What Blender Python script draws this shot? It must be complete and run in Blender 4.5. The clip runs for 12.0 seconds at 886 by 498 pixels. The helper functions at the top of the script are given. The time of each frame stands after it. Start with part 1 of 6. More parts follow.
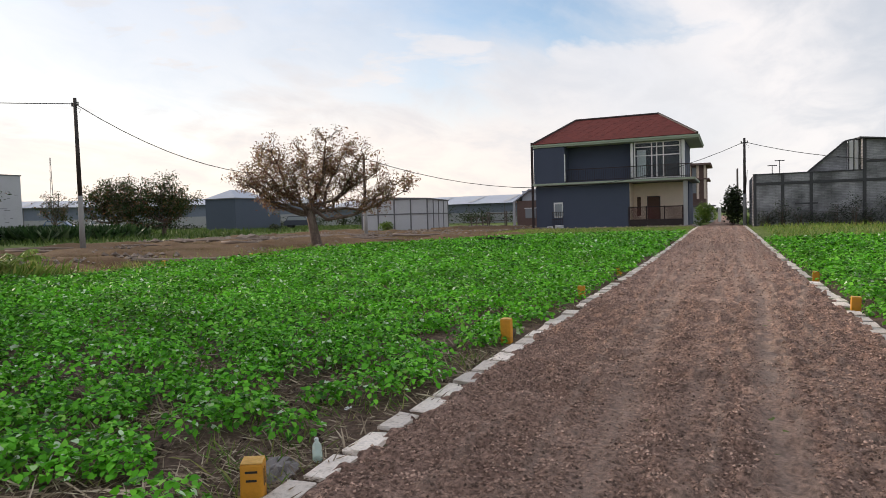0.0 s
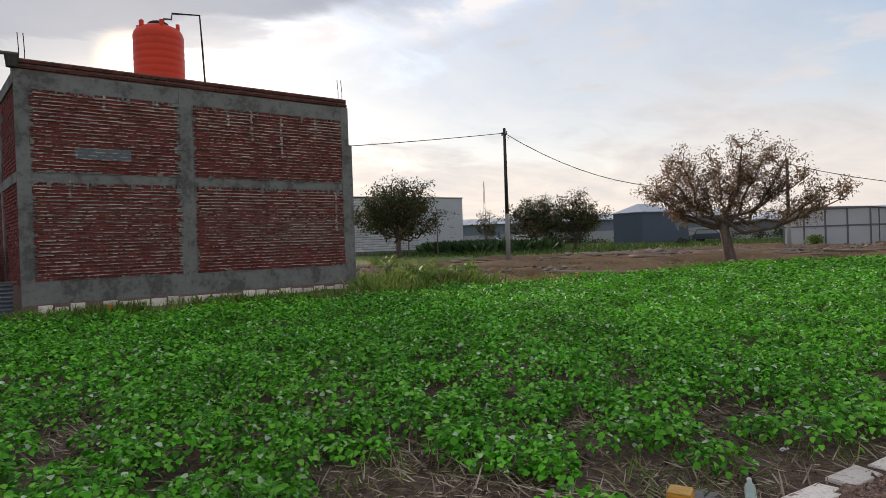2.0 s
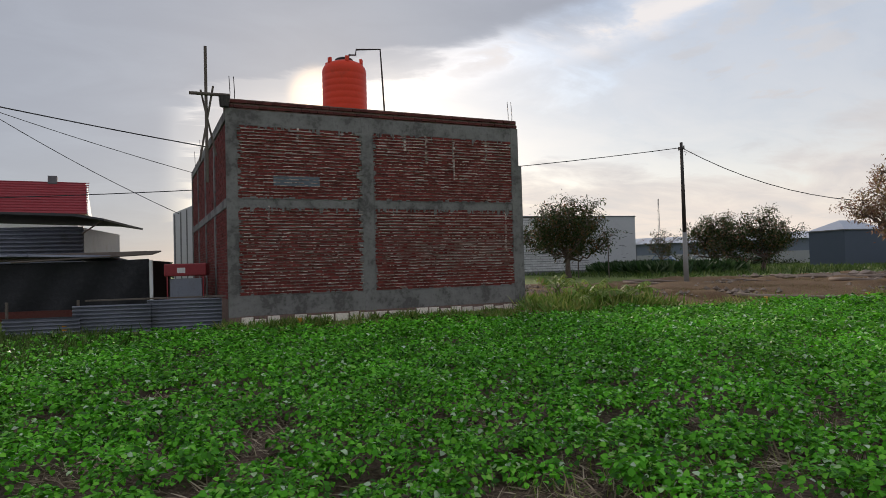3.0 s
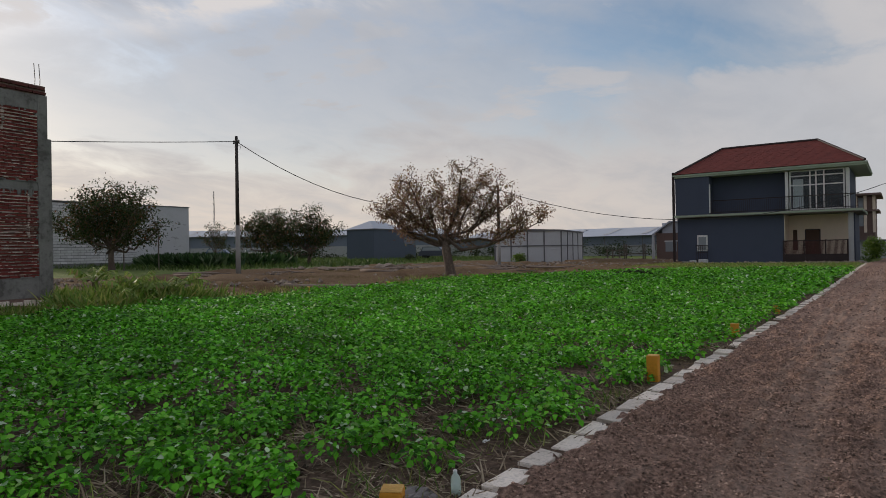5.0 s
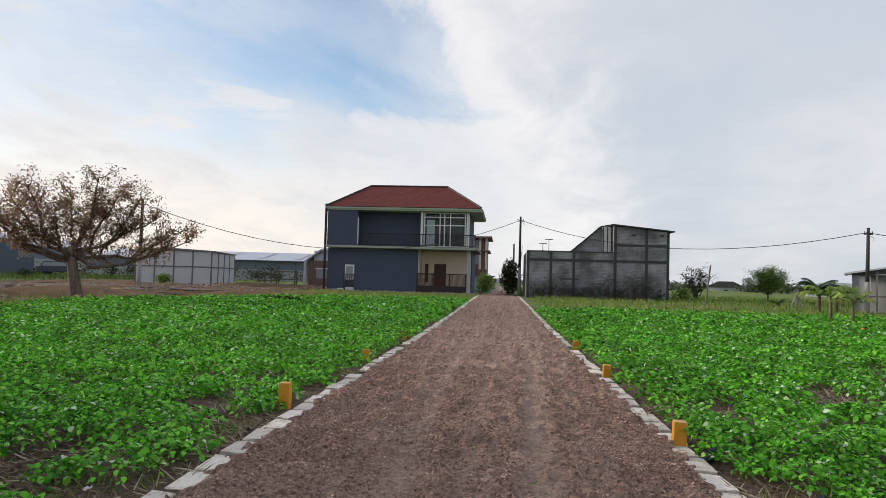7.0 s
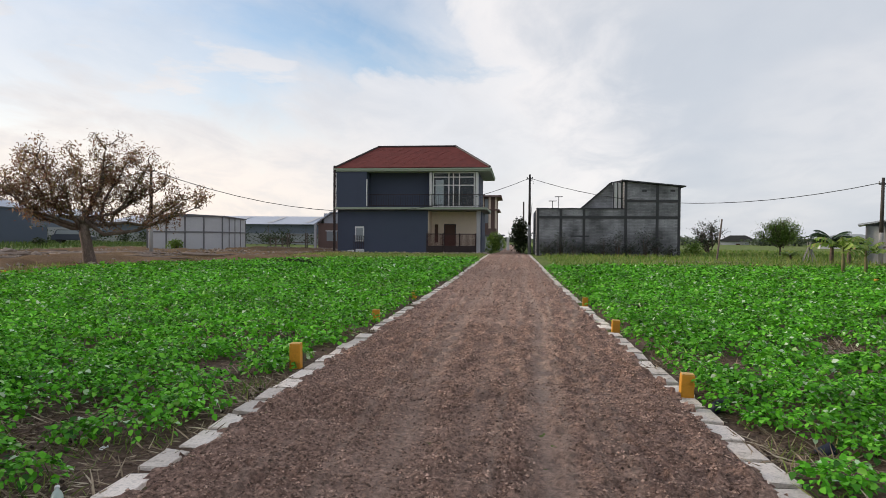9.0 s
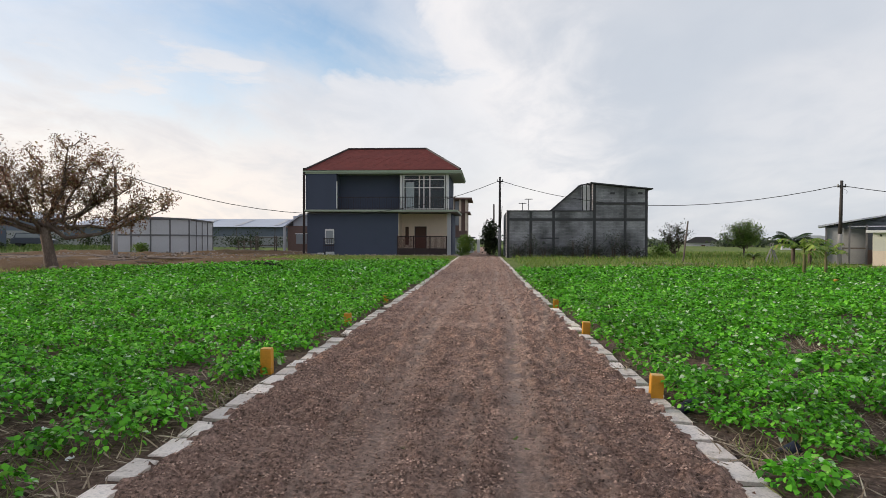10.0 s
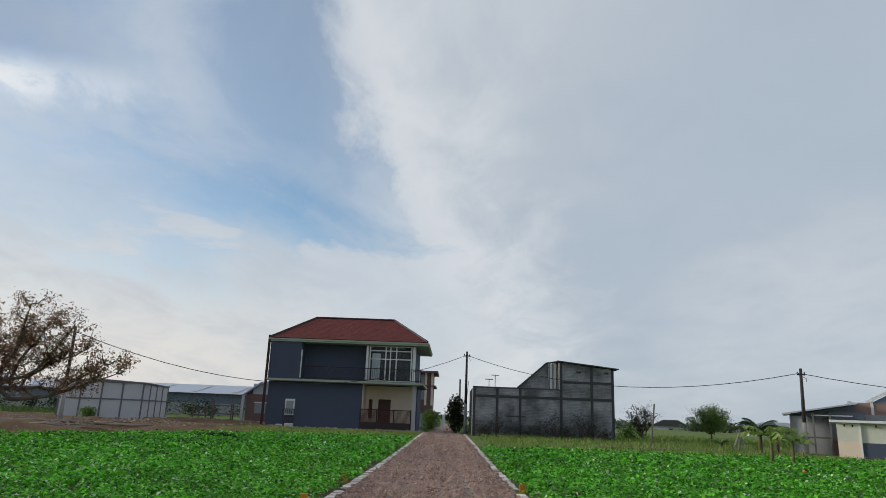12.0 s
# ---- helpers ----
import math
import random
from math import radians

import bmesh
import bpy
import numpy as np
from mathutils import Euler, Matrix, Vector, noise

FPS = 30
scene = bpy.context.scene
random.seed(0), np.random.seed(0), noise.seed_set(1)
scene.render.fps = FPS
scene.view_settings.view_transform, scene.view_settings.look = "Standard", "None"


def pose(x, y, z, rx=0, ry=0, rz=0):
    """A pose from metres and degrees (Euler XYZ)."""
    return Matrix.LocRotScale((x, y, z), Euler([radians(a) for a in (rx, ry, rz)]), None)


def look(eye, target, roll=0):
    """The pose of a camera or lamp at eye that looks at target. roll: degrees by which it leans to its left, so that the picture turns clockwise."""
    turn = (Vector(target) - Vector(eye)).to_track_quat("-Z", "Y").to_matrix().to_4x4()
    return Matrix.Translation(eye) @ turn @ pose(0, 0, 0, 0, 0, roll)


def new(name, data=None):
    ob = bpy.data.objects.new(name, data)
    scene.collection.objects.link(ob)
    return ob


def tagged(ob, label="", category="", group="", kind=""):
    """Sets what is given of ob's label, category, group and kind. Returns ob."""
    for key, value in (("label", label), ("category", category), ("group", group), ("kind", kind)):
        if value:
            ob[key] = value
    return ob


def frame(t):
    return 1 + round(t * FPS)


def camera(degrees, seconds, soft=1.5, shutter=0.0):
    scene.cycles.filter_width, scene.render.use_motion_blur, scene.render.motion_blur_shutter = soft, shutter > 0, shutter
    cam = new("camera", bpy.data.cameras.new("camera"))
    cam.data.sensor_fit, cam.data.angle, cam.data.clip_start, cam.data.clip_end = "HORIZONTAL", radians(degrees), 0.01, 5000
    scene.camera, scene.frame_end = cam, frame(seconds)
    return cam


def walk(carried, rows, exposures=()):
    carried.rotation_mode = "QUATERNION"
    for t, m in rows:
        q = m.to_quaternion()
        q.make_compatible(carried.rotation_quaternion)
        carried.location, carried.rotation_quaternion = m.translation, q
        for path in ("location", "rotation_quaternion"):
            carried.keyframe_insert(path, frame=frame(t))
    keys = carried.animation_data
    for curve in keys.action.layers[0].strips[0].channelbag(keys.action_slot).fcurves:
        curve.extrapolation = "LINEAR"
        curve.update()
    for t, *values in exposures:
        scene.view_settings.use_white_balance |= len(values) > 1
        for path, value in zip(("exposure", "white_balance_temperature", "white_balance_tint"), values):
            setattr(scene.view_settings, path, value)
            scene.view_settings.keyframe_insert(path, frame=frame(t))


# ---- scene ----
cam = camera(67.8, 12.0, 0.75)
PATH = [
    (0, (-0.003, -0.133, 1.602), (-0.799, 1.699, 1.505), -1.7),
    (0.5, (-0.05, -0.11, 1.611), (-1.117, 1.58, 1.521), -1.7),
    (1, (-0.102, -0.087, 1.622), (-1.378, 1.45, 1.537), -1.3),
    (1.5, (-0.126, -0.113, 1.608), (-1.64, 1.192, 1.55), -1.7),
    (2, (-0.172, -0.129, 1.624), (-1.861, 0.942, 1.608), -2.0),
    (2.5, (-0.18, -0.176, 1.644), (-2.025, 0.596, 1.67), -2.2),
    (2.7, (-0.181, -0.178, 1.646), (-2.052, 0.526, 1.691), -1.9),
    (3.15, (-0.184, -0.16, 1.63), (-2.09, 0.44, 1.69), -1.6),
    (3.6, (-0.184, -0.12, 1.60), (-2.02, 0.66, 1.67), -1.8),
    (4.3, (-0.182, -0.079, 1.552), (-1.771, 1.135, 1.628), -1.7),
    (4.5, (-0.181, -0.067, 1.548), (-1.686, 1.249, 1.597), -1.2),
    (5, (-0.162, -0.021, 1.556), (-1.304, 1.62, 1.565), -1.0),
    (5.5, (-0.102, -0.003, 1.581), (-0.954, 1.806, 1.559), -0.7),
    (6, (-0.043, 0.013, 1.585), (-0.605, 1.932, 1.62), 1.1),
    (6.5, (-0.003, 0.004, 1.592), (-0.379, 1.968, 1.64), 1.9),
    (7, (0.015, -0.016, 1.606), (-0.177, 1.973, 1.694), 1.6),
    (7.5, (0.024, -0.027, 1.611), (-0.13, 1.966, 1.679), 0.3),
    (9.3, (0.065, 0.014, 1.584), (-0.161, 2.001, 1.546), 0.4),
    (9.5, (0.04, 0.013, 1.599), (-0.117, 2.006, 1.574), 0.4),
    (10, (0.041, 0.004, 1.602), (-0.091, 1.999, 1.576), 0.2),
    (10.5, (0.037, -0.001, 1.61), (-0.074, 1.996, 1.606), 0.2),
    (11, (0.038, -0.006, 1.616), (-0.067, 1.991, 1.656), 0.2),
    (11.5, (0.033, -0.046, 1.649), (-0.063, 1.943, 1.841), 1.1),
    (12, (0.019, -0.162, 1.662), (-0.024, 1.777, 2.152), 2.2),
]
EXPOSURES = [(0, 0.50, 6600, 12), (1.5, 0.30, 6550, 12), (2.5, 0.18, 6500, 12), (3.5, -0.1, 6500, 12), (4.3, -0.34, 6500, 12), (5.0, -0.28, 6500, 12), (5.5, 0.06, 6450, 11), (6.0, 0.28, 6450, 11), (6.6, 0.35, 6450, 10), (7.0, 0.42, 6450, 10), (7.5, 0.34, 6450, 10), (9.3, 0.43, 6500, 11), (11.0, 0.42, 6450, 10), (11.5, 0.25, 6300, 8), (12, 0.02, 6050, 6)]
walk(cam, [(t, look(eye, target, roll)) for t, eye, target, roll in PATH], EXPOSURES)

# ---- sky and sun ----
SUN_AZ, SUN_EL = -82.6, 14.8
world = bpy.data.worlds.new("sky")
scene.world = world
world.use_nodes = True
W = world.node_tree
W.nodes.clear()


def wnode(kind, **kw):
    n = W.nodes.new(kind)
    for k, v in kw.items():
        if k == "op":
            n.operation = v
        elif k == "loc":
            pass
        else:
            n.inputs[int(k[1:])].default_value = v
    return n


def wmath(op, a, b=None, c=None, clamp=False):
    n = W.nodes.new("ShaderNodeMath")
    n.operation, n.use_clamp = op, clamp
    for i, v in enumerate((a, b, c)):
        if v is None:
            continue
        if isinstance(v, (int, float)):
            n.inputs[i].default_value = v
        else:
            W.links.new(v, n.inputs[i])
    return n.outputs[0]


def wramp(v, lo, hi):
    n = W.nodes.new("ShaderNodeMapRange")
    n.interpolation_type = "SMOOTHSTEP"
    n.inputs[1].default_value, n.inputs[2].default_value = lo, hi
    W.links.new(v, n.inputs[0])
    return n.outputs[0]


def wmix(f, a, b):
    n = W.nodes.new("ShaderNodeMix")
    n.data_type = "RGBA"
    W.links.new(f, n.inputs[0])
    for i, v in ((6, a), (7, b)):
        if isinstance(v, tuple):
            n.inputs[i].default_value = (*v, 1)
        else:
            W.links.new(v, n.inputs[i])
    return n.outputs[2]


tc = W.nodes.new("ShaderNodeTexCoord")
sep = W.nodes.new("ShaderNodeSeparateXYZ")
W.links.new(tc.outputs["Generated"], sep.inputs[0])
dx, dy, dz = sep.outputs
lift = wmath("ADD", wmath("MAXIMUM", dz, 0.0), 0.22)
px_, py_ = wmath("DIVIDE", dx, lift), wmath("DIVIDE", dy, lift)
flat = W.nodes.new("ShaderNodeCombineXYZ")
W.links.new(px_, flat.inputs[0]), W.links.new(py_, flat.inputs[1])


def wnoise(scale, detail, rough, shift, stretch=(1, 1, 1), twist=0.0, distort=0.0):
    m = W.nodes.new("ShaderNodeMapping")
    m.inputs["Location"].default_value, m.inputs["Scale"].default_value = shift, stretch
    m.inputs["Rotation"].default_value = (0, 0, twist)
    n = W.nodes.new("ShaderNodeTexNoise")
    n.inputs["Scale"].default_value, n.inputs["Detail"].default_value, n.inputs["Roughness"].default_value = scale, detail, rough
    n.inputs["Distortion"].default_value = distort
    W.links.new(flat.outputs[0], m.inputs[0]), W.links.new(m.outputs[0], n.inputs["Vector"])
    return n.outputs["Fac"]


sky = W.nodes.new("ShaderNodeTexSky")
sky.sky_type, sky.sun_disc = "NISHITA", False
sky.sun_elevation, sky.sun_rotation = radians(SUN_EL), radians(SUN_AZ)
sky.air_density, sky.dust_density, sky.ozone_density = 1.0, 0.6, 1.6
clear = W.nodes.new("ShaderNodeBackground")
clear.inputs[1].default_value = 0.15
W.links.new(sky.outputs[0], clear.inputs[0])

# thin streaks in the west and north, a broad bank in the north-east
streaks = wnoise(1.1, 7, 0.55, (3.1, 1.7, 0), (1.0, 0.55, 1), 0.5, 0.6)
fine = wnoise(4.0, 6, 0.6, (0.3, 7.7, 0), (1.0, 0.6, 1), 0.5, 0.4)
edge = wmath("ADD", wmath("MULTIPLY", fine, 0.5), wmath("MULTIPLY", streaks, 0.5))
bearing = wmath("DIVIDE", dx, wmath("MAXIMUM", wmath("ABSOLUTE", dy), 0.15))
# the edge of the bank leans westwards as it rises
leaning = wmath("ADD", bearing, wmath("MULTIPLY_ADD", dz, 0.41, -0.075))
east = wmath("ADD", leaning, wmath("MULTIPLY", wmath("SUBTRACT", edge, 0.5), 0.55))
arm = wmath("MULTIPLY", wramp(wmath("ADD", dz, wmath("MULTIPLY", wmath("SUBTRACT", edge, 0.5), 0.16)), 0.252, 0.222), wmath("MULTIPLY", wramp(bearing, -0.46, -0.24), wramp(dy, 0.2, 0.5)))
bank = wramp(east, -0.12, 0.0)
south = wramp(dy, 0.1, -0.3)
thin = wramp(wmath("ADD", wmath("MULTIPLY", streaks, 0.75), wmath("MULTIPLY", fine, 0.25)), 0.34, 0.62)
puffs = wnoise(0.9, 9, 0.6, (5.3, 0.4, 0), (1.0, 0.7, 1), 0.4, 0.5)
ragged = wmath("ADD", dz, wmath("MULTIPLY", wmath("SUBTRACT", puffs, 0.5), -0.9))
clump = wramp(puffs, 0.50, 0.60)
low = wmath("MAXIMUM", wramp(wmath("ADD", dz, wmath("MULTIPLY", wmath("SUBTRACT", edge, 0.5), -0.5)), 0.34, 0.08), wmath("MULTIPLY", wmath("MULTIPLY", wramp(ragged, 0.44, 0.24), wramp(dx, -0.15, -0.55)), 0.75))
hole = W.nodes.new("ShaderNodeVectorMath")
hole.operation = "DOT_PRODUCT"
hole.inputs[1].default_value = (-0.155, 0.855, 0.495)
W.links.new(tc.outputs["Generated"], hole.inputs[0])
gap = wramp(wmath("ADD", hole.outputs["Value"], wmath("MULTIPLY", wmath("SUBTRACT", edge, 0.5), 0.16)), 0.965, 1.0)
thin = wmath("MAXIMUM", thin, wmath("MULTIPLY", clump, 0.95))
thin = wmath("MULTIPLY", thin, wmath("SUBTRACT", 1.0, wmath("MULTIPLY", gap, 0.62)))
# a grey bank over the low sun
above = wmath("SUBTRACT", wmath("SUBTRACT", dz, 0.215), wmath("MULTIPLY", dy, 0.24))
lip = wmath("ADD", above, wmath("MULTIPLY", wmath("SUBTRACT", edge, 0.5), 0.18))
west = wmath("MULTIPLY", wramp(lip, -0.02, 0.05), wmath("MULTIPLY", wramp(dx, -0.40, -0.70), wramp(dz, 0.75, 0.45)))
rim = wmath("MULTIPLY", wmath("MULTIPLY", wramp(lip, -0.045, -0.005), wramp(lip, 0.045, 0.005)), wmath("MULTIPLY", wramp(dy, 0.18, 0.36), wramp(dx, -0.30, -0.6)))
rim = wmath("MULTIPLY", rim, wramp(fine, 0.36, 0.54))
west = wmath("MAXIMUM", west, wmath("MULTIPLY", wramp(dy, 0.10, -0.10), wramp(dx, 0.0, -0.4)))
cover = wmath("MAXIMUM", wmath("MAXIMUM", wmath("MULTIPLY", west, 0.93), wmath("MAXIMUM", rim, wmath("MULTIPLY", arm, 0.9))), wmath("MAXIMUM", wmath("MAXIMUM", wmath("MULTIPLY", bank, 0.95), wmath("MULTIPLY", thin, 0.92)), wmath("MAXIMUM", wmath("MULTIPLY", low, 0.93), wmath("MULTIPLY", south, 0.8))))

sunny = W.nodes.new("ShaderNodeVectorMath")
sunny.operation = "DOT_PRODUCT"
sunny.inputs[1].default_value = (math.sin(radians(SUN_AZ)) * math.cos(radians(SUN_EL)), math.cos(radians(SUN_AZ)) * math.cos(radians(SUN_EL)), math.sin(radians(SUN_EL)))
W.links.new(tc.outputs["Generated"], sunny.inputs[0])
glow = wramp(sunny.outputs["Value"], 0.15, 1.0)
white = wmix(bank, (0.89, 0.91, 0.955), wmix(wramp(wnoise(0.8, 4, 0.5, (9.0, 2.0, 0)), 0.35, 0.65), (0.68, 0.73, 0.80), (0.85, 0.86, 0.89)))
lit_edge = wmath("MULTIPLY", wramp(east, -0.16, -0.02), wramp(east, 0.22, 0.0))
white = wmix(wmath("MULTIPLY", lit_edge, 0.9), white, (1.06, 1.03, 1.02))
warm = wmix(wmath("MULTIPLY", glow, wramp(dz, 0.45, 0.0)), white, (0.96, 0.87, 0.78))
warm = wmix(west, warm, (0.50, 0.53, 0.60))
cream = wmix(wmath("MULTIPLY", wramp(dz, 0.30, 0.02), wramp(dx, 0.10, -0.55)), warm, (1.20, 1.06, 0.96))
soft = wmix(wmath("MULTIPLY", wramp(fine, 0.35, 0.75), 0.40), wmix(west, cream, (0.50, 0.53, 0.60)), (0.62, 0.67, 0.75))
cloud = W.nodes.new("ShaderNodeBackground")
cloud.inputs[1].default_value = 0.68
# the veiled sun shines through a thin place in the bank
veil = wmath("POWER", wramp(sunny.outputs["Value"], 0.9985, 0.99995), 2.0)
soft = wmix(veil, soft, (1.9, 1.5, 1.1))
soft = wmix(rim, soft, (1.22, 1.18, 1.16))
W.links.new(soft, cloud.inputs[0])
both = W.nodes.new("ShaderNodeMixShader")
W.links.new(cover, both.inputs[0]), W.links.new(clear.outputs[0], both.inputs[1]), W.links.new(cloud.outputs[0], both.inputs[2])
wout = W.nodes.new("ShaderNodeOutputWorld")
W.links.new(both.outputs[0], wout.inputs[0])

sun = new("sun", bpy.data.lights.new("sun", "SUN"))
sun.data.energy, sun.data.angle, sun.data.color = 2.7, radians(14), (1.0, 0.86, 0.70)
sun_dir = Vector(sunny.inputs[1].default_value)
sun.matrix_world = look(sun_dir * 100, (0, 0, 0))

# ---- helpers of this scene ----
def smooth(a, b, v):
    k = np.clip((np.asarray(v, float) - a) / (b - a), 0, 1)
    return k * k * (3 - 2 * k)


def ground_z(x, y):
    """The height of the ground: a gentle rise to the north and a bank in the west."""
    x, y = np.asarray(x, float), np.asarray(y, float)
    return 0.28 * smooth(18, 54, y) * smooth(-30, -16, x) + 0.36 * smooth(-17, -26, x) + 0.008 * np.clip(-26 - x, 0, 100)


def gz(x, y):
    return float(ground_z(x, y))


def value_noise(x, y, cell, seed):
    """Smooth noise between 0 and 1 over the plan."""
    rs = np.random.RandomState(seed)
    table = rs.rand(128, 128)
    u, v = np.asarray(x) / cell + 500.3, np.asarray(y) / cell + 500.7
    i, j = np.floor(u).astype(int), np.floor(v).astype(int)
    f, g = u - i, v - j
    f, g = f * f * (3 - 2 * f), g * g * (3 - 2 * g)
    t = lambda a, b: table[a % 128, b % 128]
    return (t(i, j) * (1 - f) + t(i + 1, j) * f) * (1 - g) + (t(i, j + 1) * (1 - f) + t(i + 1, j + 1) * f) * g


def mesh_ob(name, bm, material, parent=None, label="", shade=False):
    bmesh.ops.recalc_face_normals(bm, faces=bm.faces)
    me = bpy.data.meshes.new(name)
    bm.to_mesh(me)
    bm.free()
    if shade:
        me.polygons.foreach_set("use_smooth", [True] * len(me.polygons))
    for m in (material if isinstance(material, (list, tuple)) else [material]):
        me.materials.append(m)
    ob = new(name, me)
    ob.parent = parent
    return tagged(ob, label)


def part(name, bm, material, parent, label="", shade=False):
    return mesh_ob(name, bm, material, parent, label, shade)


def thing(name, label, category, at=(0, 0, 0), rz=0.0, group=""):
    ob = new(name)
    ob.empty_display_size = 0.2
    ob.matrix_basis = pose(*at, 0, 0, rz)
    return tagged(ob, label, category, group)


def box(x0, x1, y0, y1, z0, z1, bm=None, bevel=0.0, m=None):
    bm = bm or bmesh.new()
    t = Matrix.Translation(((x0 + x1) / 2, (y0 + y1) / 2, (z0 + z1) / 2)) @ Matrix.Diagonal((x1 - x0, y1 - y0, z1 - z0, 1))
    made = bmesh.ops.create_cube(bm, size=1, matrix=(m @ t) if m else t)
    if bevel:
        edges = {e for v in made["verts"] for e in v.link_edges}
        bmesh.ops.bevel(bm, geom=list(edges), offset=bevel, segments=2, affect="EDGES", profile=0.6)
    return bm


CUBE = np.array([(0, 0, 0), (1, 0, 0), (1, 1, 0), (0, 1, 0), (0, 0, 1), (1, 0, 1), (1, 1, 1), (0, 1, 1)], float)
SIDES = np.array([(3, 2, 1, 0), (4, 5, 6, 7), (0, 1, 5, 4), (1, 2, 6, 5), (2, 3, 7, 6), (3, 0, 4, 7)])


def many_boxes(name, spans, mat_, parent, label="", turns=None):
    """Many boxes joined in one mesh: spans of (x0, x1, y0, y1, z0, z1), each with a matrix if turns are given."""
    s = np.array(spans, float)
    co = s[:, None, 0::2] + CUBE[None] * (s[:, None, 1::2] - s[:, None, 0::2])
    if turns:
        mats = np.array([[list(r) for r in m] for m in turns])
        co = np.einsum("nij,nkj->nki", mats[:, :3, :3], co) + mats[:, None, :3, 3]
    faces = (SIDES[None] + 8 * np.arange(len(s))[:, None, None]).reshape(-1, 4)
    me = bpy.data.meshes.new(name)
    me.from_pydata(co.reshape(-1, 3).tolist(), [], faces.tolist())
    me.materials.append(mat_)
    ob = new(name, me)
    ob.parent = parent
    return tagged(ob, label, kind="stuff")


def prism(outline, y0, y1, bm=None):
    """An outline in x and z, drawn out from y0 to y1."""
    bm = bm or bmesh.new()
    a = [bm.verts.new((x, y0, z)) for x, z in outline]
    b = [bm.verts.new((x, y1, z)) for x, z in outline]
    bm.faces.new(a), bm.faces.new(b[::-1])
    for i in range(len(a)):
        j = (i + 1) % len(a)
        bm.faces.new((a[i], b[i], b[j], a[j]))
    return bm


def tube(points, radii, bm=None, sides=8):
    """A tapered tube along points."""
    bm = bm or bmesh.new()
    pts = [Vector(p) for p in points]
    rings, up = [], None
    for i, p in enumerate(pts):
        d = (pts[min(i + 1, len(pts) - 1)] - pts[max(i - 1, 0)]).normalized()
        if up is None:
            up = d.orthogonal().normalized()
        up = (up - d * up.dot(d)).normalized()
        side = d.cross(up)
        r = radii[i] if isinstance(radii, (list, tuple)) else radii
        rings.append([bm.verts.new(p + (up * math.cos(k * math.tau / sides) + side * math.sin(k * math.tau / sides)) * r) for k in range(sides)])
    for a, b in zip(rings, rings[1:]):
        for k in range(sides):
            bm.faces.new((a[k], a[(k + 1) % sides], b[(k + 1) % sides], b[k]))
    bm.faces.new(rings[0][::-1]), bm.faces.new(rings[-1])
    return bm


def lathe(profile, bm=None, sides=24):
    """A body turned about z from (radius, z) pairs."""
    bm = bm or bmesh.new()
    rings = [[bm.verts.new((r * math.cos(k * math.tau / sides), r * math.sin(k * math.tau / sides), z)) for k in range(sides)] for r, z in profile]
    for a, b in zip(rings, rings[1:]):
        for k in range(sides):
            bm.faces.new((a[k], a[(k + 1) % sides], b[(k + 1) % sides], b[k]))
    bm.faces.new(rings[0][::-1]), bm.faces.new(rings[-1])
    return bm


def sag(a, b, drop, n=16):
    a, b = Vector(a), Vector(b)
    return [a.lerp(b, i / n) - Vector((0, 0, drop * 4 * (i / n) * (1 - i / n))) for i in range(n + 1)]


def array_mesh(name, verts, sizes, material):
    """A mesh from vertices (n, k, 3): n faces with k corners each."""
    n, k = verts.shape[:2]
    me = bpy.data.meshes.new(name)
    me.vertices.add(n * k), me.loops.add(n * k), me.polygons.add(n)
    me.vertices.foreach_set("co", verts.reshape(-1).astype(np.float32))
    me.loops.foreach_set("vertex_index", np.arange(n * k, dtype=np.int32))
    me.polygons.foreach_set("loop_start", np.arange(0, n * k, k, dtype=np.int32))
    me.update(calc_edges=True)
    me.materials.append(material)
    return me


LEAF6 = np.array([(0, 0, 0), (0.42, 0.22, 0.10), (0.36, 0.62, 0.08), (0, 1.0, -0.10), (-0.36, 0.62, 0.08), (-0.42, 0.22, 0.10)])
LEAF4 = np.array([(0, 0, 0), (0.42, 0.42, 0.12), (0, 1.0, -0.05), (-0.42, 0.42, 0.12)])
SLIM4 = np.array([(0, 0, 0), (0.17, 0.4, 0.05), (0, 1.0, -0.1), (-0.17, 0.4, 0.05)])
BLADE = np.array([(-0.05, 0, 0), (0.05, 0, 0), (0.035, 0.55, 0.0), (0.0, 1.0, -0.12)])


STALK = np.array([(-0.03, 0, 0), (0.03, 0, 0), (0.024, 0.6, 0.03), (0.0, 1.0, 0.0)])


def leaves(shape, at, size, yaw, pitch, roll):
    """Leaf shapes at points: each turned by yaw, lifted by pitch along its length and rolled about it."""
    c, s = np.cos(yaw), np.sin(yaw)
    cp, sp = np.cos(pitch), np.sin(pitch)
    cr, sr = np.cos(roll), np.sin(roll)
    along = np.stack([-s * cp, c * cp, sp], 1)
    side0, up0 = np.stack([c, s, 0 * c], 1), np.stack([s * sp, -c * sp, cp], 1)
    side = side0 * cr[:, None] + up0 * sr[:, None]
    up = up0 * cr[:, None] - side0 * sr[:, None]
    local = shape[None] * size[:, None, None]
    return at[:, None] + local[..., 0:1] * side[:, None] + local[..., 1:2] * along[:, None] + local[..., 2:3] * up[:, None]


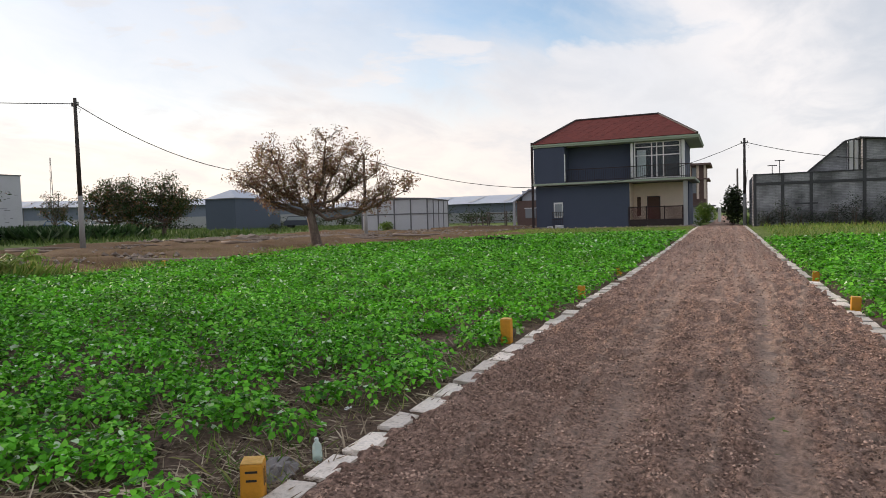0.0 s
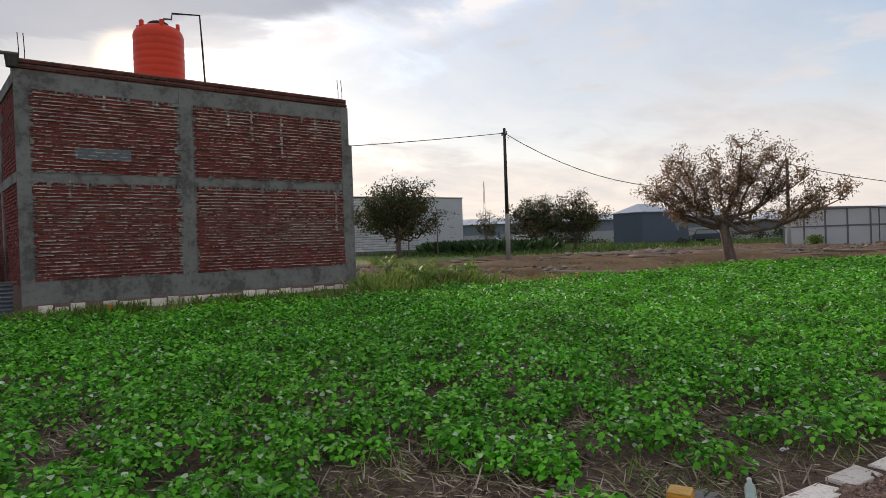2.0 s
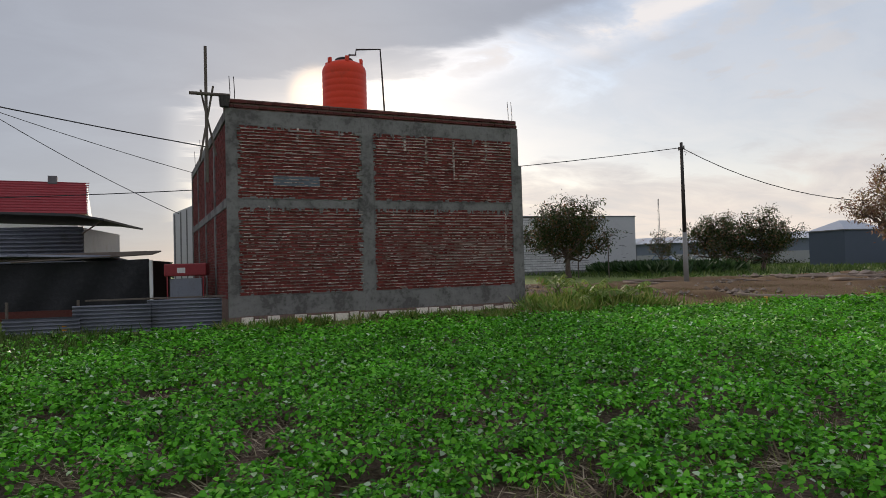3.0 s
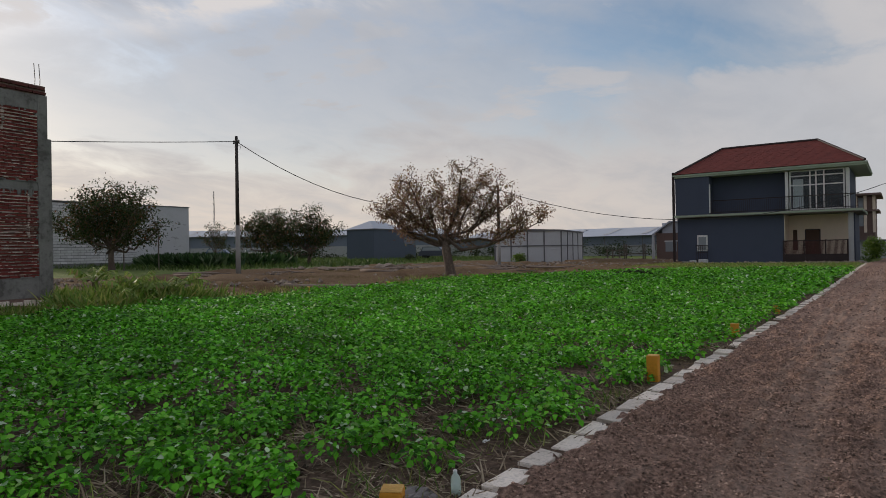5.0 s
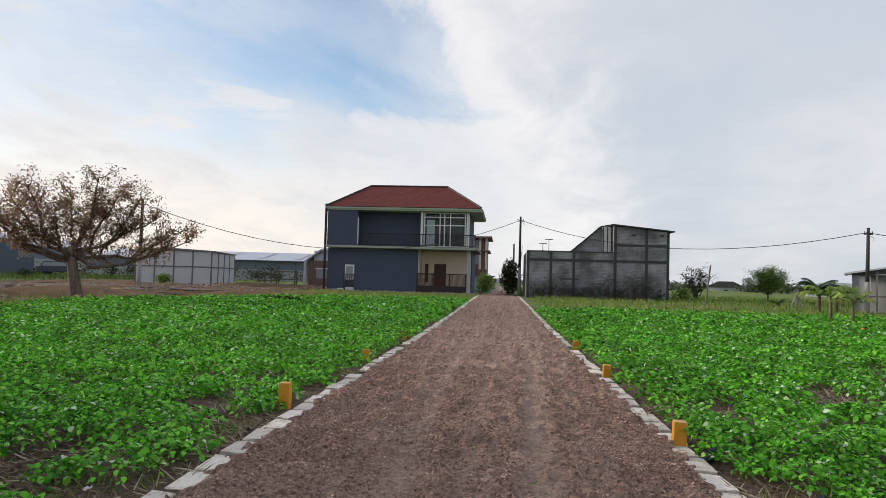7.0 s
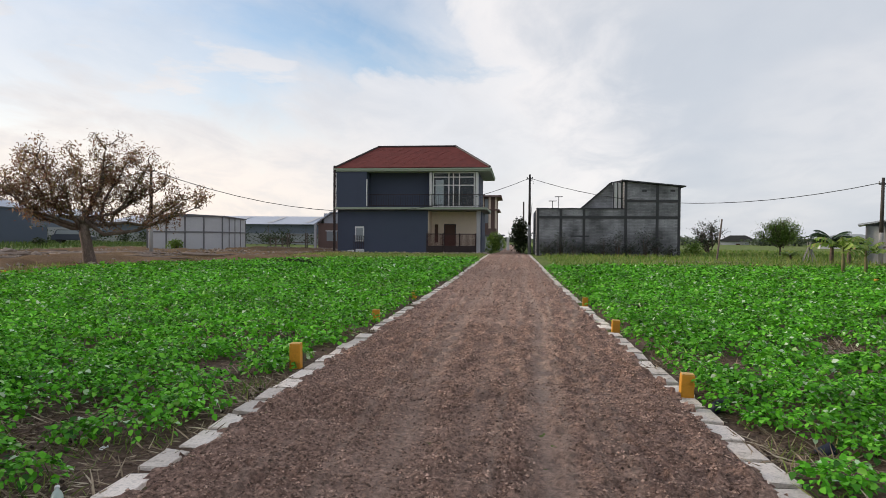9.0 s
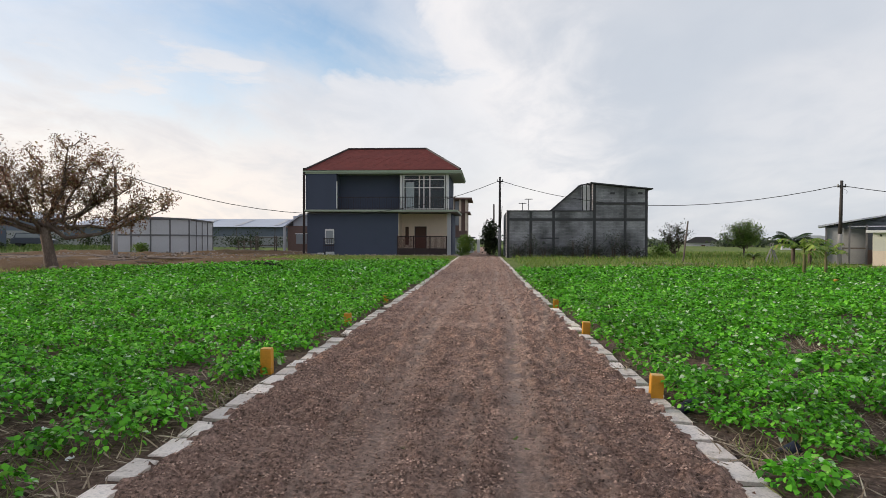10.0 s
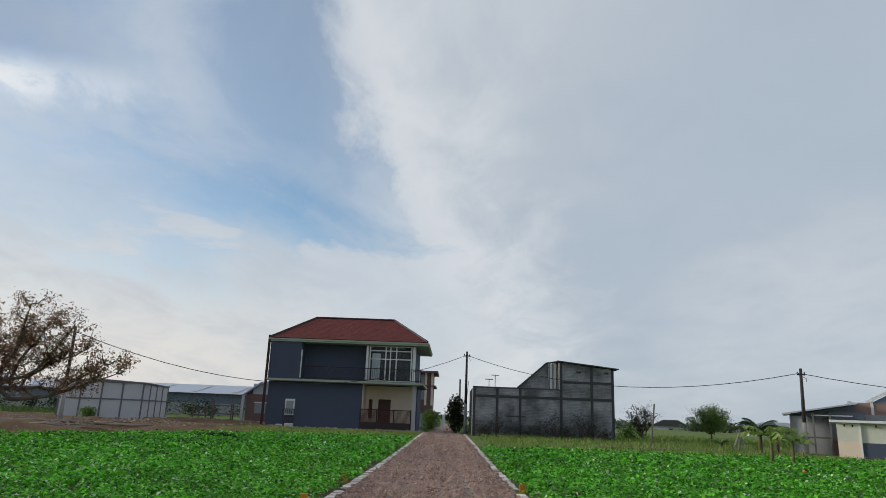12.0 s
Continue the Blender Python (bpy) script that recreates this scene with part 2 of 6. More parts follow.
# ---- materials ----
def material(name, base, rough=0.85, second=None, var=0.25, big=0.8, small=25.0, bump=0.3, depth=0.01, metal=0.0, pieces=0.0, islands=0.0, through_light=0.0, patch=(0.5, 0.68), stretch=(1, 1, 1), spec=0.35, broad=None):
    broad = var if broad is None else broad
    m = bpy.data.materials.new(name)
    m.use_nodes = True
    nt = m.node_tree
    N, L = nt.nodes, nt.links
    bsdf, out = N["Principled BSDF"], N["Material Output"]
    geo = N.new("ShaderNodeNewGeometry")
    mp = N.new("ShaderNodeMapping")
    mp.inputs["Scale"].default_value = stretch
    L.new(geo.outputs["Position"], mp.inputs[0])

    def noisy(scale, detail):
        n = N.new("ShaderNodeTexNoise")
        n.inputs["Scale"].default_value, n.inputs["Detail"].default_value, n.inputs["Roughness"].default_value = scale, detail, 0.62
        L.new(mp.outputs[0], n.inputs["Vector"])
        return n.outputs["Fac"]

    def remap(v, a, b, c, d):
        n = N.new("ShaderNodeMapRange")
        for i, x in enumerate((a, b, c, d)):
            n.inputs[i + 1].default_value = x
        L.new(v, n.inputs[0])
        return n.outputs[0]

    def calc(op, a, b):
        n = N.new("ShaderNodeMath")
        n.operation = op
        for i, x in enumerate((a, b)):
            if isinstance(x, (int, float)):
                n.inputs[i].default_value = x
            else:
                L.new(x, n.inputs[i])
        return n.outputs[0]

    large, fine_ = noisy(big, 5), noisy(small, 6)
    value = calc("MULTIPLY", remap(large, 0.3, 0.7, 1 - broad, 1 + broad), remap(fine_, 0.3, 0.7, 1 - var, 1 + var))
    if pieces:
        info = N.new("ShaderNodeObjectInfo")
        value = calc("MULTIPLY", value, remap(info.outputs["Random"], 0, 1, 1 - pieces, 1 + pieces))
    if islands:
        value = calc("MULTIPLY", value, remap(geo.outputs["Random Per Island"], 0, 1, 1 - islands, 1 + islands))
    col = N.new("ShaderNodeMix")
    col.data_type = "RGBA"
    col.inputs[6].default_value = (*base, 1)
    col.inputs[7].default_value = (*(second or base), 1)
    L.new(remap(calc("ADD", calc("MULTIPLY", large, 0.6), calc("MULTIPLY", fine_, 0.4)), patch[0], patch[1], 0, 1), col.inputs[0])
    scale = N.new("ShaderNodeVectorMath")
    scale.operation = "SCALE"
    L.new(col.outputs[2], scale.inputs[0]), L.new(value, scale.inputs["Scale"])
    L.new(scale.outputs[0], bsdf.inputs["Base Color"])
    bsdf.inputs["Roughness"].default_value, bsdf.inputs["Metallic"].default_value = rough, metal
    bsdf.inputs["Specular IOR Level"].default_value = spec
    if bump:
        b = N.new("ShaderNodeBump")
        b.inputs["Strength"].default_value, b.inputs["Distance"].default_value = bump, depth
        L.new(fine_, b.inputs["Height"]), L.new(b.outputs[0], bsdf.inputs["Normal"])
    if through_light:
        tr, mix = N.new("ShaderNodeBsdfTranslucent"), N.new("ShaderNodeMixShader")
        L.new(scale.outputs[0], tr.inputs[0])
        mix.inputs[0].default_value = through_light
        L.new(bsdf.outputs[0], mix.inputs[1]), L.new(tr.outputs[0], mix.inputs[2]), L.new(mix.outputs[0], out.inputs[0])
    return m


def leaf_material(name, colours, through_light=0.3, rough=0.45, patchy=None):
    """Foliage whose leaves differ one by one; patchy: a second tone in broad patches."""
    m = bpy.data.materials.new(name)
    m.use_nodes = True
    N, L = m.node_tree.nodes, m.node_tree.links
    bsdf, out = N["Principled BSDF"], N["Material Output"]
    geo, ramp = N.new("ShaderNodeNewGeometry"), N.new("ShaderNodeValToRGB")
    while len(ramp.color_ramp.elements) < len(colours):
        ramp.color_ramp.elements.new(0.5)
    for e, (at, c) in zip(ramp.color_ramp.elements, colours):
        e.position, e.color = at, (*c, 1)
    L.new(geo.outputs["Random Per Island"], ramp.inputs[0])
    noise_, rng, mul = N.new("ShaderNodeTexNoise"), N.new("ShaderNodeMapRange"), N.new("ShaderNodeVectorMath")
    noise_.inputs["Scale"].default_value = 0.7
    L.new(geo.outputs["Position"], noise_.inputs["Vector"]), L.new(noise_.outputs["Fac"], rng.inputs[0])
    rng.inputs[1].default_value, rng.inputs[2].default_value, rng.inputs[3].default_value, rng.inputs[4].default_value = 0.3, 0.7, 0.75, 1.3
    mul.operation = "SCALE"
    L.new(ramp.outputs[0], mul.inputs[0]), L.new(rng.outputs[0], mul.inputs["Scale"])
    colour = mul.outputs[0]
    L.new(colour, bsdf.inputs["Base Color"])
    bsdf.inputs["Roughness"].default_value = rough
    bsdf.inputs["Specular IOR Level"].default_value = 0.24
    tr, mix = N.new("ShaderNodeBsdfTranslucent"), N.new("ShaderNodeMixShader")
    L.new(colour, tr.inputs[0])
    mix.inputs[0].default_value = through_light
    L.new(bsdf.outputs[0], mix.inputs[1]), L.new(tr.outputs[0], mix.inputs[2]), L.new(mix.outputs[0], out.inputs[0])
    return m


def road_material():
    """Gravel, paler and smoother where wheels have worn it."""
    # the strong fine mottle varies the clods and stands in for their small shadows
    m = material("gravel_road", (0.320, 0.200, 0.156), 0.95, (0.47, 0.315, 0.25), 0.66, 1.3, 26, 1.0, 0.09, broad=0.10, patch=(0.42, 0.72))
    N, L = m.node_tree.nodes, m.node_tree.links
    bsdf = N["Principled BSDF"]
    worn, mix = N.new("ShaderNodeAttribute"), N.new("ShaderNodeMix")
    worn.attribute_name, mix.data_type = "worn", "RGBA"
    src = bsdf.inputs["Base Color"].links[0].from_socket
    L.new(worn.outputs["Fac"], mix.inputs[0]), L.new(src, mix.inputs[6]), L.new(mix.outputs[2], bsdf.inputs["Base Color"])
    mix.inputs[7].default_value = (0.50, 0.38, 0.31, 1)
    return m


LIME = material("limestone", (0.84, 0.75, 0.675), 0.92, (0.27, 0.23, 0.19), 0.2, 5, 40, 0.7, 0.012, pieces=0.2, patch=(0.50, 0.66))
GRAVEL = road_material()
# the wide spread of tones also paints in shadow between the stones
PEBBLE = material("pebbles", (0.31, 0.205, 0.160), 0.95, (0.48, 0.34, 0.27), 0.2, 3, 60, 0.4, 0.005, islands=0.72)
YELLOW = material("yellow_paint", (0.62, 0.28, 0.025), 0.6, (0.45, 0.20, 0.03), 0.12, 6, 40, 0.2, 0.004, pieces=0.08)
BLACK = material("black_paint", (0.02, 0.02, 0.02), 0.6, var=0.1)
CONCRETE = material("grey_concrete", (0.27, 0.26, 0.255), 0.95, (0.09, 0.085, 0.08), 0.32, 1.7, 10, 0.5, 0.01)
SLATE = material("slate_blue_wall_paint", (0.072, 0.086, 0.130), 0.85, (0.058, 0.070, 0.105), 0.07, 0.7, 18, 0.15, 0.004)
CREAM = material("cream_green_fascia", (0.36, 0.42, 0.33), 0.7, (0.28, 0.32, 0.25), 0.08, 2, 20, 0.1)
BEIGE = material("beige_wall_paint", (0.74, 0.62, 0.50), 0.85, None, 0.06, 1, 18, 0.1)
WHITE = material("white_paint", (0.74, 0.74, 0.74), 0.6, (0.6, 0.6, 0.6), 0.06, 2, 25, 0.1)
DARKMETAL = material("dark_brown_metal", (0.035, 0.022, 0.022), 0.55, None, 0.15, 3, 30, 0.1)
TILE = material("red_roof_tile", (0.150, 0.030, 0.024), 0.85, (0.10, 0.022, 0.020), 0.16, 1.2, 14, 0.3, 0.01, islands=0.14)
BRICK = material("red_brick", (0.185, 0.038, 0.034), 0.92, (0.085, 0.026, 0.026), 0.28, 1.1, 26, 0.5, 0.01, islands=0.3)
BRICKPIECE = material("single_red_brick", (0.185, 0.038, 0.034), 0.92, (0.085, 0.026, 0.026), 0.28, 1.1, 26, 0.5, 0.01, pieces=0.3)
DARKBRICK = material("dark_red_brick", (0.12, 0.032, 0.028), 0.92, (0.04, 0.022, 0.022), 0.25, 1.1, 26, 0.5, 0.01, islands=0.3)
FRAMECON = material("stained_raw_concrete", (0.30, 0.29, 0.285), 0.95, (0.085, 0.08, 0.078), 0.38, 1.2, 7, 0.8, 0.02, patch=(0.43, 0.58))
MORTAR = material("mortar", (0.22, 0.145, 0.125), 0.95, (0.06, 0.035, 0.032), 0.3, 2.6, 10, 0.6, 0.01)
PANEL = material("pale_wall_panel", (0.52, 0.53, 0.56), 0.85, (0.40, 0.41, 0.44), 0.1, 0.6, 12, 0.2)
GREYPOST = material("grey_post", (0.16, 0.16, 0.17), 0.9, None, 0.15, 2, 20)
GLASS = bpy.data.materials.new("window_glass")
GLASS.use_nodes = True
gb = GLASS.node_tree.nodes["Principled BSDF"]
gb.inputs["Base Color"].default_value, gb.inputs["Roughness"].default_value = (0.75, 0.82, 0.85, 1), 0.04
gb.inputs["Transmission Weight"].default_value, gb.inputs["IOR"].default_value = 1.0, 1.3

# ---- ground ----
def stretched(lo, hi, step, far):
    """Even steps from lo to hi, then steps that grow out to far."""
    mid = list(np.arange(lo, hi + 1e-6, step))
    out, d, v = [], step, hi
    while v < far:
        d *= 1.35
        v += d
        out.append(v)
    return np.array([lo - (v - hi) for v in out[::-1]] + mid + out)


def kerb_x(side, y):
    return -2.37 + 0.0045 * y if side < 0 else 1.83 - 0.0145 * y


def field_west(y):
    """The western edge of the left field."""
    return -18.6 + 5.4 * smooth(29, 38, y) + 0.5 * np.sin(np.asarray(y) * 0.9)


def in_field(x, y):
    left = smooth(-0.4, 0.4, x - field_west(y)) * smooth(0.1, -0.1, x - kerb_x(-1, y)) * smooth(40.0, 38.5, y - 0.25 * (np.asarray(x) + 10))
    right = smooth(-0.1, 0.1, x - kerb_x(1, y)) * smooth(35.0, 33.5, y + 0.15 * np.abs(np.asarray(x) - 14)) * smooth(34, 32, x)
    return np.maximum(left, right)


gx, gy = stretched(-60, 40, 0.5, 4000), stretched(-14, 76, 0.5, 4000)
X, Y = np.meshgrid(gx, gy, indexing="ij")
field = in_field(X, Y)
bank = smooth(-17.0, -19.5, X - (field_west(Y) + 18.6)) * smooth(-40, -35, X) * smooth(4, 12, Y) * smooth(75, 60, Y)
bank = np.maximum(bank, smooth(-12.0, -14.0, X) * smooth(38, 41, Y) * smooth(-40, -35, X) * smooth(60, 50, Y)) * (1 - field)
near = (np.abs(X) < 60) & (np.abs(Y) < 90)
Z = ground_z(X, Y) + near * (bank * ((value_noise(X, Y, 1.3, 4) - 0.5) * 0.42 + (value_noise(0.3 * X + 0.2 * Y, Y - 0.45 * X, 1.0, 6) - 0.5) * 0.30) + (value_noise(X, Y, 0.8, 5) - 0.5) * 0.05)
me = bpy.data.meshes.new("ground")
nx, ny = len(gx), len(gy)
idx = np.arange(nx * ny).reshape(nx, ny)
quads = np.stack([idx[:-1, :-1], idx[1:, :-1], idx[1:, 1:], idx[:-1, 1:]], -1).reshape(-1, 4)
me.from_pydata(np.stack([X, Y, Z], -1).reshape(-1, 3).tolist(), [], quads.tolist())
attr = me.color_attributes.new("cover", "FLOAT_COLOR", "POINT")
attr.data.foreach_set("color", np.stack([field, bank, 0 * X, 1 + 0 * X], -1).reshape(-1).astype(np.float32))
me.polygons.foreach_set("use_smooth", [True] * len(me.polygons))

GROUND = bpy.data.materials.new("ground")
GROUND.use_nodes = True
N, L = GROUND.node_tree.nodes, GROUND.node_tree.links
geo = N.new("ShaderNodeNewGeometry")


def gnoise(scale, detail=6, stretch=None):
    n = N.new("ShaderNodeTexNoise")
    n.inputs["Scale"].default_value, n.inputs["Detail"].default_value, n.inputs["Roughness"].default_value = scale, detail, 0.65
    L.new(geo.outputs["Position"], n.inputs["Vector"])
    return n.outputs["Fac"]


def gramp(v, *stops):
    r = N.new("ShaderNodeValToRGB")
    while len(r.color_ramp.elements) < len(stops):
        r.color_ramp.elements.new(0.5)
    for e, (at, c) in zip(r.color_ramp.elements, stops):
        e.position, e.color = at, (*c, 1)
    L.new(v, r.inputs[0])
    return r.outputs[0]


def gmix(f, a, b):
    n = N.new("ShaderNodeMix")
    n.data_type = "RGBA"
    L.new(f, n.inputs[0]), L.new(a, n.inputs[6]), L.new(b, n.inputs[7])
    return n.outputs[2]


def gedge(v, w):
    a = N.new("ShaderNodeMath")
    a.operation = "MULTIPLY_ADD"
    L.new(w, a.inputs[0])
    a.inputs[1].default_value, a.inputs[2].default_value = 1.1, -0.55
    b = N.new("ShaderNodeMath")
    L.new(v, b.inputs[0]), L.new(a.outputs[0], b.inputs[1])
    r = N.new("ShaderNodeMapRange")
    r.interpolation_type = "SMOOTHSTEP"
    r.inputs[1].default_value, r.inputs[2].default_value = 0.35, 0.65
    L.new(b.outputs[0], r.inputs[0])
    return r.outputs[0]


att = N.new("ShaderNodeAttribute")
att.attribute_name = "cover"
sepc = N.new("ShaderNodeSeparateColor")
L.new(att.outputs["Color"], sepc.inputs[0])
mid_, fin, wide = gnoise(1.4), gnoise(18), gnoise(0.12)
soil = gramp(fin, (0.3, (0.050, 0.034, 0.025)), (0.55, (0.145, 0.098, 0.072)), (0.75, (0.28, 0.21, 0.16)))
dirt = gmix(mid_, gramp(fin, (0.3, (0.062, 0.033, 0.020)), (0.7, (0.235, 0.130, 0.080))), gramp(fin, (0.3, (0.095, 0.066, 0.030)), (0.7, (0.265, 0.180, 0.092))))
grass = gmix(wide, gramp(mid_, (0.35, (0.06, 0.115, 0.022)), (0.65, (0.13, 0.20, 0.045))), gramp(mid_, (0.35, (0.12, 0.17, 0.04)), (0.65, (0.24, 0.25, 0.085))))
colour = gmix(gedge(sepc.outputs[0], mid_), gmix(gedge(sepc.outputs[1], mid_), grass, dirt), soil)
L.new(colour, N["Principled BSDF"].inputs["Base Color"])
N["Principled BSDF"].inputs["Roughness"].default_value = 0.95
N["Principled BSDF"].inputs["Specular IOR Level"].default_value = 0.2
bmp = N.new("ShaderNodeBump")
bmp.inputs["Strength"].default_value, bmp.inputs["Distance"].default_value = 0.8, 0.05
L.new(fin, bmp.inputs["Height"]), L.new(bmp.outputs[0], N["Principled BSDF"].inputs["Normal"])
me.materials.append(GROUND)
ground = tagged(new("ground", me), "earth ground with grass, bare brown dirt and field soil", "ground", kind="structure")

# ---- road ----
def road_lumps(x, y):
    """Clods, fine crumbs and shallow hollows, churned more in some patches than in others."""
    churn = 0.55 + 0.9 * value_noise(x, y, 0.7, 11)
    clod = np.maximum(value_noise(x, y, 0.10, 8) - 0.42, 0) * 0.125
    crumb = (value_noise(x + 0.3 * y, y, 0.052, 12) - 0.5) * 0.048
    return (clod + crumb) * churn + (value_noise(x, y, 0.4, 9) - 0.5) * 0.03 - 0.012


ry = np.concatenate([np.arange(-14, -1, 0.25), np.arange(-1, 9, 0.036), np.arange(9, 15, 0.07), np.arange(15, 30, 0.2), np.arange(30, 64, 0.6), np.arange(64, 140, 4.0)])
rt = np.linspace(0, 1, 118)
T, RY = np.meshgrid(rt, ry, indexing="ij")
end = smooth(53, 60, RY)
RX = (kerb_x(-1, RY) + 0.05 + 0.5 * end) * (1 - T) + (kerb_x(1, RY) - 0.05 - 0.4 * end) * T
rut = np.exp(-((RX - 0.42 + 0.10 * np.sin(RY * 0.35)) / 0.13) ** 2) + 0.8 * np.exp(-((RX + 0.85 - 0.08 * np.sin(RY * 0.3 + 1)) / 0.16) ** 2) + 0.5 * np.exp(-((RX + 0.15 + 0.12 * np.sin(RY * 0.22)) / 0.10) ** 2)
lumps = road_lumps(RX, RY)
RZ = ground_z(RX, RY) + 0.045 + lumps * (1 - 0.6 * np.clip(rut, 0, 1)) - 0.016 * rut - 0.03 * smooth(0.05, 0, np.minimum(T, 1 - T))


def road_top(x, y):
    """Height of the gravel surface, ruts and lumps included."""
    r_ = np.exp(-((x - 0.42 + 0.10 * np.sin(y * 0.35)) / 0.13) ** 2) + 0.8 * np.exp(-((x + 0.85 - 0.08 * np.sin(y * 0.3 + 1)) / 0.16) ** 2) + 0.5 * np.exp(-((x + 0.15 + 0.12 * np.sin(y * 0.22)) / 0.10) ** 2)
    l_ = road_lumps(x, y)
    return ground_z(x, y) + 0.045 + l_ * (1 - 0.6 * np.clip(r_, 0, 1)) - 0.016 * r_


me = bpy.data.meshes.new("road")
idx = np.arange(RX.size).reshape(RX.shape)
me.from_pydata(np.stack([RX, RY, RZ], -1).reshape(-1, 3).tolist(), [], np.stack([idx[:-1, :-1], idx[1:, :-1], idx[1:, 1:], idx[:-1, 1:]], -1).reshape(-1, 4).tolist())
me.polygons.foreach_set("use_smooth", [True] * len(me.polygons))
streak = np.clip(rut * (0.3 + 0.7 * value_noise(RX * 6, RY * 0.8, 1.0, 10)), 0, 1)
rs_ = np.random.RandomState(21)
for _ in range(14):
    u0, amp, ph, wl = rs_.uniform(-1.6, 1.2), rs_.uniform(0.05, 0.45), rs_.uniform(0, 6.28), rs_.uniform(0.08, 0.22)
    line = np.exp(-((RX - u0 - amp * np.sin(RY * wl + ph)) / rs_.uniform(0.03, 0.06)) ** 2) * rs_.uniform(0.4, 0.8)
    streak = np.maximum(streak, line * smooth(0.25, 0.6, value_noise(RX * 0.3, RY * 0.35, 1.0, rs_.randint(100))))
arc = np.exp(-((RX - 1.1 + 0.045 * (RY - 5) ** 1.0 - 0.9 * smooth(9, 17, RY)) / 0.07) ** 2) * smooth(7, 9, RY) * smooth(20, 16, RY)
worn_at = me.attributes.new("worn", "FLOAT", "POINT")
worn_at.data.foreach_set("value", (0.76 * np.maximum(streak, 0.8 * arc)).reshape(-1).astype(np.float32))
me.materials.append(GRAVEL)
road = tagged(new("road", me), "reddish-brown gravel access road with wheel ruts", "road", kind="structure")

# ---- the slate-blue house at the end of the road ----
def slate_house():
    h = thing("house", "two-storey slate-blue house with red hipped tile roof and balcony", "house", (0, 56, 0.2))
    part("foundation_pad", box(-15.6, -2.6, -0.9, 8.6, -0.3, 0.10, bevel=0.02), CONCRETE, h, "grey concrete pad")
    wall = box(-15.4, -7.5, 0, 8.2, 0.1, 3.75)
    box(-7.5, -3.0, 2.2, 8.2, 0.1, 3.75, wall)
    part("wall", wall, [SLATE], h)
    part("porch_wall", box(-7.46, -3.3, 2.15, 2.19, 0.1, 3.74), BEIGE, h, "beige porch back wall")
    part("porch_side_wall", box(-7.49, -7.44, 0.02, 2.15, 0.1, 3.74), BEIGE, h)
    part("porch_column", box(-3.32, -3.0, 0.0, 0.35, 0.1, 3.75, bevel=0.01), LIMETILE, h, "pale tiled corner column")
    door = part("door", box(-6.25, -5.35, 2.09, 2.14, 0.1, 2.55, bevel=0.01), WOOD, h, "dark brown wooden door")
    part("door_frame", box(-6.33, -5.27, 2.115, 2.145, 0.1, 2.63), DARKMETAL, door)
    part("window_shutter", box(-7.15, -6.85, 2.1, 2.145, 1.0, 2.6, bevel=0.01), WOOD, h, "narrow dark wooden window")
    # floor slab with its pale edge
    part("balcony_slab", box(-15.45, -2.45, -0.62, 8.4, 3.78, 4.0, bevel=0.01), CONCRETE, h)
    part("slab_edge", box(-15.5, -2.4, -0.67, -0.625, 3.83, 3.97), CREAM, h, "pale green slab edge")
    part("slab_edge", box(-2.445, -2.40, -0.624, 8.4, 3.83, 3.97), CREAM, h, "pale green slab edge")
    # upper storey
    up = box(-15.4, -12.75, -0.5, 8.2, 4.001, 7.05)
    box(-12.75, -3.2, 1.0, 8.2, 4.001, 7.05, up)
    part("upper_wall", up, SLATE, h)
    part("corner_trim", box(-12.76, -12.68, -0.52, -0.40, 4.1, 6.4), WHITE, h, "white corner trim")
    for x in (-7.36, -3.42):
        part("bay_post", box(x, x + 0.2, -0.1, 1.0, 4.05, 7.0), WHITE, h, "white bay post")
    # a solid backing, coloured dark in place of the unlit room's shade
    win = part("window", box(-7.10, -3.5, 0.62, 0.99, 4.03, 6.95), DARKBACKING, h, "large glazed balcony doors in white frames")
    frame_ = bmesh.new()
    for x in (-7.08, -5.75, -4.85, -3.58):
        box(x, x + 0.09, 0.0, 0.1, 4.05, 7.0, frame_)
    for z in (4.05, 5.86, 6.55, 6.92):
        box(-7.08, -3.5, 0.003, 0.097, z, z + 0.08, frame_)
    box(-5.36, -5.27, 0.003, 0.097, 5.86, 6.95, frame_), box(-5.36, -5.27, 0.003, 0.097, 4.1, 5.86, frame_)
    part("window_frame", frame_, WHITE, win)
    for x0, x1 in ((-6.99, -5.75), (-5.66, -5.36), (-5.27, -4.85), (-4.76, -3.58)):
        for z0, z1 in ((4.13, 5.86), (5.94, 6.55), (6.63, 6.92)):
            p = part("pane", box(x0, x1, 0.04, 0.05, z0, z1), GLASS, win)
            p.visible_shadow = False
    curtain = box(-6.9, -6.2, 0.45, 0.5, 4.05, 6.4)
    part("curtain", curtain, WHITE, win)
    rail = thing_part("balcony_railing", h)
    part("top_rail", box(-12.65, -2.6, -0.57, -0.51, 5.02, 5.08), DARKMETAL, rail)
    part("bottom_rail", box(-12.65, -2.6, -0.56, -0.52, 4.10, 4.14), DARKMETAL, rail)
    for k in range(68):
        x = -12.6 + k * 0.148
        part("bar", box(x, x + 0.02, -0.55, -0.53, 4.0, 5.02), DARKMETAL, rail)
    # eaves and roof
    part("soffit", box(-15.5, -2.1, -0.6, 9.3, 7.051, 7.20), CREAM, h)
    part("fascia", box(-15.6, -2.05, -0.66, -0.60, 7.18, 7.31), CREAM, h, "pale green fascia board")
    part("fascia", box(-2.12, -2.05, -0.599, 9.3, 7.18, 7.31), CREAM, h, "pale green fascia board")
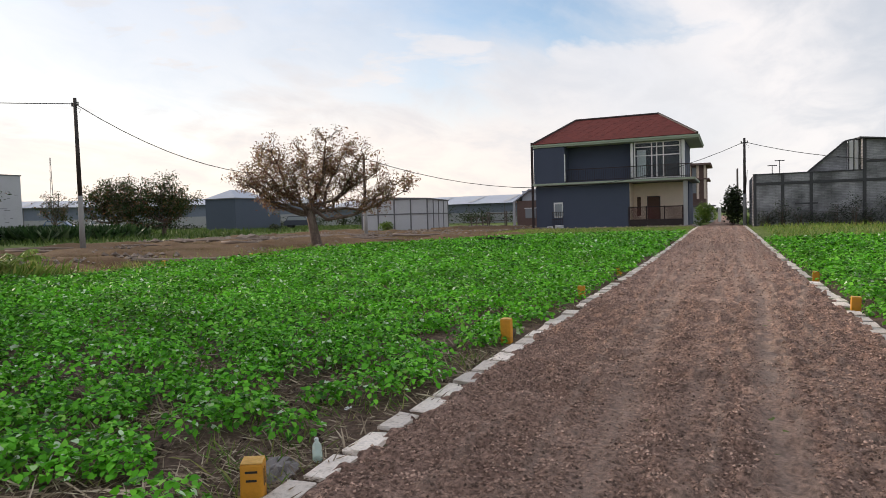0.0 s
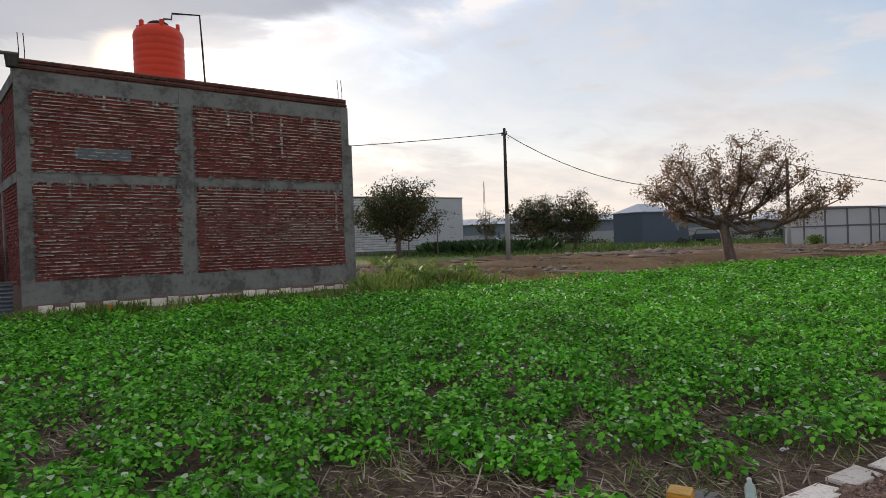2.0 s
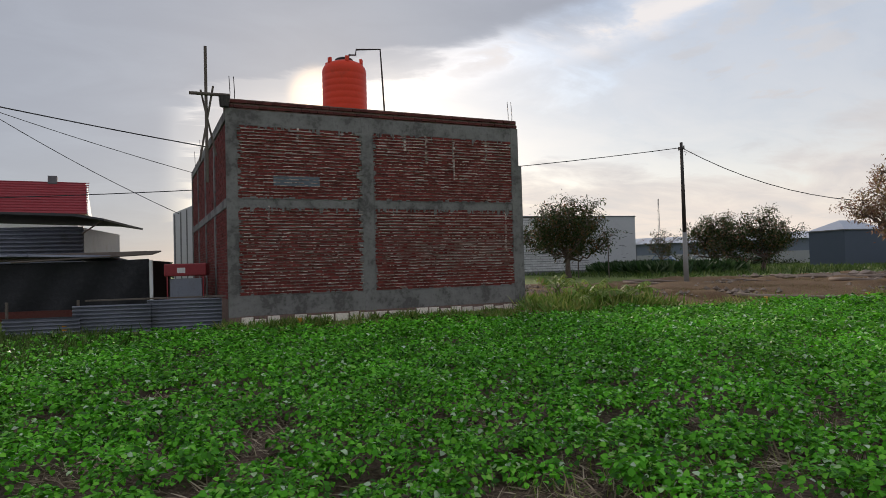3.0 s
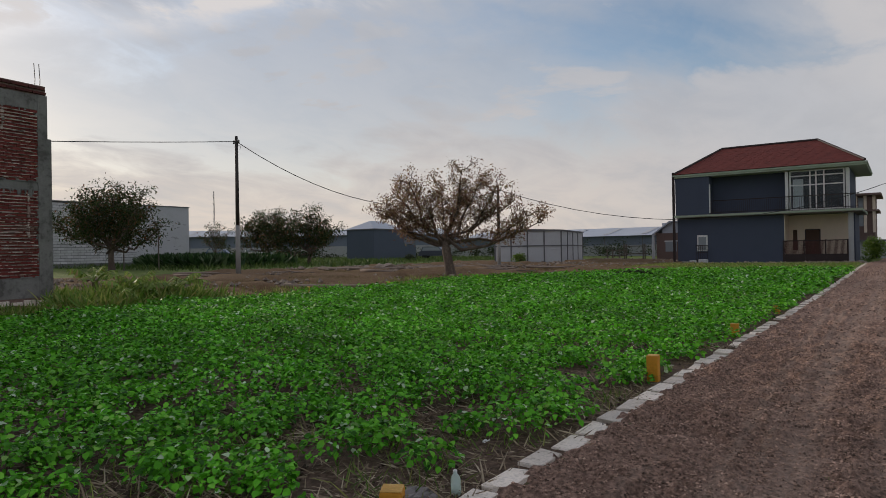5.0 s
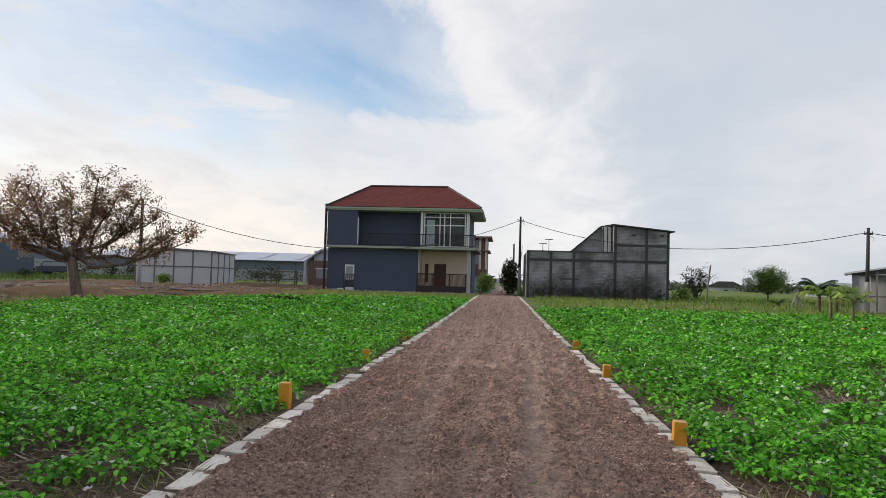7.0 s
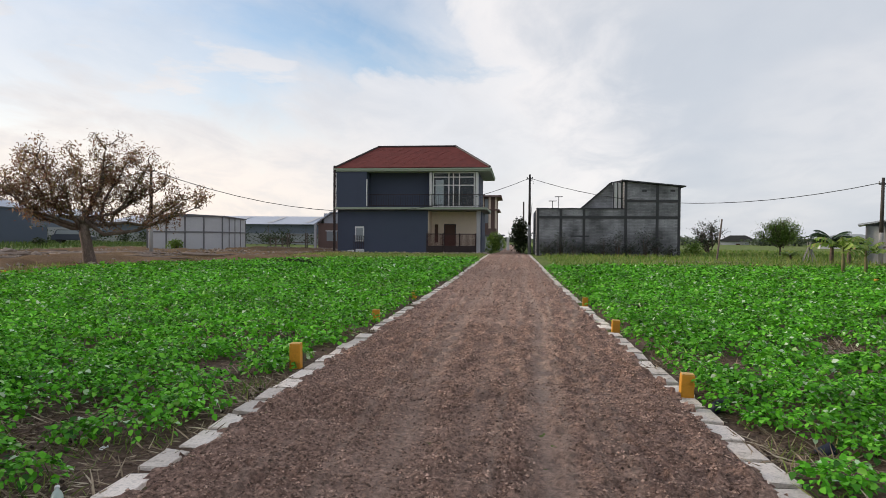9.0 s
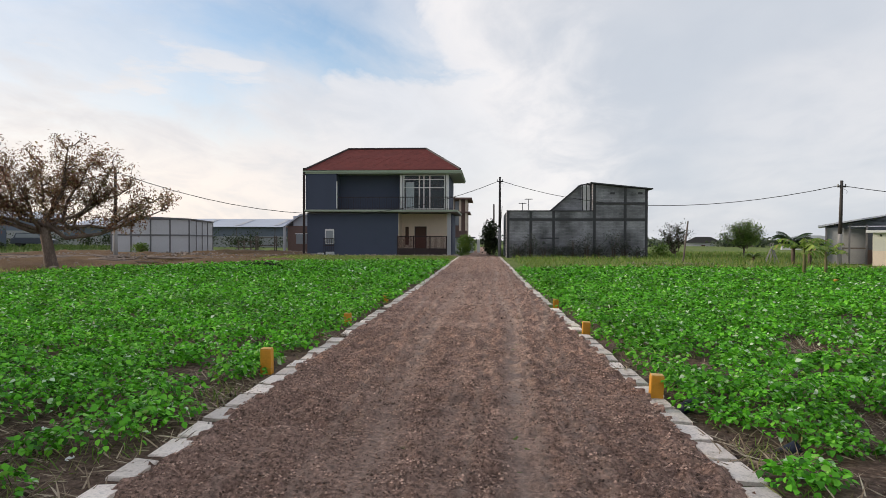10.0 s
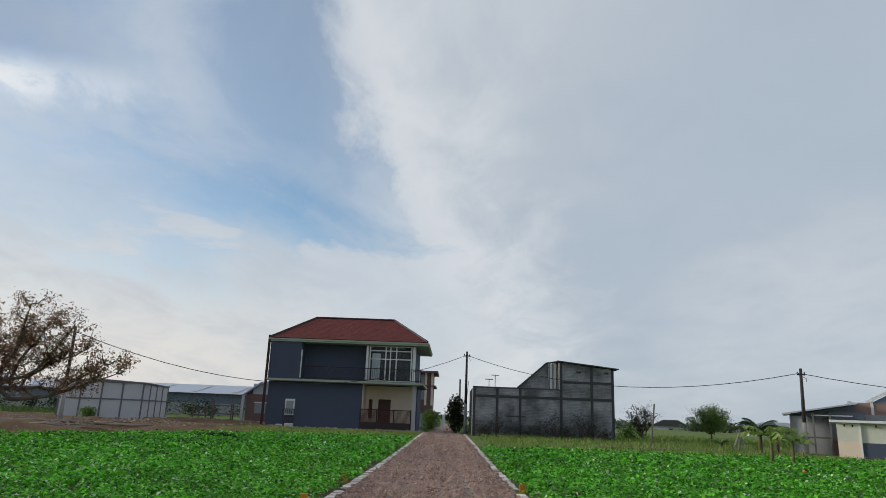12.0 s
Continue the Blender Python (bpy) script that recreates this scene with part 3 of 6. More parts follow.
    part("gutter_wall", box(-15.62, -15.45, -0.59, 9.3, 7.0, 7.55), DARKMETAL, h)
    x0, x1, y0, y1, rz, ry_, ra, rb = -15.45, -2.2, -0.66, 9.4, 9.75, 4.2, -12.7, -5.5
    bm = bmesh.new()
    a, b, c, d = [bm.verts.new(v) for v in ((x0, y0, 7.36), (x1, y0, 7.36), (x1, y1, 7.36), (x0, y1, 7.36))]
    e, f = bm.verts.new((ra, ry_, rz)), bm.verts.new((rb, ry_, rz))
    for q in ((a, b, f, e), (b, c, f), (c, d, e, f), (d, a, e), (d, c, b, a)):
        bm.faces.new(q)
    roof = part("roof", bm, TILE, h, "red-brown clay tile hipped roof")
    tiles, turns = [], []
    for r in range(17):
        k0 = r / 17
        y, z = y0 + (ry_ - y0) * k0, 7.36 + (rz - 7.36) * k0
        left, right = x0 + (ra - x0) * k0, x1 + (rb - x1) * k0
        n = int((right - left) / 0.30)
        for i in range(n):
            u = left + (i + 0.5) * (right - left) / n
            m = Matrix.Translation((u, y + 0.16, z + 0.075 + 0.005 * (i % 3))) @ Matrix.Rotation(math.atan2(rz - 7.36, ry_ - y0), 4, "X")
            tiles.append((-0.146, 0.146, -0.2, 0.2, -0.015, 0.015)), turns.append(m)
    many_boxes("roof_tiles", tiles, TILE, roof, turns=turns)
    ridge = tube([(ra, ry_, rz + 0.03), (rb, ry_, rz + 0.03)], 0.11)
    for p, q in (((x0, y0, 7.4), (ra, ry_, rz + 0.03)), ((x1, y0, 7.4), (rb, ry_, rz + 0.03)), ((x1, y1, 7.4), (rb, ry_, rz + 0.03))):
        tube([p, q], 0.10, ridge)
    part("ridge_cap", ridge, DARKMETAL, roof, "dark ridge and hip caps")
    # side window and its grille
    w = part("window", box(-13.85, -13.05, -0.04, 0.0, 1.05, 2.35, bevel=0.01), WHITE, h, "small pale window with dark grille")
    part("pane", box(-13.75, -13.15, -0.06, -0.042, 1.15, 2.2), GLASSDARK, w)
    g = bmesh.new()
    for k in range(6):
        box(-13.9 + k * 0.17, -13.87 + k * 0.17, -0.3, -0.27, 0.1, 1.5, g)
    for z in (0.3, 0.9, 1.5):
        box(-13.92, -13.0, -0.31, -0.265, z, z + 0.05, g)
    for k in range(2):
        box(-13.92 + k * 0.9, -13.88 + k * 0.9, -0.3, 0.0, 1.46, 1.5, g)
    part("grille", g, DARKMETAL, w)
    # the dark end wall that runs up past the eaves, and litter on the pad
    part("end_pier", box(-15.62, -15.43, -0.64, -0.52, 0.1, 7.5), DARKMETAL, h, "dark pier at the wall end")
    for k, (x, w, z) in enumerate(((-14.9, 1.0, 0.16), (-13.6, 0.7, 0.3), (-14.3, 0.5, 0.22))):
        part("cement_bag", box(x, x + w, -0.85, -0.5, 0.1, 0.1 + z, bevel=0.05), PANEL if k else GREYPOST, h, "stacked pale cement bag")
    # porch fence
    fence = thing_part("porch_fence", h)
    part("lower_panel", box(-7.55, -3.35, -0.03, 0.0, 0.12, 0.72), DARKMETAL, fence)
    part("top_rail", box(-7.55, -3.35, -0.05, 0.01, 1.70, 1.77), DARKMETAL, fence)
    for k in range(4):
        part("post", box(-7.6 + k * 1.40, -7.52 + k * 1.40, -0.06, 0.02, 0.1, 1.8), DARKMETAL, fence)
    for k in range(56):
        x = -7.5 + k * 0.074
        part("slat", box(x, x + 0.035, -0.025, -0.005, 0.72, 1.70), RUST, fence)
    return h


def thing_part(name, parent):
    ob = new(name)
    ob.parent = parent
    return ob


DARKBACKING = material("dark_backing_behind_glass", (0.055, 0.062, 0.075), 0.8, None, 0.2, 0.8, 6, 0.1)
DIMROOM = material("dim_room_wall", (0.13, 0.15, 0.18), 0.8, None, 0.1, 1, 10, 0.1)
LIMETILE = material("pale_tile", (0.42, 0.42, 0.44), 0.6, (0.30, 0.30, 0.32), 0.1, 3, 30)
WOOD = material("dark_wood", (0.075, 0.035, 0.022), 0.6, (0.05, 0.025, 0.016), 0.2, 2, 30)
RUST = material("reddish_fence_slats", (0.075, 0.024, 0.022), 0.6, None, 0.15, 3, 30)
GLASSDARK = material("dim_pane", (0.30, 0.33, 0.36), 0.12, None, 0.05, spec=0.6)
slate_house()


# ---- the bare brick building ----
def brick_building():
    b = thing("brick_building", "unfinished two-storey red-brick building with bare concrete frame", "building", (-20.25, -0.24, 0.0), 97.0)
    # local x runs along the front wall, local y away from the road
    WD, DP = 9.9, 13.0
    core = box(0.06, WD - 0.06, 0.004, DP, -0.2, 6.45)
    part("core_wall", core, MORTAR, b)
    part("tie_beam", box(0, WD, -0.02, 0.05, 0.40, 1.0, bevel=0.01), FRAMECON, b)
    part("floor_beam", box(0, WD, -0.012, 0.05, 3.60, 3.86, bevel=0.01), FRAMECON, b)
    part("roof_beam", box(0, WD, -0.014, 0.05, 6.02, 6.48, bevel=0.01), FRAMECON, b)
    for x0, x1 in ((0, 0.32), (4.12, 4.5), (WD - 0.3, WD)):
        part("column", box(x0, x1, -0.03, 0.055, 0.38, 6.5, bevel=0.012), FRAMECON, b)
    part("downpipe_strip", box(WD - 0.02, WD + 0.13, 0.0, 0.2, 0.3, 5.2), FRAMECON, b)
    rows_ = []
    rs = np.random.RandomState(3)

    def course(z0, z1, x0, x1, y=0.0, pitch=0.097, side=False):
        n = int((z1 - z0) / pitch)
        for r in range(n):
            z = z0 + (r + 0.5) * (z1 - z0) / n
            x = x0 - (0.12 if r % 2 else 0.0)
            while x < x1 - 0.05:
                a, c = max(x, x0), min(x + 0.235, x1)
                if c - a > 0.04:
                    out = y - 0.004 - 0.028 * rs.rand()
                    hh = pitch * (0.34 + 0.06 * rs.rand())
                    if side:
                        rows_.append((out, 0.07, a, c, z - hh, z + hh))
                    else:
                        rows_.append((a, c, out, y + 0.07, z - hh, z + hh))
                x += 0.25
    for z0, z1 in ((1.0, 3.6), (3.86, 6.02)):
        course(z0, z1, 0.32, 4.12), course(z0, z1, 4.5, WD - 0.3)
    course(6.50, 6.79, 0.0, WD, 0.03, pitch=0.1)
    low_ = [r for r in rows_ if r[4] < 1.72]
    many_boxes("brickwork", [r for r in rows_ if 1.72 <= r[4] < 6.3], BRICK, b, "rough red brick courses with oozing mortar")
    many_boxes("parapet_brickwork", [r for r in rows_ if r[4] >= 6.3], DARKBRICK, b, "dark red brick parapet")
    rows_ = []

    def side_course(z0, z1, y0, y1):
        n = int((z1 - z0) / 0.1)
        for r in range(n):
            z = z0 + (r + 0.5) * (z1 - z0) / n
            y = y0 - (0.12 if r % 2 else 0)
            while y < y1 - 0.05:
                a, c = max(y, y0), min(y + 0.235, y1)
                if c - a > 0.04:
                    rows_.append((0.02 + 0.02 * rs.rand(), 0.08, a, c, z - 0.038, z + 0.038))
                y += 0.25
    for k in range(4):
        y0, y1 = 0.3 + k * 3.2, 0.3 + k * 3.2 + 2.9
        for z0, z1 in ((0.9, 3.6), (3.86, 6.1)):
            side_course(z0, z1, y0, y1)
        part("side_column", box(0.0, 0.07, y1, y1 + 0.3, 0.3, 6.45), FRAMECON, b)
    many_boxes("side_brickwork", rows_, BRICK, b)
    part("side_beam", box(-0.005, 0.065, 0.05, DP, 3.6, 3.86), FRAMECON, b)
    part("side_beam", box(-0.005, 0.065, 0.05, DP, 6.15, 6.45), FRAMECON, b)
    part("coping", box(0.0, WD, 0.07, 0.4, 6.46, 6.80), MORTAR, b)
    part("roof_slab", box(0.1, WD - 0.1, 0.41, DP - 0.1, 6.40, 6.52), FRAMECON, b)
    # limestone footing
    x = 0.35
    while x < WD - 0.3:
        w = 0.34 + 0.16 * rs.rand()
        part("footing_stone", box(x, x + w - 0.05, -0.05 - 0.03 * rs.rand(), 0.05, 0.08, 0.30 + 0.08 * rs.rand(), bevel=0.015), LIME, b) if rs.rand() > 0.08 else None
        x += w
    part("footing_bed", box(0, WD, -0.02, 0.06, -0.25, 0.395), MORTAR, b)
    part("blocked_opening", box(1.35, 2.75, -0.035, 0.03, 4.25, 4.56), DIMROOM, b, "blue-grey cement patch")
    for x in (0.15, 0.28, 9.65, 9.8):
        part("reinforcing_bar", tube([(x, 0.2, 6.5), (x + 0.03, 0.2, 7.0), (x + 0.01, 0.22, 7.5)], 0.012, sides=5), DARKMETAL, b)
    for y in (9.8, 12.6):
        part("reinforcing_bar", tube([(0.15, y, 6.4), (0.12, y, 7.4)], 0.012, sides=5), DARKMETAL, b)
    ooze = []
    for _ in range(6200):
        x = (0.35 + 3.7 * rs.rand()) if rs.rand() < 0.42 else (4.55 + 4.95 * rs.rand())
        z = rs.choice([1.0 + 0.0963 * rs.randint(1, 27), 3.86 + 0.0982 * rs.randint(1, 22)])
        # joints are fuller below the beams and in the middle of the right bay
        full = 1.5 if (z > 5.2 or 2.9 < z < 3.6 or (x > 5.5 and 1.6 < z < 2.6)) else 0.8
        if rs.rand() > full:
            continue
        ln = 0.03 + 0.24 * rs.rand() ** 2 * full
        z += rs.normal(0, 0.007)
        hi = 4.1 if x < 4.12 else 9.58
        ooze.append((x, min(x + ln, hi), -0.034 - 0.016 * rs.rand(), 0.0, z - 0.007 - 0.004 * rs.rand(), z + 0.004 + 0.010 * rs.rand()))
    # vertical seams where mortar ran down between bricks
    for x, z0, z1 in ((6.35, 5.1, 6.0), (7.35, 4.6, 6.0), (5.6, 5.5, 6.02), (2.1, 5.6, 6.0), (8.6, 5.3, 5.9), (1.2, 3.2, 3.6), (9.3, 2.2, 3.5)):
        z = z0
        while z < z1:
            w = 0.015 + 0.03 * rs.rand()
            u = x + rs.normal(0, 0.012)
            ooze.append((u - w, u + w, -0.048, 0.0, z, z + 0.03 + 0.05 * rs.rand()))
            z += 0.05 + 0.05 * rs.rand()
    many_boxes("oozed_mortar", ooze, PALEMORTAR, b, "pale mortar oozing from the joints")
    # cement that ran over the bricks along beams and columns
    drips = []
    for _ in range(260):
        x = 0.35 + 3.7 * rs.rand() if rs.rand() < 0.42 else 4.6 + 4.9 * rs.rand()
        z = rs.choice([6.02, 3.6, 3.6])
        ln = 0.02 + 0.16 * rs.rand() ** 3
        drips.append((x, x + 0.015 + 0.06 * rs.rand(), -0.04 - 0.01 * rs.rand(), 0.0, z - ln, z + 0.012))
    for _ in range(110):
        x, z = (0.35 + 3.7 * rs.rand()) if rs.rand() < 0.42 else (4.6 + 4.9 * rs.rand()), rs.choice([3.86, 1.0])
        drips.append((x, x + 0.05 + 0.15 * rs.rand(), -0.036, 0.0, z - 0.01, z + 0.01 + 0.05 * rs.rand() ** 2))
    for _ in range(520):
        z = 1.0 + 5.0 * rs.rand()
        w = 0.02 + 0.16 * rs.rand() ** 2
        h_ = 0.015 + 0.06 * rs.rand()
        k = rs.rand()
        side_ = (4.12 - w, 4.13) if k < 0.4 else (4.49, 4.5 + 0.5 * w) if k < 0.65 else (0.31, 0.32 + 0.7 * w) if k < 0.85 else (9.6 - 0.5 * w, 9.61)
        drips.append((*side_, -0.038 - 0.012 * rs.rand(), 0.0, z, z + h_))
    many_boxes("spilt_cement", drips, FRAMECON, b)
    # the lowest courses, brick by brick
    one = bpy.data.meshes.new("brick")
    bm = box(-0.5, 0.5, -0.5, 0.5, -0.5, 0.5)
    bm.to_mesh(one)
    bm.free()
    one.materials.append(BRICKPIECE)
    for x0, x1, y0, y1, z0, z1 in low_:
        ob = new("brick", one)
        ob.parent = b
        ob.matrix_basis = pose((x0 + x1) / 2, (y0 + y1) / 2, (z0 + z1) / 2) @ Matrix.Diagonal((x1 - x0, y1 - y0, z1 - z0, 1))
    return b


def water_tank():
    t = thing("water_tank", "orange plastic water tank on the flat roof", "water tank", (-22.0, 3.58, 6.55), 0)
    prof = [(0.70, 0), (0.72, 0.05)]
    for k in range(8):
        z = 0.12 + k * 0.21
        prof += [(0.729, z), (0.735, z + 0.03), (0.735, z + 0.15), (0.729, z + 0.18)]
    prof += [(0.70, 1.86), (0.62, 1.96), (0.40, 2.06), (0.30, 2.08)]
    part("tank_body", lathe(prof, sides=32), ORANGE, t, shade=True)
    part("lid", lathe([(0.30, 2.08), (0.30, 2.16), (0.24, 2.20), (0.05, 2.22)], sides=20), BLACK, t, "dark lid")
    for a in range(6):
        c, s = math.cos(a * 1.047), math.sin(a * 1.047)
        part("lug", box(-0.04, 0.04, -0.06, 0.06, 1.95, 2.12, m=Matrix.Rotation(a * 1.047, 4, "Z") @ Matrix.Translation((0.6, 0, 0))), ORANGE, t)
    part("stand", box(-0.8, 0.85, -0.8, 0.9, -0.12, -0.002), CONCRETE, t)
    part("pipe", tube([(0.0, 0.12, 2.1), (0, 0.18, 2.35), (0, 0.40, 2.36), (0, 0.42, 2.55), (0, 1.25, 2.62), (0, 1.30, 1.6), (0, 1.36, 0.0)], 0.032, sides=6), DARKMETAL, t, "thin grey pipe")
    part("valve", box(-0.06, 0.06, 0.74, 0.86, 0.0, 0.12), DARKMETAL, t)


PALEMORTAR = material("pale_oozed_mortar", (0.56, 0.48, 0.44), 0.95, (0.20, 0.13, 0.115), 0.3, 1.4, 20, 0.3, islands=0.55, patch=(0.44, 0.58))
ORANGE = material("orange_plastic", (0.75, 0.045, 0.010), 0.45, (0.48, 0.04, 0.012), 0.08, 2, 20, 0.05)
brick_building()
water_tank()


# ---- the grey block building east of the road ----
BLOCK = bpy.data.materials.new("grey_block_wall")
BLOCK.use_nodes = True
N, L = BLOCK.node_tree.nodes, BLOCK.node_tree.links
bg, bt, bmap = N.new("ShaderNodeNewGeometry"), N.new("ShaderNodeTexBrick"), N.new("ShaderNodeMapping")
bmap.inputs["Rotation"].default_value = (radians(90), 0, 0)
L.new(bg.outputs["Position"], bmap.inputs[0]), L.new(bmap.outputs[0], bt.inputs["Vector"])
bt.inputs["Color1"].default_value, bt.inputs["Color2"].default_value, bt.inputs["Mortar"].default_value = (0.20, 0.20, 0.215, 1), (0.27, 0.27, 0.285, 1), (0.155, 0.155, 0.165, 1)
bt.inputs["Scale"].default_value, bt.inputs["Mortar Size"].default_value, bt.inputs["Brick Width"].default_value, bt.inputs["Row Height"].default_value = 1.0, 0.010, 0.40, 0.11
bn, br_, bs = N.new("ShaderNodeTexNoise"), N.new("ShaderNodeMapRange"), N.new("ShaderNodeVectorMath")
bn.inputs["Scale"].default_value, bn.inputs["Detail"].default_value = 0.6, 9
L.new(bg.outputs["Position"], bn.inputs["Vector"]), L.new(bn.outputs["Fac"], br_.inputs[0])
br_.inputs[1].default_value, br_.inputs[2].default_value, br_.inputs[3].default_value, br_.inputs[4].default_value = 0.36, 0.64, 0.50, 1.55
bs.operation = "SCALE"
L.new(bt.outputs["Color"], bs.inputs[0]), L.new(br_.outputs[0], bs.inputs["Scale"]), L.new(bs.outputs[0], N["Principled BSDF"].inputs["Base Color"])
N["Principled BSDF"].inputs["Roughness"].default_value = 0.95
DARKCON = material("dark_weathered_concrete", (0.07, 0.07, 0.075), 0.95, (0.045, 0.045, 0.05), 0.2, 1.5, 20)


def block_building():
    b = thing("block_building", "unfinished grey concrete-block building with stepped roofline", "building", (0, 51.5, 0.2))
    part("wall", box(1.6, 12.35, 0, 10, -0.3, 3.68), BLOCK, b)
    part("upper_wall", prism([(8.2, 3.681), (12.35, 3.681), (12.35, 5.35), (8.2, 5.78)], 0.0, 8.0), BLOCK, b)
    part("gable_wall", prism([(5.1, 3.681), (7.45, 3.681), (7.45, 5.8), (7.2, 5.75)], 0.9, 1.1), BLOCK, b)
    part("louvre_panel", box(7.46, 8.18, 0.7, 0.8, 3.69, 5.75), WHITE, b, "white translucent side panel")
    for k in range(3):
        part("louvre_post", box(7.47 + k * 0.3, 7.53 + k * 0.3, 0.62, 0.69, 3.7, 5.75), DARKCON, b)
    part("roof_sheet", prism([(8.0, 5.82), (12.7, 5.36), (12.7, 5.44), (8.0, 5.92)], -0.25, 8.2), DARKCON, b)
    part("roof_sheet", prism([(4.9, 3.70), (7.3, 5.80), (8.1, 5.95), (8.1, 5.88), (7.35, 5.72), (5.0, 3.62)], 0.7, 1.3), DARKCON, b)
    for x, z in ((1.6, 3.7), (3.35, 3.7), (5.1, 3.7), (8.22, 5.75), (10.55, 5.5), (12.15, 5.35)):
        part("column", box(x, x + 0.2, -0.04, 0.05, -0.2, z), DARKCON, b)
    part("beam", box(1.6, 12.35, -0.032, 0.05, 2.95, 3.15), DARKCON, b)
    part("beam", box(8.2, 12.35, -0.034, 0.05, 4.2, 4.38), DARKCON, b)
    part("coping", box(1.58, 8.2, -0.05, 0.2, 3.68, 3.76), DARKCON, b)
    part("lintel", box(4.2, 5.6, -0.03, 0.04, 1.55, 1.65), DARKCON, b)
    for x in (9.5, 11.6):
        part("vent", box(x, x + 0.35, -0.02, 0.05, 5.0, 5.15), DARKCON, b)
    for x, z in ((3.0, 4.5), (3.5, 4.85)):
        part("antenna_post", box(x, x + 0.05, 4, 4.05, 3.6, z), DARKCON, b)
        part("antenna_bar", box(x - 0.3, x + 0.35, 4, 4.05, z, z + 0.06), DARKCON, b)


block_building()

# ---- sheds and houses farther off ----
GREYSHEET = material("grey_fibre_sheet", (0.34, 0.35, 0.36), 0.8, (0.26, 0.27, 0.28), 0.1, 1, 12, 0.1)
ROOFMETAL = material("pale_metal_roof", (0.50, 0.53, 0.60), 0.5, (0.40, 0.42, 0.47), 0.08, 0.3, 4, 0.1, metal=0.2)
BLUEGREY = material("blue_grey_wall_paint", (0.085, 0.105, 0.145), 0.85, (0.075, 0.09, 0.125), 0.06, 0.6, 12, 0.1)
BLOCKWHITE = material("whitewashed_block", (0.56, 0.56, 0.58), 0.9, (0.42, 0.42, 0.44), 0.12, 1.0, 14, 0.3, 0.02, islands=0.12)
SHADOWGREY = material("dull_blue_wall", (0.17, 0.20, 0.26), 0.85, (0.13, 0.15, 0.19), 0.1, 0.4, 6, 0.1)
BROWNWALL = material("brown_plaster", (0.20, 0.135, 0.12), 0.9, (0.14, 0.10, 0.09), 0.15, 1, 12)
ZINC = material("zinc_sheet", (0.22, 0.235, 0.285), 0.45, (0.10, 0.095, 0.10), 0.2, 1.2, 20, 0.1, metal=0.5)
TARP = material("black_tarpaulin", (0.011, 0.012, 0.016), 0.6, (0.02, 0.02, 0.024), 0.2, 1.4, 8, 0.6, 0.05)
REDMETAL = material("red_metal", (0.30, 0.035, 0.045), 0.5, (0.22, 0.03, 0.035), 0.12, 1, 14, 0.1)
TIMBER = material("weathered_timber", (0.14, 0.115, 0.10), 0.9, (0.09, 0.07, 0.06), 0.2, 2, 25)


def panel_shed():
    s = thing("panel_shed", "pale panelled storage shed with grey posts and flat dark roof edge", "shed", (-26.0, 56.3, 0.38), 12)
    part("wall", box(-6.45, 0, 0, 10, -0.2, 2.95), PANEL, s)
    for k in range(5):
        x = -6.45 + k * 1.61
        part("post", box(x - 0.06, x + 0.06, -0.06, 0.02, -0.1, 3.0), GREYPOST, s)
    for k in range(1, 5):
        part("post", box(-0.02, 0.06, k * 2.5 - 0.06, k * 2.5 + 0.06, -0.1, 2.9), GREYPOST, s)
    part("rail", box(-6.5, 0.05, -0.05, 0.01, 1.55, 1.66), GREYPOST, s)
    part("rail", box(-0.01, 0.05, 0.02, 10, 1.55, 1.66), GREYPOST, s)
    part("roof", prism([(-6.6, 2.96), (0.15, 2.96), (0.15, 3.06), (-3, 3.2), (-6.6, 3.06)], -0.12, 10.1), GREYPOST, s, "dark roof sheet")


def hip_house():
    s = thing("storage_house", "small blue-grey windowless building with pale hipped roof", "building", (-55.6, 64.2, 0.6))
    part("wall", box(-4.7, 0, 0, 6.2, -0.3, 4.0), BLUEGREY, s)
    part("low_wing", box(-4.0, -0.3, 6.2, 9.2, -0.3, 2.0), BLUEGREY, s)
    part("roof_edge", box(-4.85, 0.15, -0.15, 6.35, 4.0, 4.12), GREYPOST, s)
    bm = bmesh.new()
    q = [bm.verts.new(v) for v in ((-4.8, -0.1, 4.12), (0.1, -0.1, 4.12), (0.1, 6.3, 4.12), (-4.8, 6.3, 4.12))]
    r = [bm.verts.new((-2.35, 2.0, 5.25)), bm.verts.new((-2.35, 4.3, 5.25))]
    for f in ((q[0], q[1], r[0]), (q[1], q[2], r[1], r[0]), (q[2], q[3], r[1]), (q[3], q[0], r[0], r[1]), q[::-1]):
        bm.faces.new(f)
    part("roof", bm, ROOFMETAL, s, "pale metal hipped roof")


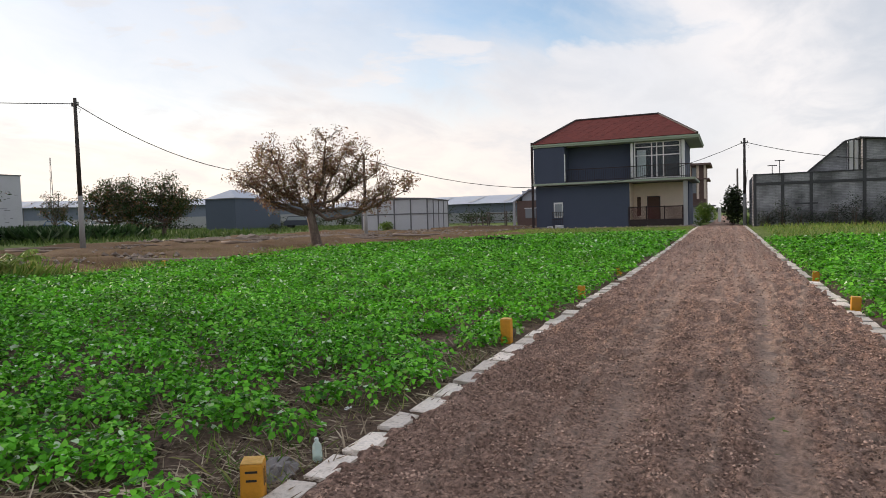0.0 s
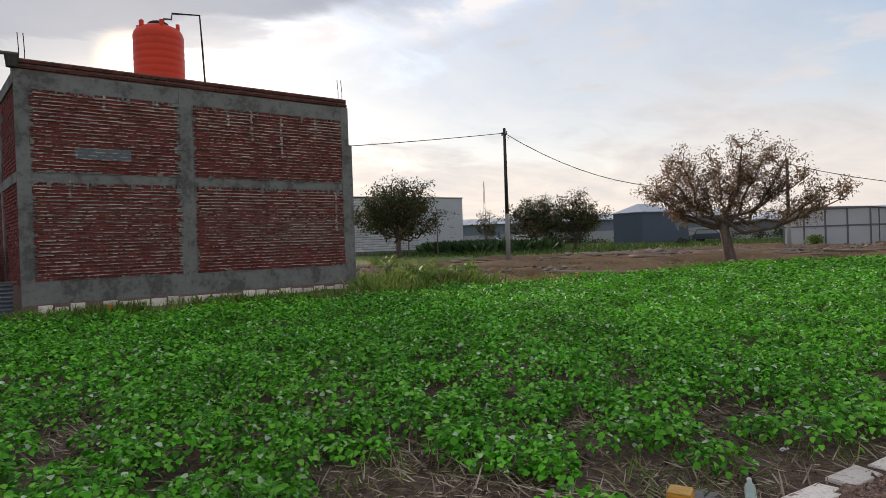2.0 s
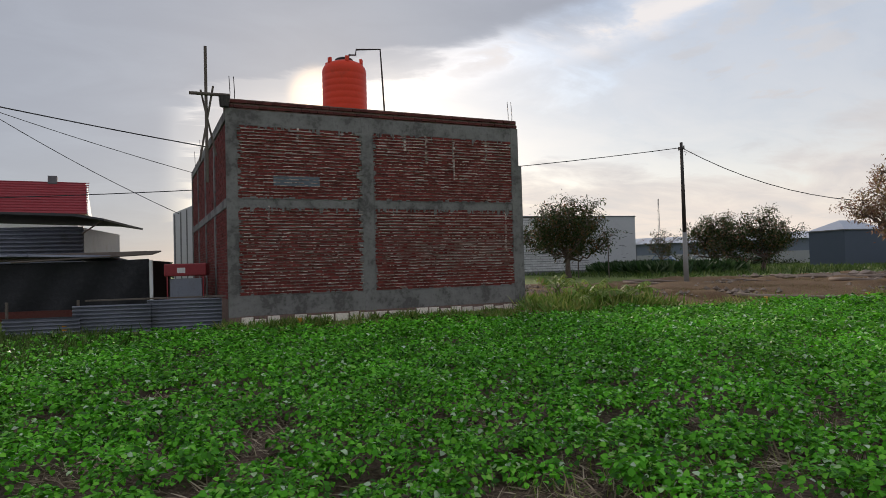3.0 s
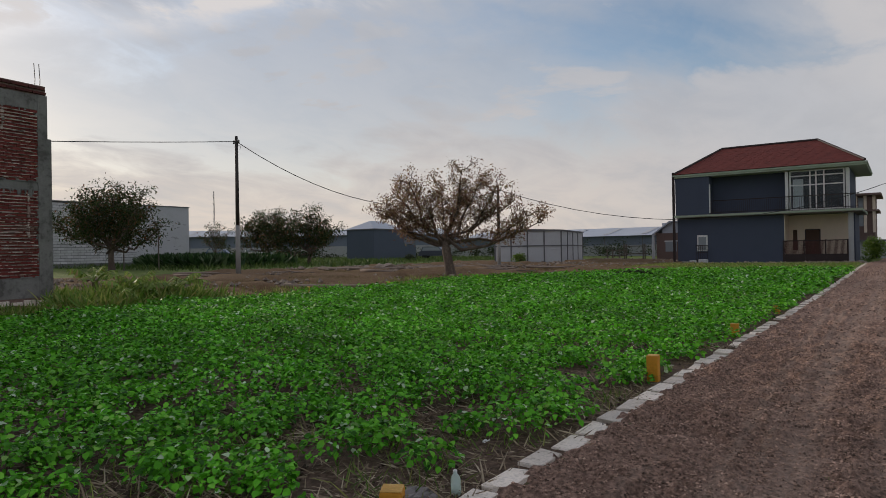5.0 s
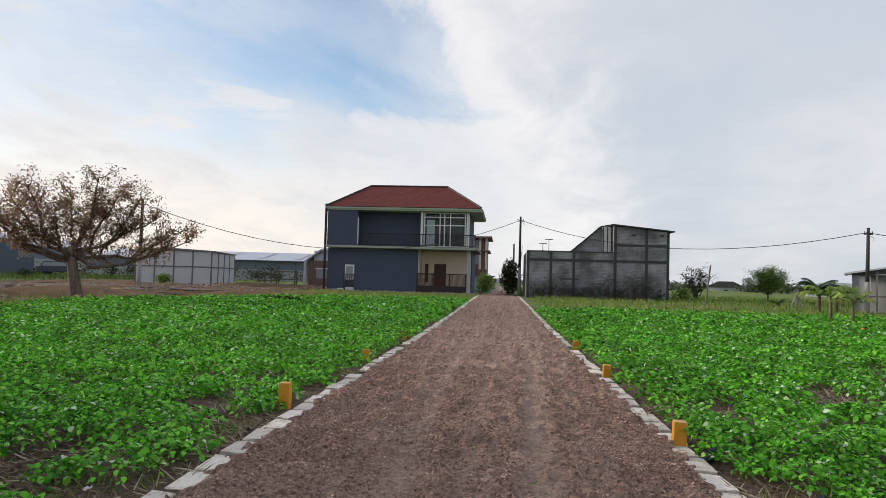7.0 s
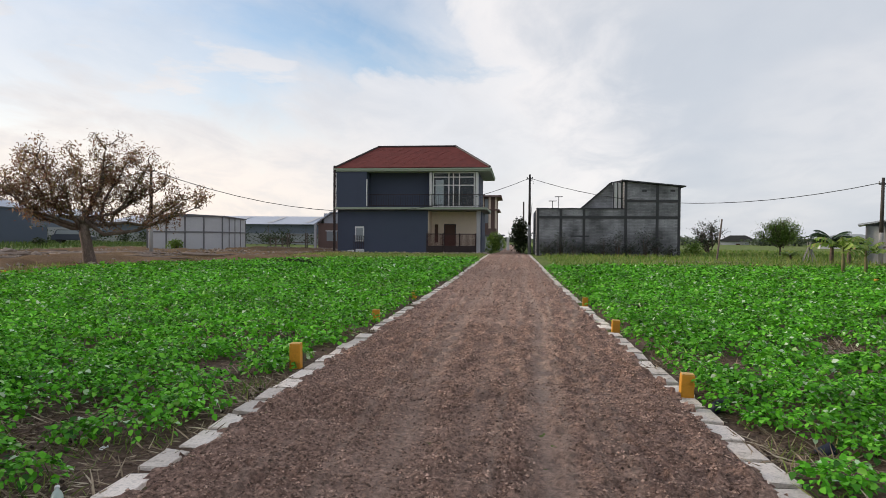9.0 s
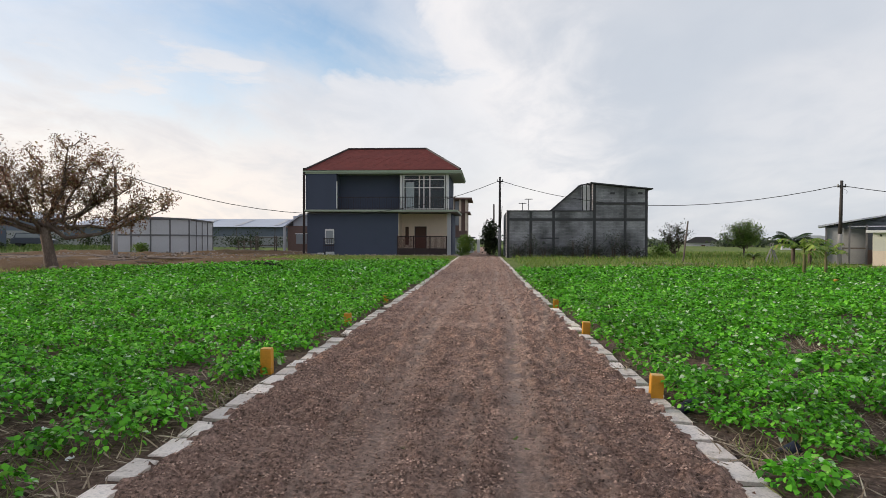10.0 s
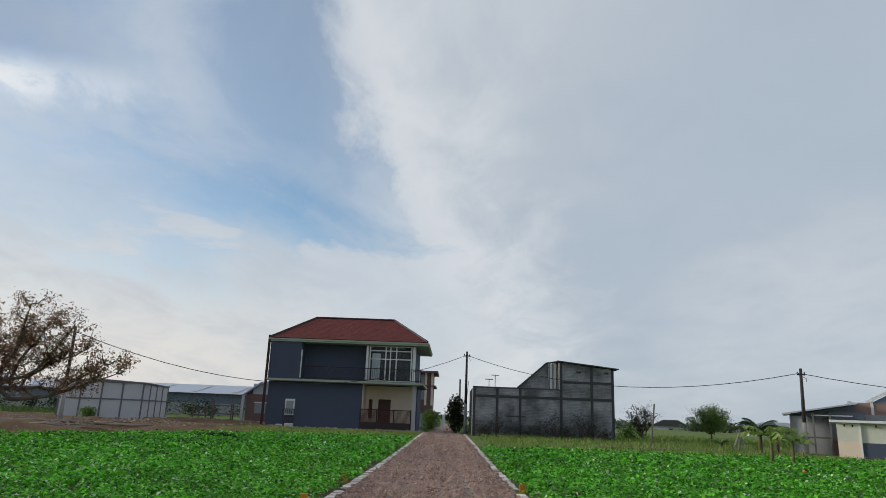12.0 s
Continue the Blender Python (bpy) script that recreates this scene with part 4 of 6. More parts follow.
def white_building():
    s = thing("white_building", "long whitewashed block building with a flat parapet", "building", (-64, 43.2, 0.5))
    part("wall", box(-9, -0.05, -17, 0, -0.3, 6.3), MORTARPALE, s)
    part("plaster_wall", box(-0.06, 0.0, -6.0, 0.02, 0.55, 6.33), PANEL, s, "pale plastered wall end")
    rs, spans = np.random.RandomState(5), []
    for r in range(22):
        y = -17 - (0.2 if r % 2 else 0)
        while y < -6.1:
            spans.append((-0.07, 0.0 + 0.02 * rs.rand(), y, min(y + 0.56, -6.02), 0.55 + r * 0.26, 0.55 + r * 0.26 + 0.22))
            y += 0.6
    many_boxes("blockwork", spans, BLOCKWHITE, s)
    part("plinth", box(-0.05, 0.12, -17, 0.05, -0.3, 0.54), GREYPOST, s)
    part("parapet_cap", box(-9.1, 0.08, -17, 0.08, 6.34, 6.44), GREYPOST, s)
    marks = []
    for _ in range(22):
        y, z, ln = -5.6 + 5.0 * rs.rand(), 1.6 + 3.4 * rs.rand(), 0.1 + 0.7 * rs.rand()
        marks.append((0.0, 0.012, y, y + ln, z, z + 0.05))
    many_boxes("wall_scuffs", marks, GREYPOST, s)


def warehouse(at, rz, length, depth, eave, ridge, label):
    s = thing("warehouse", label, "warehouse", at, rz, "far warehouses")
    part("wall", box(0, length, 0, depth, -1, eave), SHADOWGREY, s)
    part("lower_wall", box(0.02, length - 0.02, -0.05, -0.002, -1, eave * 0.5), GREYSHEET, s, "pale lower wall")
    bm = bmesh.new()
    v = [bm.verts.new(c) for c in ((-0.6, -0.8, eave - 0.1), (length + 0.6, -0.8, eave - 0.1), (length + 0.6, depth / 2, ridge), (-0.6, depth / 2, ridge), (length + 0.6, depth + 0.8, eave - 0.1), (-0.6, depth + 0.8, eave - 0.1))]
    for f in ((v[0], v[1], v[2], v[3]), (v[3], v[2], v[4], v[5]), (v[0], v[3], v[5]), (v[1], v[4], v[2]), (v[5], v[4], v[1], v[0])):
        bm.faces.new(f)
    roof = part("roof", bm, ROOFMETAL, s, "pale corrugated metal roof")
    n = int(length / 6)
    for k in range(n):
        u = (k + 0.5) * length / n
        part("gutter_joint", box(u, u + 0.12, -0.1, -0.055, 0, eave - 0.12), GREYPOST, s)
        m = Matrix.Translation((u, depth / 4 - 0.4, (eave + ridge) / 2)) @ Matrix.Rotation(math.atan2(ridge - eave + 0.1, depth / 2 + 0.8), 4, "X")
        part("skylight_strip", box(-0.35, 0.35, -depth / 5, depth / 5, 0.0, 0.03, m=m), PANEL, roof)
    return s


MORTARPALE = material("pale_mortar", (0.15, 0.15, 0.16), 0.9, None, 0.1, 2, 20)
panel_shed(), hip_house(), white_building()
warehouse((-66, 99, 0.6), 4, 42, 22, 3.1, 4.6, "long low warehouse with pale metal roof and bluish wall")
warehouse((-118, 62, 0.8), 47, 66, 26, 4.4, 5.9, "long distant warehouse with pale metal roof")


def gable_house():
    s = thing("small_house", "small brown house with a pale gabled roof", "house", (-20.5, 67, 0.3))
    part("wall", box(0, 6, 0, 7, -0.2, 2.75), BROWNWALL, s)
    part("roof", prism([(-0.3, 2.70), (1.4, 3.95), (6.4, 3.95), (6.4, 3.8), (1.45, 3.8), (-0.25, 2.6)], -0.4, 7.2), ROOFMETAL, s, "pale roof")
    part("gable", box(0.6, 6, 0.003, 0.1, 2.75, 3.78), ROOFMETAL, s)
    part("column", box(-0.35, -0.1, -0.4, -0.15, -0.2, 2.7), PANEL, s)
    part("window", box(0.9, 2.0, -0.04, 0.0, 0.9, 1.9), GLASSDARK, s)
    part("window_frame", box(0.8, 2.1, -0.05, -0.041, 1.9, 2.0), WHITE, s)
    part("door", box(2.5, 3.2, -0.04, 0.0, 0.0, 2.0), WOOD, s)


def raw_building():
    s = thing("raw_building", "unfinished brown-plastered two-storey building with open floors", "building", (-2.2, 74, 0.1))
    part("wall", box(-6, 0, 0.3, 7, 0, 6.1), BROWNWALL, s)
    for x in (-1.5, -0.75, -0.05):
        part("column", box(x - 0.12, x + 0.12, 0.05, 0.3, 2.6, 6.2), BEIGE, s)
    part("roof_slab", box(-6.3, 0.55, -0.4, 7.2, 6.1, 6.3), BROWNWALL, s)
    part("ledge", box(-6, 0.35, -0.1, 7, 4.6, 4.75), BROWNWALL, s)
    part("window", box(-1.3, -0.9, 0.26, 0.3, 4.9, 5.9), GLASSDARK, s)
    part("window", box(-1.3, -0.9, 0.26, 0.3, 3.2, 4.3), GLASSDARK, s)
    part("annexe", box(-6, 0.8, -2.5, 0.0, 0, 1.75), PANEL, s, "low pale annexe")
    part("annexe_roof", box(-6, 1.0, -2.8, 0.04, 1.75, 1.9), GREYPOST, s)
    part("white_gatepost", box(1.2, 1.5, -2.4, -2.1, -0.1, 1.6), WHITE, s)


def far_house(at, rz, width, depth, eave, ridge, wall_mat, roof_mat, label):
    s = thing("far_house", label, "house", at, rz, "far houses")
    part("wall", box(-width / 2, width / 2, 0, depth, -2.5, eave), wall_mat, s)
    part("roof", prism([(-width / 2 - 0.5, eave), (-width / 5, ridge), (width / 5, ridge), (width / 2 + 0.5, eave)], -0.5, depth + 0.5), roof_mat, s)
    part("door", box(-0.5, 0.5, -0.06, -0.005, -2.5, eave - 0.6), WOOD, s)
    part("window", box(width / 4 - 0.5, width / 4 + 0.5, -0.06, -0.005, eave - 1.4, eave - 0.5), GLASSDARK, s)


far_house((58, 181, 0.3), -15, 9, 7, 0.9, 2.5, PANEL, DARKCON, "distant pale house with a dark gabled roof")
far_house((66, 176, 0.3), -15, 6, 7, 0.6, 1.9, BROWNWALL, DARKCON, "small distant brown house with a dark roof")
far_house((52, 110, 0.3), -20, 8, 7, 1.5, 2.3, PANEL, ROOFMETAL, "distant house with a pale metal roof")
gable_house(), raw_building()


def timber_rack(at, rz, w, h, label):
    s = thing("timber_rack", label, "timber rack", at, rz, "timber racks")
    for x in (0, w):
        for y in (0, 1.0):
            part("post", box(x - 0.05, x + 0.05, y - 0.05, y + 0.05, -0.2, h), TIMBER, s)
    for y in (-0.06, 1.06):
        part("rail", box(-0.2, w + 0.2, y - 0.03, y + 0.03, h * 0.85, h * 0.85 + 0.08), TIMBER, s)
    for k in range(4):
        part("plank", box(-0.4, w + 0.3, 0.1 + k * 0.22, 0.28 + k * 0.22, h * 0.4 + 0.03 * (k % 2), h * 0.4 + 0.06 + 0.03 * (k % 2)), TIMBER, s)


timber_rack((-22.6, 63.5, 0.32), 8, 1.8, 1.7, "rough timber rack with stacked planks beside the house")
timber_rack((-25.0, 65.2, 0.33), -12, 1.4, 1.2, "low timber rack with planks in the rubble yard")


# ---- the yard beside the brick building ----
def ribbed(x0, x1, z0, z1, y, rib, bm=None, flat=False):
    """A corrugated sheet in x and z at y, its ribs running along x."""
    bm = bm or bmesh.new()
    n = max(4, int((z1 - z0) / rib * 6))
    rows2 = []
    for k in range(n + 1):
        z = z0 + (z1 - z0) * k / n
        d = 0.35 * rib * math.sin((z - z0) / rib * math.tau)
        rows2.append([bm.verts.new((x, y + d + e, z)) for x in (x0, x1) for e in (0, 0.004)])
    for a, b in zip(rows2, rows2[1:]):
        bm.faces.new((a[0], a[2], b[2], b[0])), bm.faces.new((a[1], b[1], b[3], a[3]))
        bm.faces.new((a[0], b[0], b[1], a[1])), bm.faces.new((a[2], a[3], b[3], b[2]))
    return bm


def zinc_fence():
    s = thing("zinc_fence", "low fence of horizontal corrugated zinc sheets", "fence", (-20.3, -0.42, 0.05), -94)
    s.matrix_basis = s.matrix_basis @ Matrix.Diagonal((1, -1, 1, 1))
    part("sheet", ribbed(0, 2.0, -0.12, 0.93, 0.0, 0.105), ZINC, s, shade=True)
    part("sheet", ribbed(1.9, 3.9, -0.22, 0.84, -0.03, 0.105), ZINC, s, shade=True)
    part("sheet", ribbed(3.7, 5.6, -0.25, 0.56, -0.06, 0.105), ZINC, s, shade=True)
    for x in (0.05, 1.95, 3.75, 5.5):
        part("post", box(x, x + 0.06, 0.05, 0.11, -0.2, 1.0), TIMBER, s)
    part("cap_plank", box(-0.1, 3.6, 0.04, 0.3, 0.95, 0.99), TIMBER, s)


def tarp_shack():
    s = thing("tarp_shack", "low shack walled with black tarpaulin under zinc sheets", "shack", (-24.0, -2.72, 0.08), -97)
    s.matrix_basis = s.matrix_basis @ Matrix.Diagonal((1, -1, 1, 1))
    bm = bmesh.new()
    rs = np.random.RandomState(7)
    cols = []
    for i in range(25):
        x = i * 0.32
        cols.append([bm.verts.new((x, 0.10 * math.sin(i * 1.3 + j * 0.7) + 0.05 * rs.rand(), 0.55 + (1.6 - 0.02 * x) * j / 6)) for j in range(7)])
    for a, b in zip(cols, cols[1:]):
        for j in range(6):
            bm.faces.new((a[j], b[j], b[j + 1], a[j + 1]))
    part("tarpaulin", bm, TARP, s, "sagging black tarpaulin", shade=True)
    part("back_wall", box(0, 8, 0.3, 3.2, 0, 2.1), TARP, s)
    part("brick_base", box(0, 8, -0.08, 0.2, -0.2, 0.56), REDBASE, s)
    for k in range(3):
        m = Matrix.Translation((2.6 + k * 2.4, 0.6, 2.25 + 0.05 * k)) @ Matrix.Rotation(radians(-2 + 1.5 * k), 4, "Y") @ Matrix.Rotation(radians(87), 4, "X")
        bm = ribbed(-1.5, 1.5, -1.0, 1.0, 0, 0.12)
        bmesh.ops.transform(bm, matrix=m, verts=bm.verts)
        part("roof_sheet", bm, ZINC, s, shade=True)
    for k in range(5):
        part("roof_pole", tube([(-0.2, -0.35 + k * 0.28, 2.30 + 0.03 * k), (4 + k * 0.5, -0.4 + k * 0.3, 2.12 + 0.06 * k)], 0.03, sides=6), TIMBER, s)
    part("white_post", box(-0.15, -0.05, -0.25, -0.15, 0.3, 2.1), WHITE, s)


def zinc_shed():
    s = thing("zinc_shed", "grey corrugated shed with an overhanging sheet roof", "shed", (-29.6, -5.55, 0.72), -97)
    s.matrix_basis = s.matrix_basis @ Matrix.Diagonal((1, -1, 1, 1))
    part("wall", ribbed(0.2, 9, -0.6, 3.0, 0, 0.16), ZINC, s, shade=True)
    part("side_wall", box(0.2, 9, 0.1, 5, -0.6, 2.95), ZINC, s)
    part("roof", prism([(-0.75, 3.18), (0.3, 3.36), (9, 3.75), (9, 3.83), (0.3, 3.46), (-0.75, 3.26)], -0.6, 5.4), DARKCON, s, "dark sheet roof")
    part("eave_bracket", tube([(-0.6, -0.3, 3.2), (0.2, -0.1, 2.7)], 0.03, sides=6), TIMBER, s)


def red_roof_house():
    s = thing("red_roof_house", "white house with a steep red metal roof", "house", (-44.3, -8.3, 0.4), -82)
    s.matrix_basis = s.matrix_basis @ Matrix.Diagonal((1, -1, 1, 1))
    part("wall", box(0.5, 12, 0.3, 7, -0.3, 5.2), WHITE, s)
    bm = bmesh.new()
    v = [bm.verts.new(c) for c in ((0, -0.3, 5.1), (12, -0.3, 5.1), (12, 3.6, 7.4), (0.2, 3.6, 7.4), (12, 7.4, 5.1), (0, 7.4, 5.1))]
    for f in ((v[0], v[1], v[2], v[3]), (v[3], v[2], v[4], v[5]), (v[5], v[4], v[1], v[0]), (v[1], v[4], v[2]), (v[0], v[3], v[5])):
        bm.faces.new(f)
    roof = part("roof", bm, REDMETAL, s, "red ribbed metal roof")
    for k in range(13):
        t = k / 12
        part("roof_rib", box(0, 12, -0.03, 0.03, 0, 0.05, m=Matrix.Translation((0, -0.3 + 3.9 * t, 5.1 + 2.3 * t))), REDMETAL, roof)
    gab = bmesh.new()
    near_ = [gab.verts.new(c) for c in ((-0.05, -0.1, 5.1), (-0.05, 7.2, 5.1), (0.13, 3.6, 7.3))]
    far_ = [gab.verts.new(c) for c in ((0.1, -0.1, 5.1), (0.1, 7.2, 5.1), (0.25, 3.6, 7.3))]
    gab.faces.new(near_), gab.faces.new(far_[::-1])
    for i in range(3):
        gab.faces.new((near_[i], far_[i], far_[(i + 1) % 3], near_[(i + 1) % 3]))
    part("gable_wall", gab, WHITE, s, "white gable end")
    part("chimney", box(1.8, 2.3, 3.3, 3.9, 7.3, 7.8), GREYPOST, s)


def red_cart():
    s = thing("food_cart", "grey vending cart with a red canopy and frame", "cart", (-23.15, -1.55, 0.35), -95)
    s.matrix_basis = s.matrix_basis @ Matrix.Diagonal((1, -1, 1, 1))
    part("cabinet", box(-0.5, 0.5, 0, 0.6, 0.45, 1.2, bevel=0.02), ZINC, s)
    part("canopy", box(-0.65, 0.65, -0.1, 0.75, 1.28, 1.68, bevel=0.04), REDMETAL, s, "red canopy box")
    for x in (-0.56, 0.54):
        part("canopy_post", box(x, x + 0.04, -0.05, 0.0, 0.2, 1.3), REDMETAL, s)
    part("base_frame", box(-0.55, 0.55, 0.02, 0.58, 0.1, 0.44), DARKMETAL, s)
    part("white_label", box(0.0, 0.25, -0.112, -0.102, 1.38, 1.55), WHITE, s)


def pale_block():
    s = thing("pale_building", "tall pale panelled building behind the brick one", "building", (-45.0, -2.3, 0.4), -90)
    s.matrix_basis = s.matrix_basis @ Matrix.Diagonal((1, -1, 1, 1))
    part("wall", prism([(0, -0.3), (1.25, -0.3), (1.25, 5.2), (0.0, 5.75)], 0, 9), PANEL, s)
    for k in range(4):
        part("post", box(0.05 + k * 0.36, 0.13 + k * 0.36, -0.05, 0.0, -0.2, 5.6 - k * 0.16), GREYPOST, s)


REDBASE = material("dark_red_wall_base", (0.10, 0.03, 0.025), 0.9, (0.06, 0.03, 0.025), 0.2, 1, 14)
zinc_fence(), tarp_shack(), zinc_shed(), red_roof_house(), red_cart(), pale_block()


# ---- the low houses east of the field ----
def lean_to():
    s = thing("lean_to_shed", "grey sheet lean-to with sloping roof and open timber bays", "shed", (21.3, 43.0, 0.22), -27)
    part("back_wall", box(0, 9, 0.8, 4, -0.2, 2.45), GREYSHEET, s)
    part("wall_panel", box(0, 1.0, 0.0, 0.06, -0.2, 2.25), GREYSHEET, s)
    part("wall_panel", box(2.2, 4.1, 0.3, 0.36, 0.9, 2.6), BLUESHEET, s, "dark blue-grey sheet")
    part("wall_panel", box(2.25, 3.5, 0.2, 0.26, -0.2, 0.9), BROWNWALL, s, "brown lower wall")
    part("roof", prism([(-0.4, 2.30), (3.7, 3.05), (3.7, 3.13), (-0.4, 2.40)], -0.4, 4.3), ROOFMETAL, s)
    part("gable_sheet", prism([(0, 2.2), (3.6, 2.2), (3.6, 2.98), (0.0, 2.32)], 0.5, 0.56), BLUESHEET, s)
    for x, z in ((0.0, 2.3), (1.25, 2.5), (2.15, 2.45)):
        part("post", box(x, x + 0.1, -0.12, -0.02, -0.2, z), GREYPOST, s)
    part("rail", box(0.0, 2.3, -0.1, -0.03, 0.95, 1.03), TIMBER, s)
    part("rail", box(1.2, 3.4, -0.1, -0.03, 2.3, 2.36), PANEL, s)
    part("floor_slab", box(-0.2, 9, -0.8, 4, -0.3, -0.02), CONCRETE, s)


def rear_house():
    s = thing("rear_house", "terracotta-walled house with pale trim", "house", (25.6, 41.9, 0.2), -27)
    part("wall", box(-1.0, 5, 0, 4, 0, 3.2), TERRA, s)
    part("trim", box(-1.05, -0.85, -0.06, 0.02, 0, 3.3), PANEL, s)
    part("trim", box(0.15, 0.3, -0.06, 0.02, 0, 3.5), WHITE, s)
    part("gable", prism([(0.2, 3.2), (5, 3.2), (5, 4.5), (2.6, 4.5)], 0.0, 0.2), SHADOWGREY, s)
    part("gable_board", prism([(0.1, 3.2), (2.6, 4.55), (5, 4.55), (5, 4.7), (2.5, 4.7), (-0.1, 3.3)], -0.15, 0.3), WHITE, s)


def kiosk():
    s = thing("kiosk", "small cream kiosk with dark blue base and flat white roof", "kiosk", (22.5, 40.0, 0.14), -29)
    part("wall", box(0, 1.15, 0, 1.6, 0.95, 2.0), CREAMWALL, s)
    part("lower_wall", box(0.0, 1.15, 0.002, 1.6, -0.2, 0.95), BEIGE, s, "beige lower wall")
    part("front_wall", box(1.15, 4.2, 0.1, 1.6, 0.9, 2.0), CREAMWALL, s)
    part("front_base", box(1.15, 4.2, 0.06, 1.6, -0.2, 0.9), SLATE, s, "dark blue lower wall")
    part("roof_slab", box(-0.35, 4.4, -0.3, 1.9, 2.0, 2.14, bevel=0.01), WHITE, s)
    for x in (0.35, 0.75, 1.9):
        part("vent", box(x, x + 0.08, -0.02, 0.0 if x < 1 else 0.12, 1.78, 1.9), BLACK, s)
    part("corner_post", box(1.1, 1.2, -0.03, 0.06, -0.2, 2.0), WHITE, s)


BLUESHEET = material("dark_blue_grey_sheet", (0.13, 0.145, 0.17), 0.6, None, 0.1, 1, 12, 0.1)
TERRA = material("terracotta_wall", (0.30, 0.20, 0.17), 0.85, None, 0.08, 1, 14, 0.1)
CREAMWALL = material("cream_wall_paint", (0.62, 0.62, 0.54), 0.8, None, 0.05, 1, 14, 0.1)
lean_to(), rear_house(), kiosk()


def parked_car(at, rz, paint, label):
    s = thing("car", label, "car", at, rz, "parked cars")
    body = prism([(-2.1, 0.35), (2.1, 0.35), (2.15, 0.75), (1.2, 0.92), (-2.05, 0.95), (-2.15, 0.6)], -0.82, 0.82)
    bmesh.ops.bevel(body, geom=list(body.edges), offset=0.06, segments=2, affect="EDGES")
    part("body", body, paint, s)
    cab = prism([(-1.9, 0.94), (1.15, 0.92), (0.5, 1.5), (-1.6, 1.52)], -0.72, 0.72)
    bmesh.ops.bevel(cab, geom=list(cab.edges), offset=0.05, segments=2, affect="EDGES")
    cabin = part("cabin", cab, paint, s)
    for y in (-0.735, 0.725):
        part("window", prism([(-1.7, 1.0), (0.9, 1.0), (0.42, 1.42), (-1.52, 1.44)], y, y + 0.01), GLASSDARK, cabin)
    for x in (-1.35, 1.35):
        for y in (-0.8, 0.62):
            w = part("wheel", lathe([(0.1, 0), (0.31, 0), (0.33, 0.03), (0.33, 0.15), (0.31, 0.18), (0.1, 0.18)], sides=18), BLACK, s)
            w.matrix_basis = Matrix.Translation((x, y + 0.18, 0.33)) @ Matrix.Rotation(radians(90), 4, "X")
            part("rim", lathe([(0.2, -0.01), (0.18, 0.005), (0.05, 0.005)], sides=12), ROOFMETAL, w)


CARBLUE = material("blue_car_paint", (0.05, 0.11, 0.24), 0.3, None, 0.04, 1, 10, 0.0, spec=0.6)
CARGREY = material("dark_car_paint", (0.05, 0.06, 0.09), 0.3, None, 0.04, 1, 10, 0.0, spec=0.6)
parked_car((-80.5, 59.5, 1.05), 35, CARBLUE, "blue car parked on the far grass")
parked_car((-49.5, 69.3, 0.75), 20, CARGREY, "dark blue car parked beyond the tree")
parked_car((-76.5, 63.0, 1.0), 35, WHITE, "white car parked on the far grass")

# ---- poles and cables ----
POLEWHITE = material("weathered_pole_concrete", (0.30, 0.295, 0.29), 0.9, (0.20, 0.195, 0.19), 0.15, 2, 25)
POLEDARK = material("dark_pole_steel", (0.045, 0.040, 0.038), 0.7, (0.07, 0.05, 0.045), 0.2, 2, 25)
CABLE = material("black_cable", (0.03, 0.03, 0.032), 0.6, var=0.1)


def power_pole(at, height, lean=(0, 0), rz=0, label="weathered concrete power pole with a dark steel upper half"):
    s = thing("power_pole", label, "power pole", at, rz, "power poles")
    k = 0.36
    top = Vector((lean[0], lean[1], height))
    part("lower_shaft", tube([(0, 0, -0.5), top * k], [0.15, 0.125], sides=12), POLEWHITE, s, shade=True)
    part("upper_shaft", tube([top * k, top], [0.115, 0.085], sides=12), POLEDARK, s, shade=True)
    part("crossarm", box(-0.25, 0.25, -0.03, 0.03, height - 0.42, height - 0.34, m=Matrix.Translation((lean[0], lean[1], 0))), POLEDARK, s)
    for x in (-0.22, 0.22):
        part("insulator", lathe([(0.03, 0), (0.05, 0.03), (0.03, 0.06), (0.05, 0.09), (0.02, 0.13)], sides=8), POLEWHITE, s).matrix_basis = Matrix.Translation((lean[0] + x, lean[1], height - 0.34))
    part("clamp", tube([(lean[0] + 0.1, lean[1], height - 0.5), (lean[0] + 0.35, lean[1] + 0.05, height - 0.62), (lean[0] + 0.3, lean[1], height - 0.8)], 0.012, sides=5), CABLE, s)
    return s


POLE_L, POLE_M, POLE_R, POLE_E = (-31.65, 24.49, 0.4), (-24.0, 41.3, 0.38), (1.15, 56.5, 0.28), (21.55, 41.8, 0.24)
power_pole(POLE_L, 8.05), power_pole(POLE_M, 5.9), power_pole(POLE_R, 6.75), power_pole(POLE_E, 5.1, (0.1, 0))


def cable(a, b, drop, r=0.022):
    tagged(mesh_ob("power_cable", tube(sag(a, b, drop), r, sides=5), CABLE), "black overhead power cable slung between poles", "cable", "power cables")


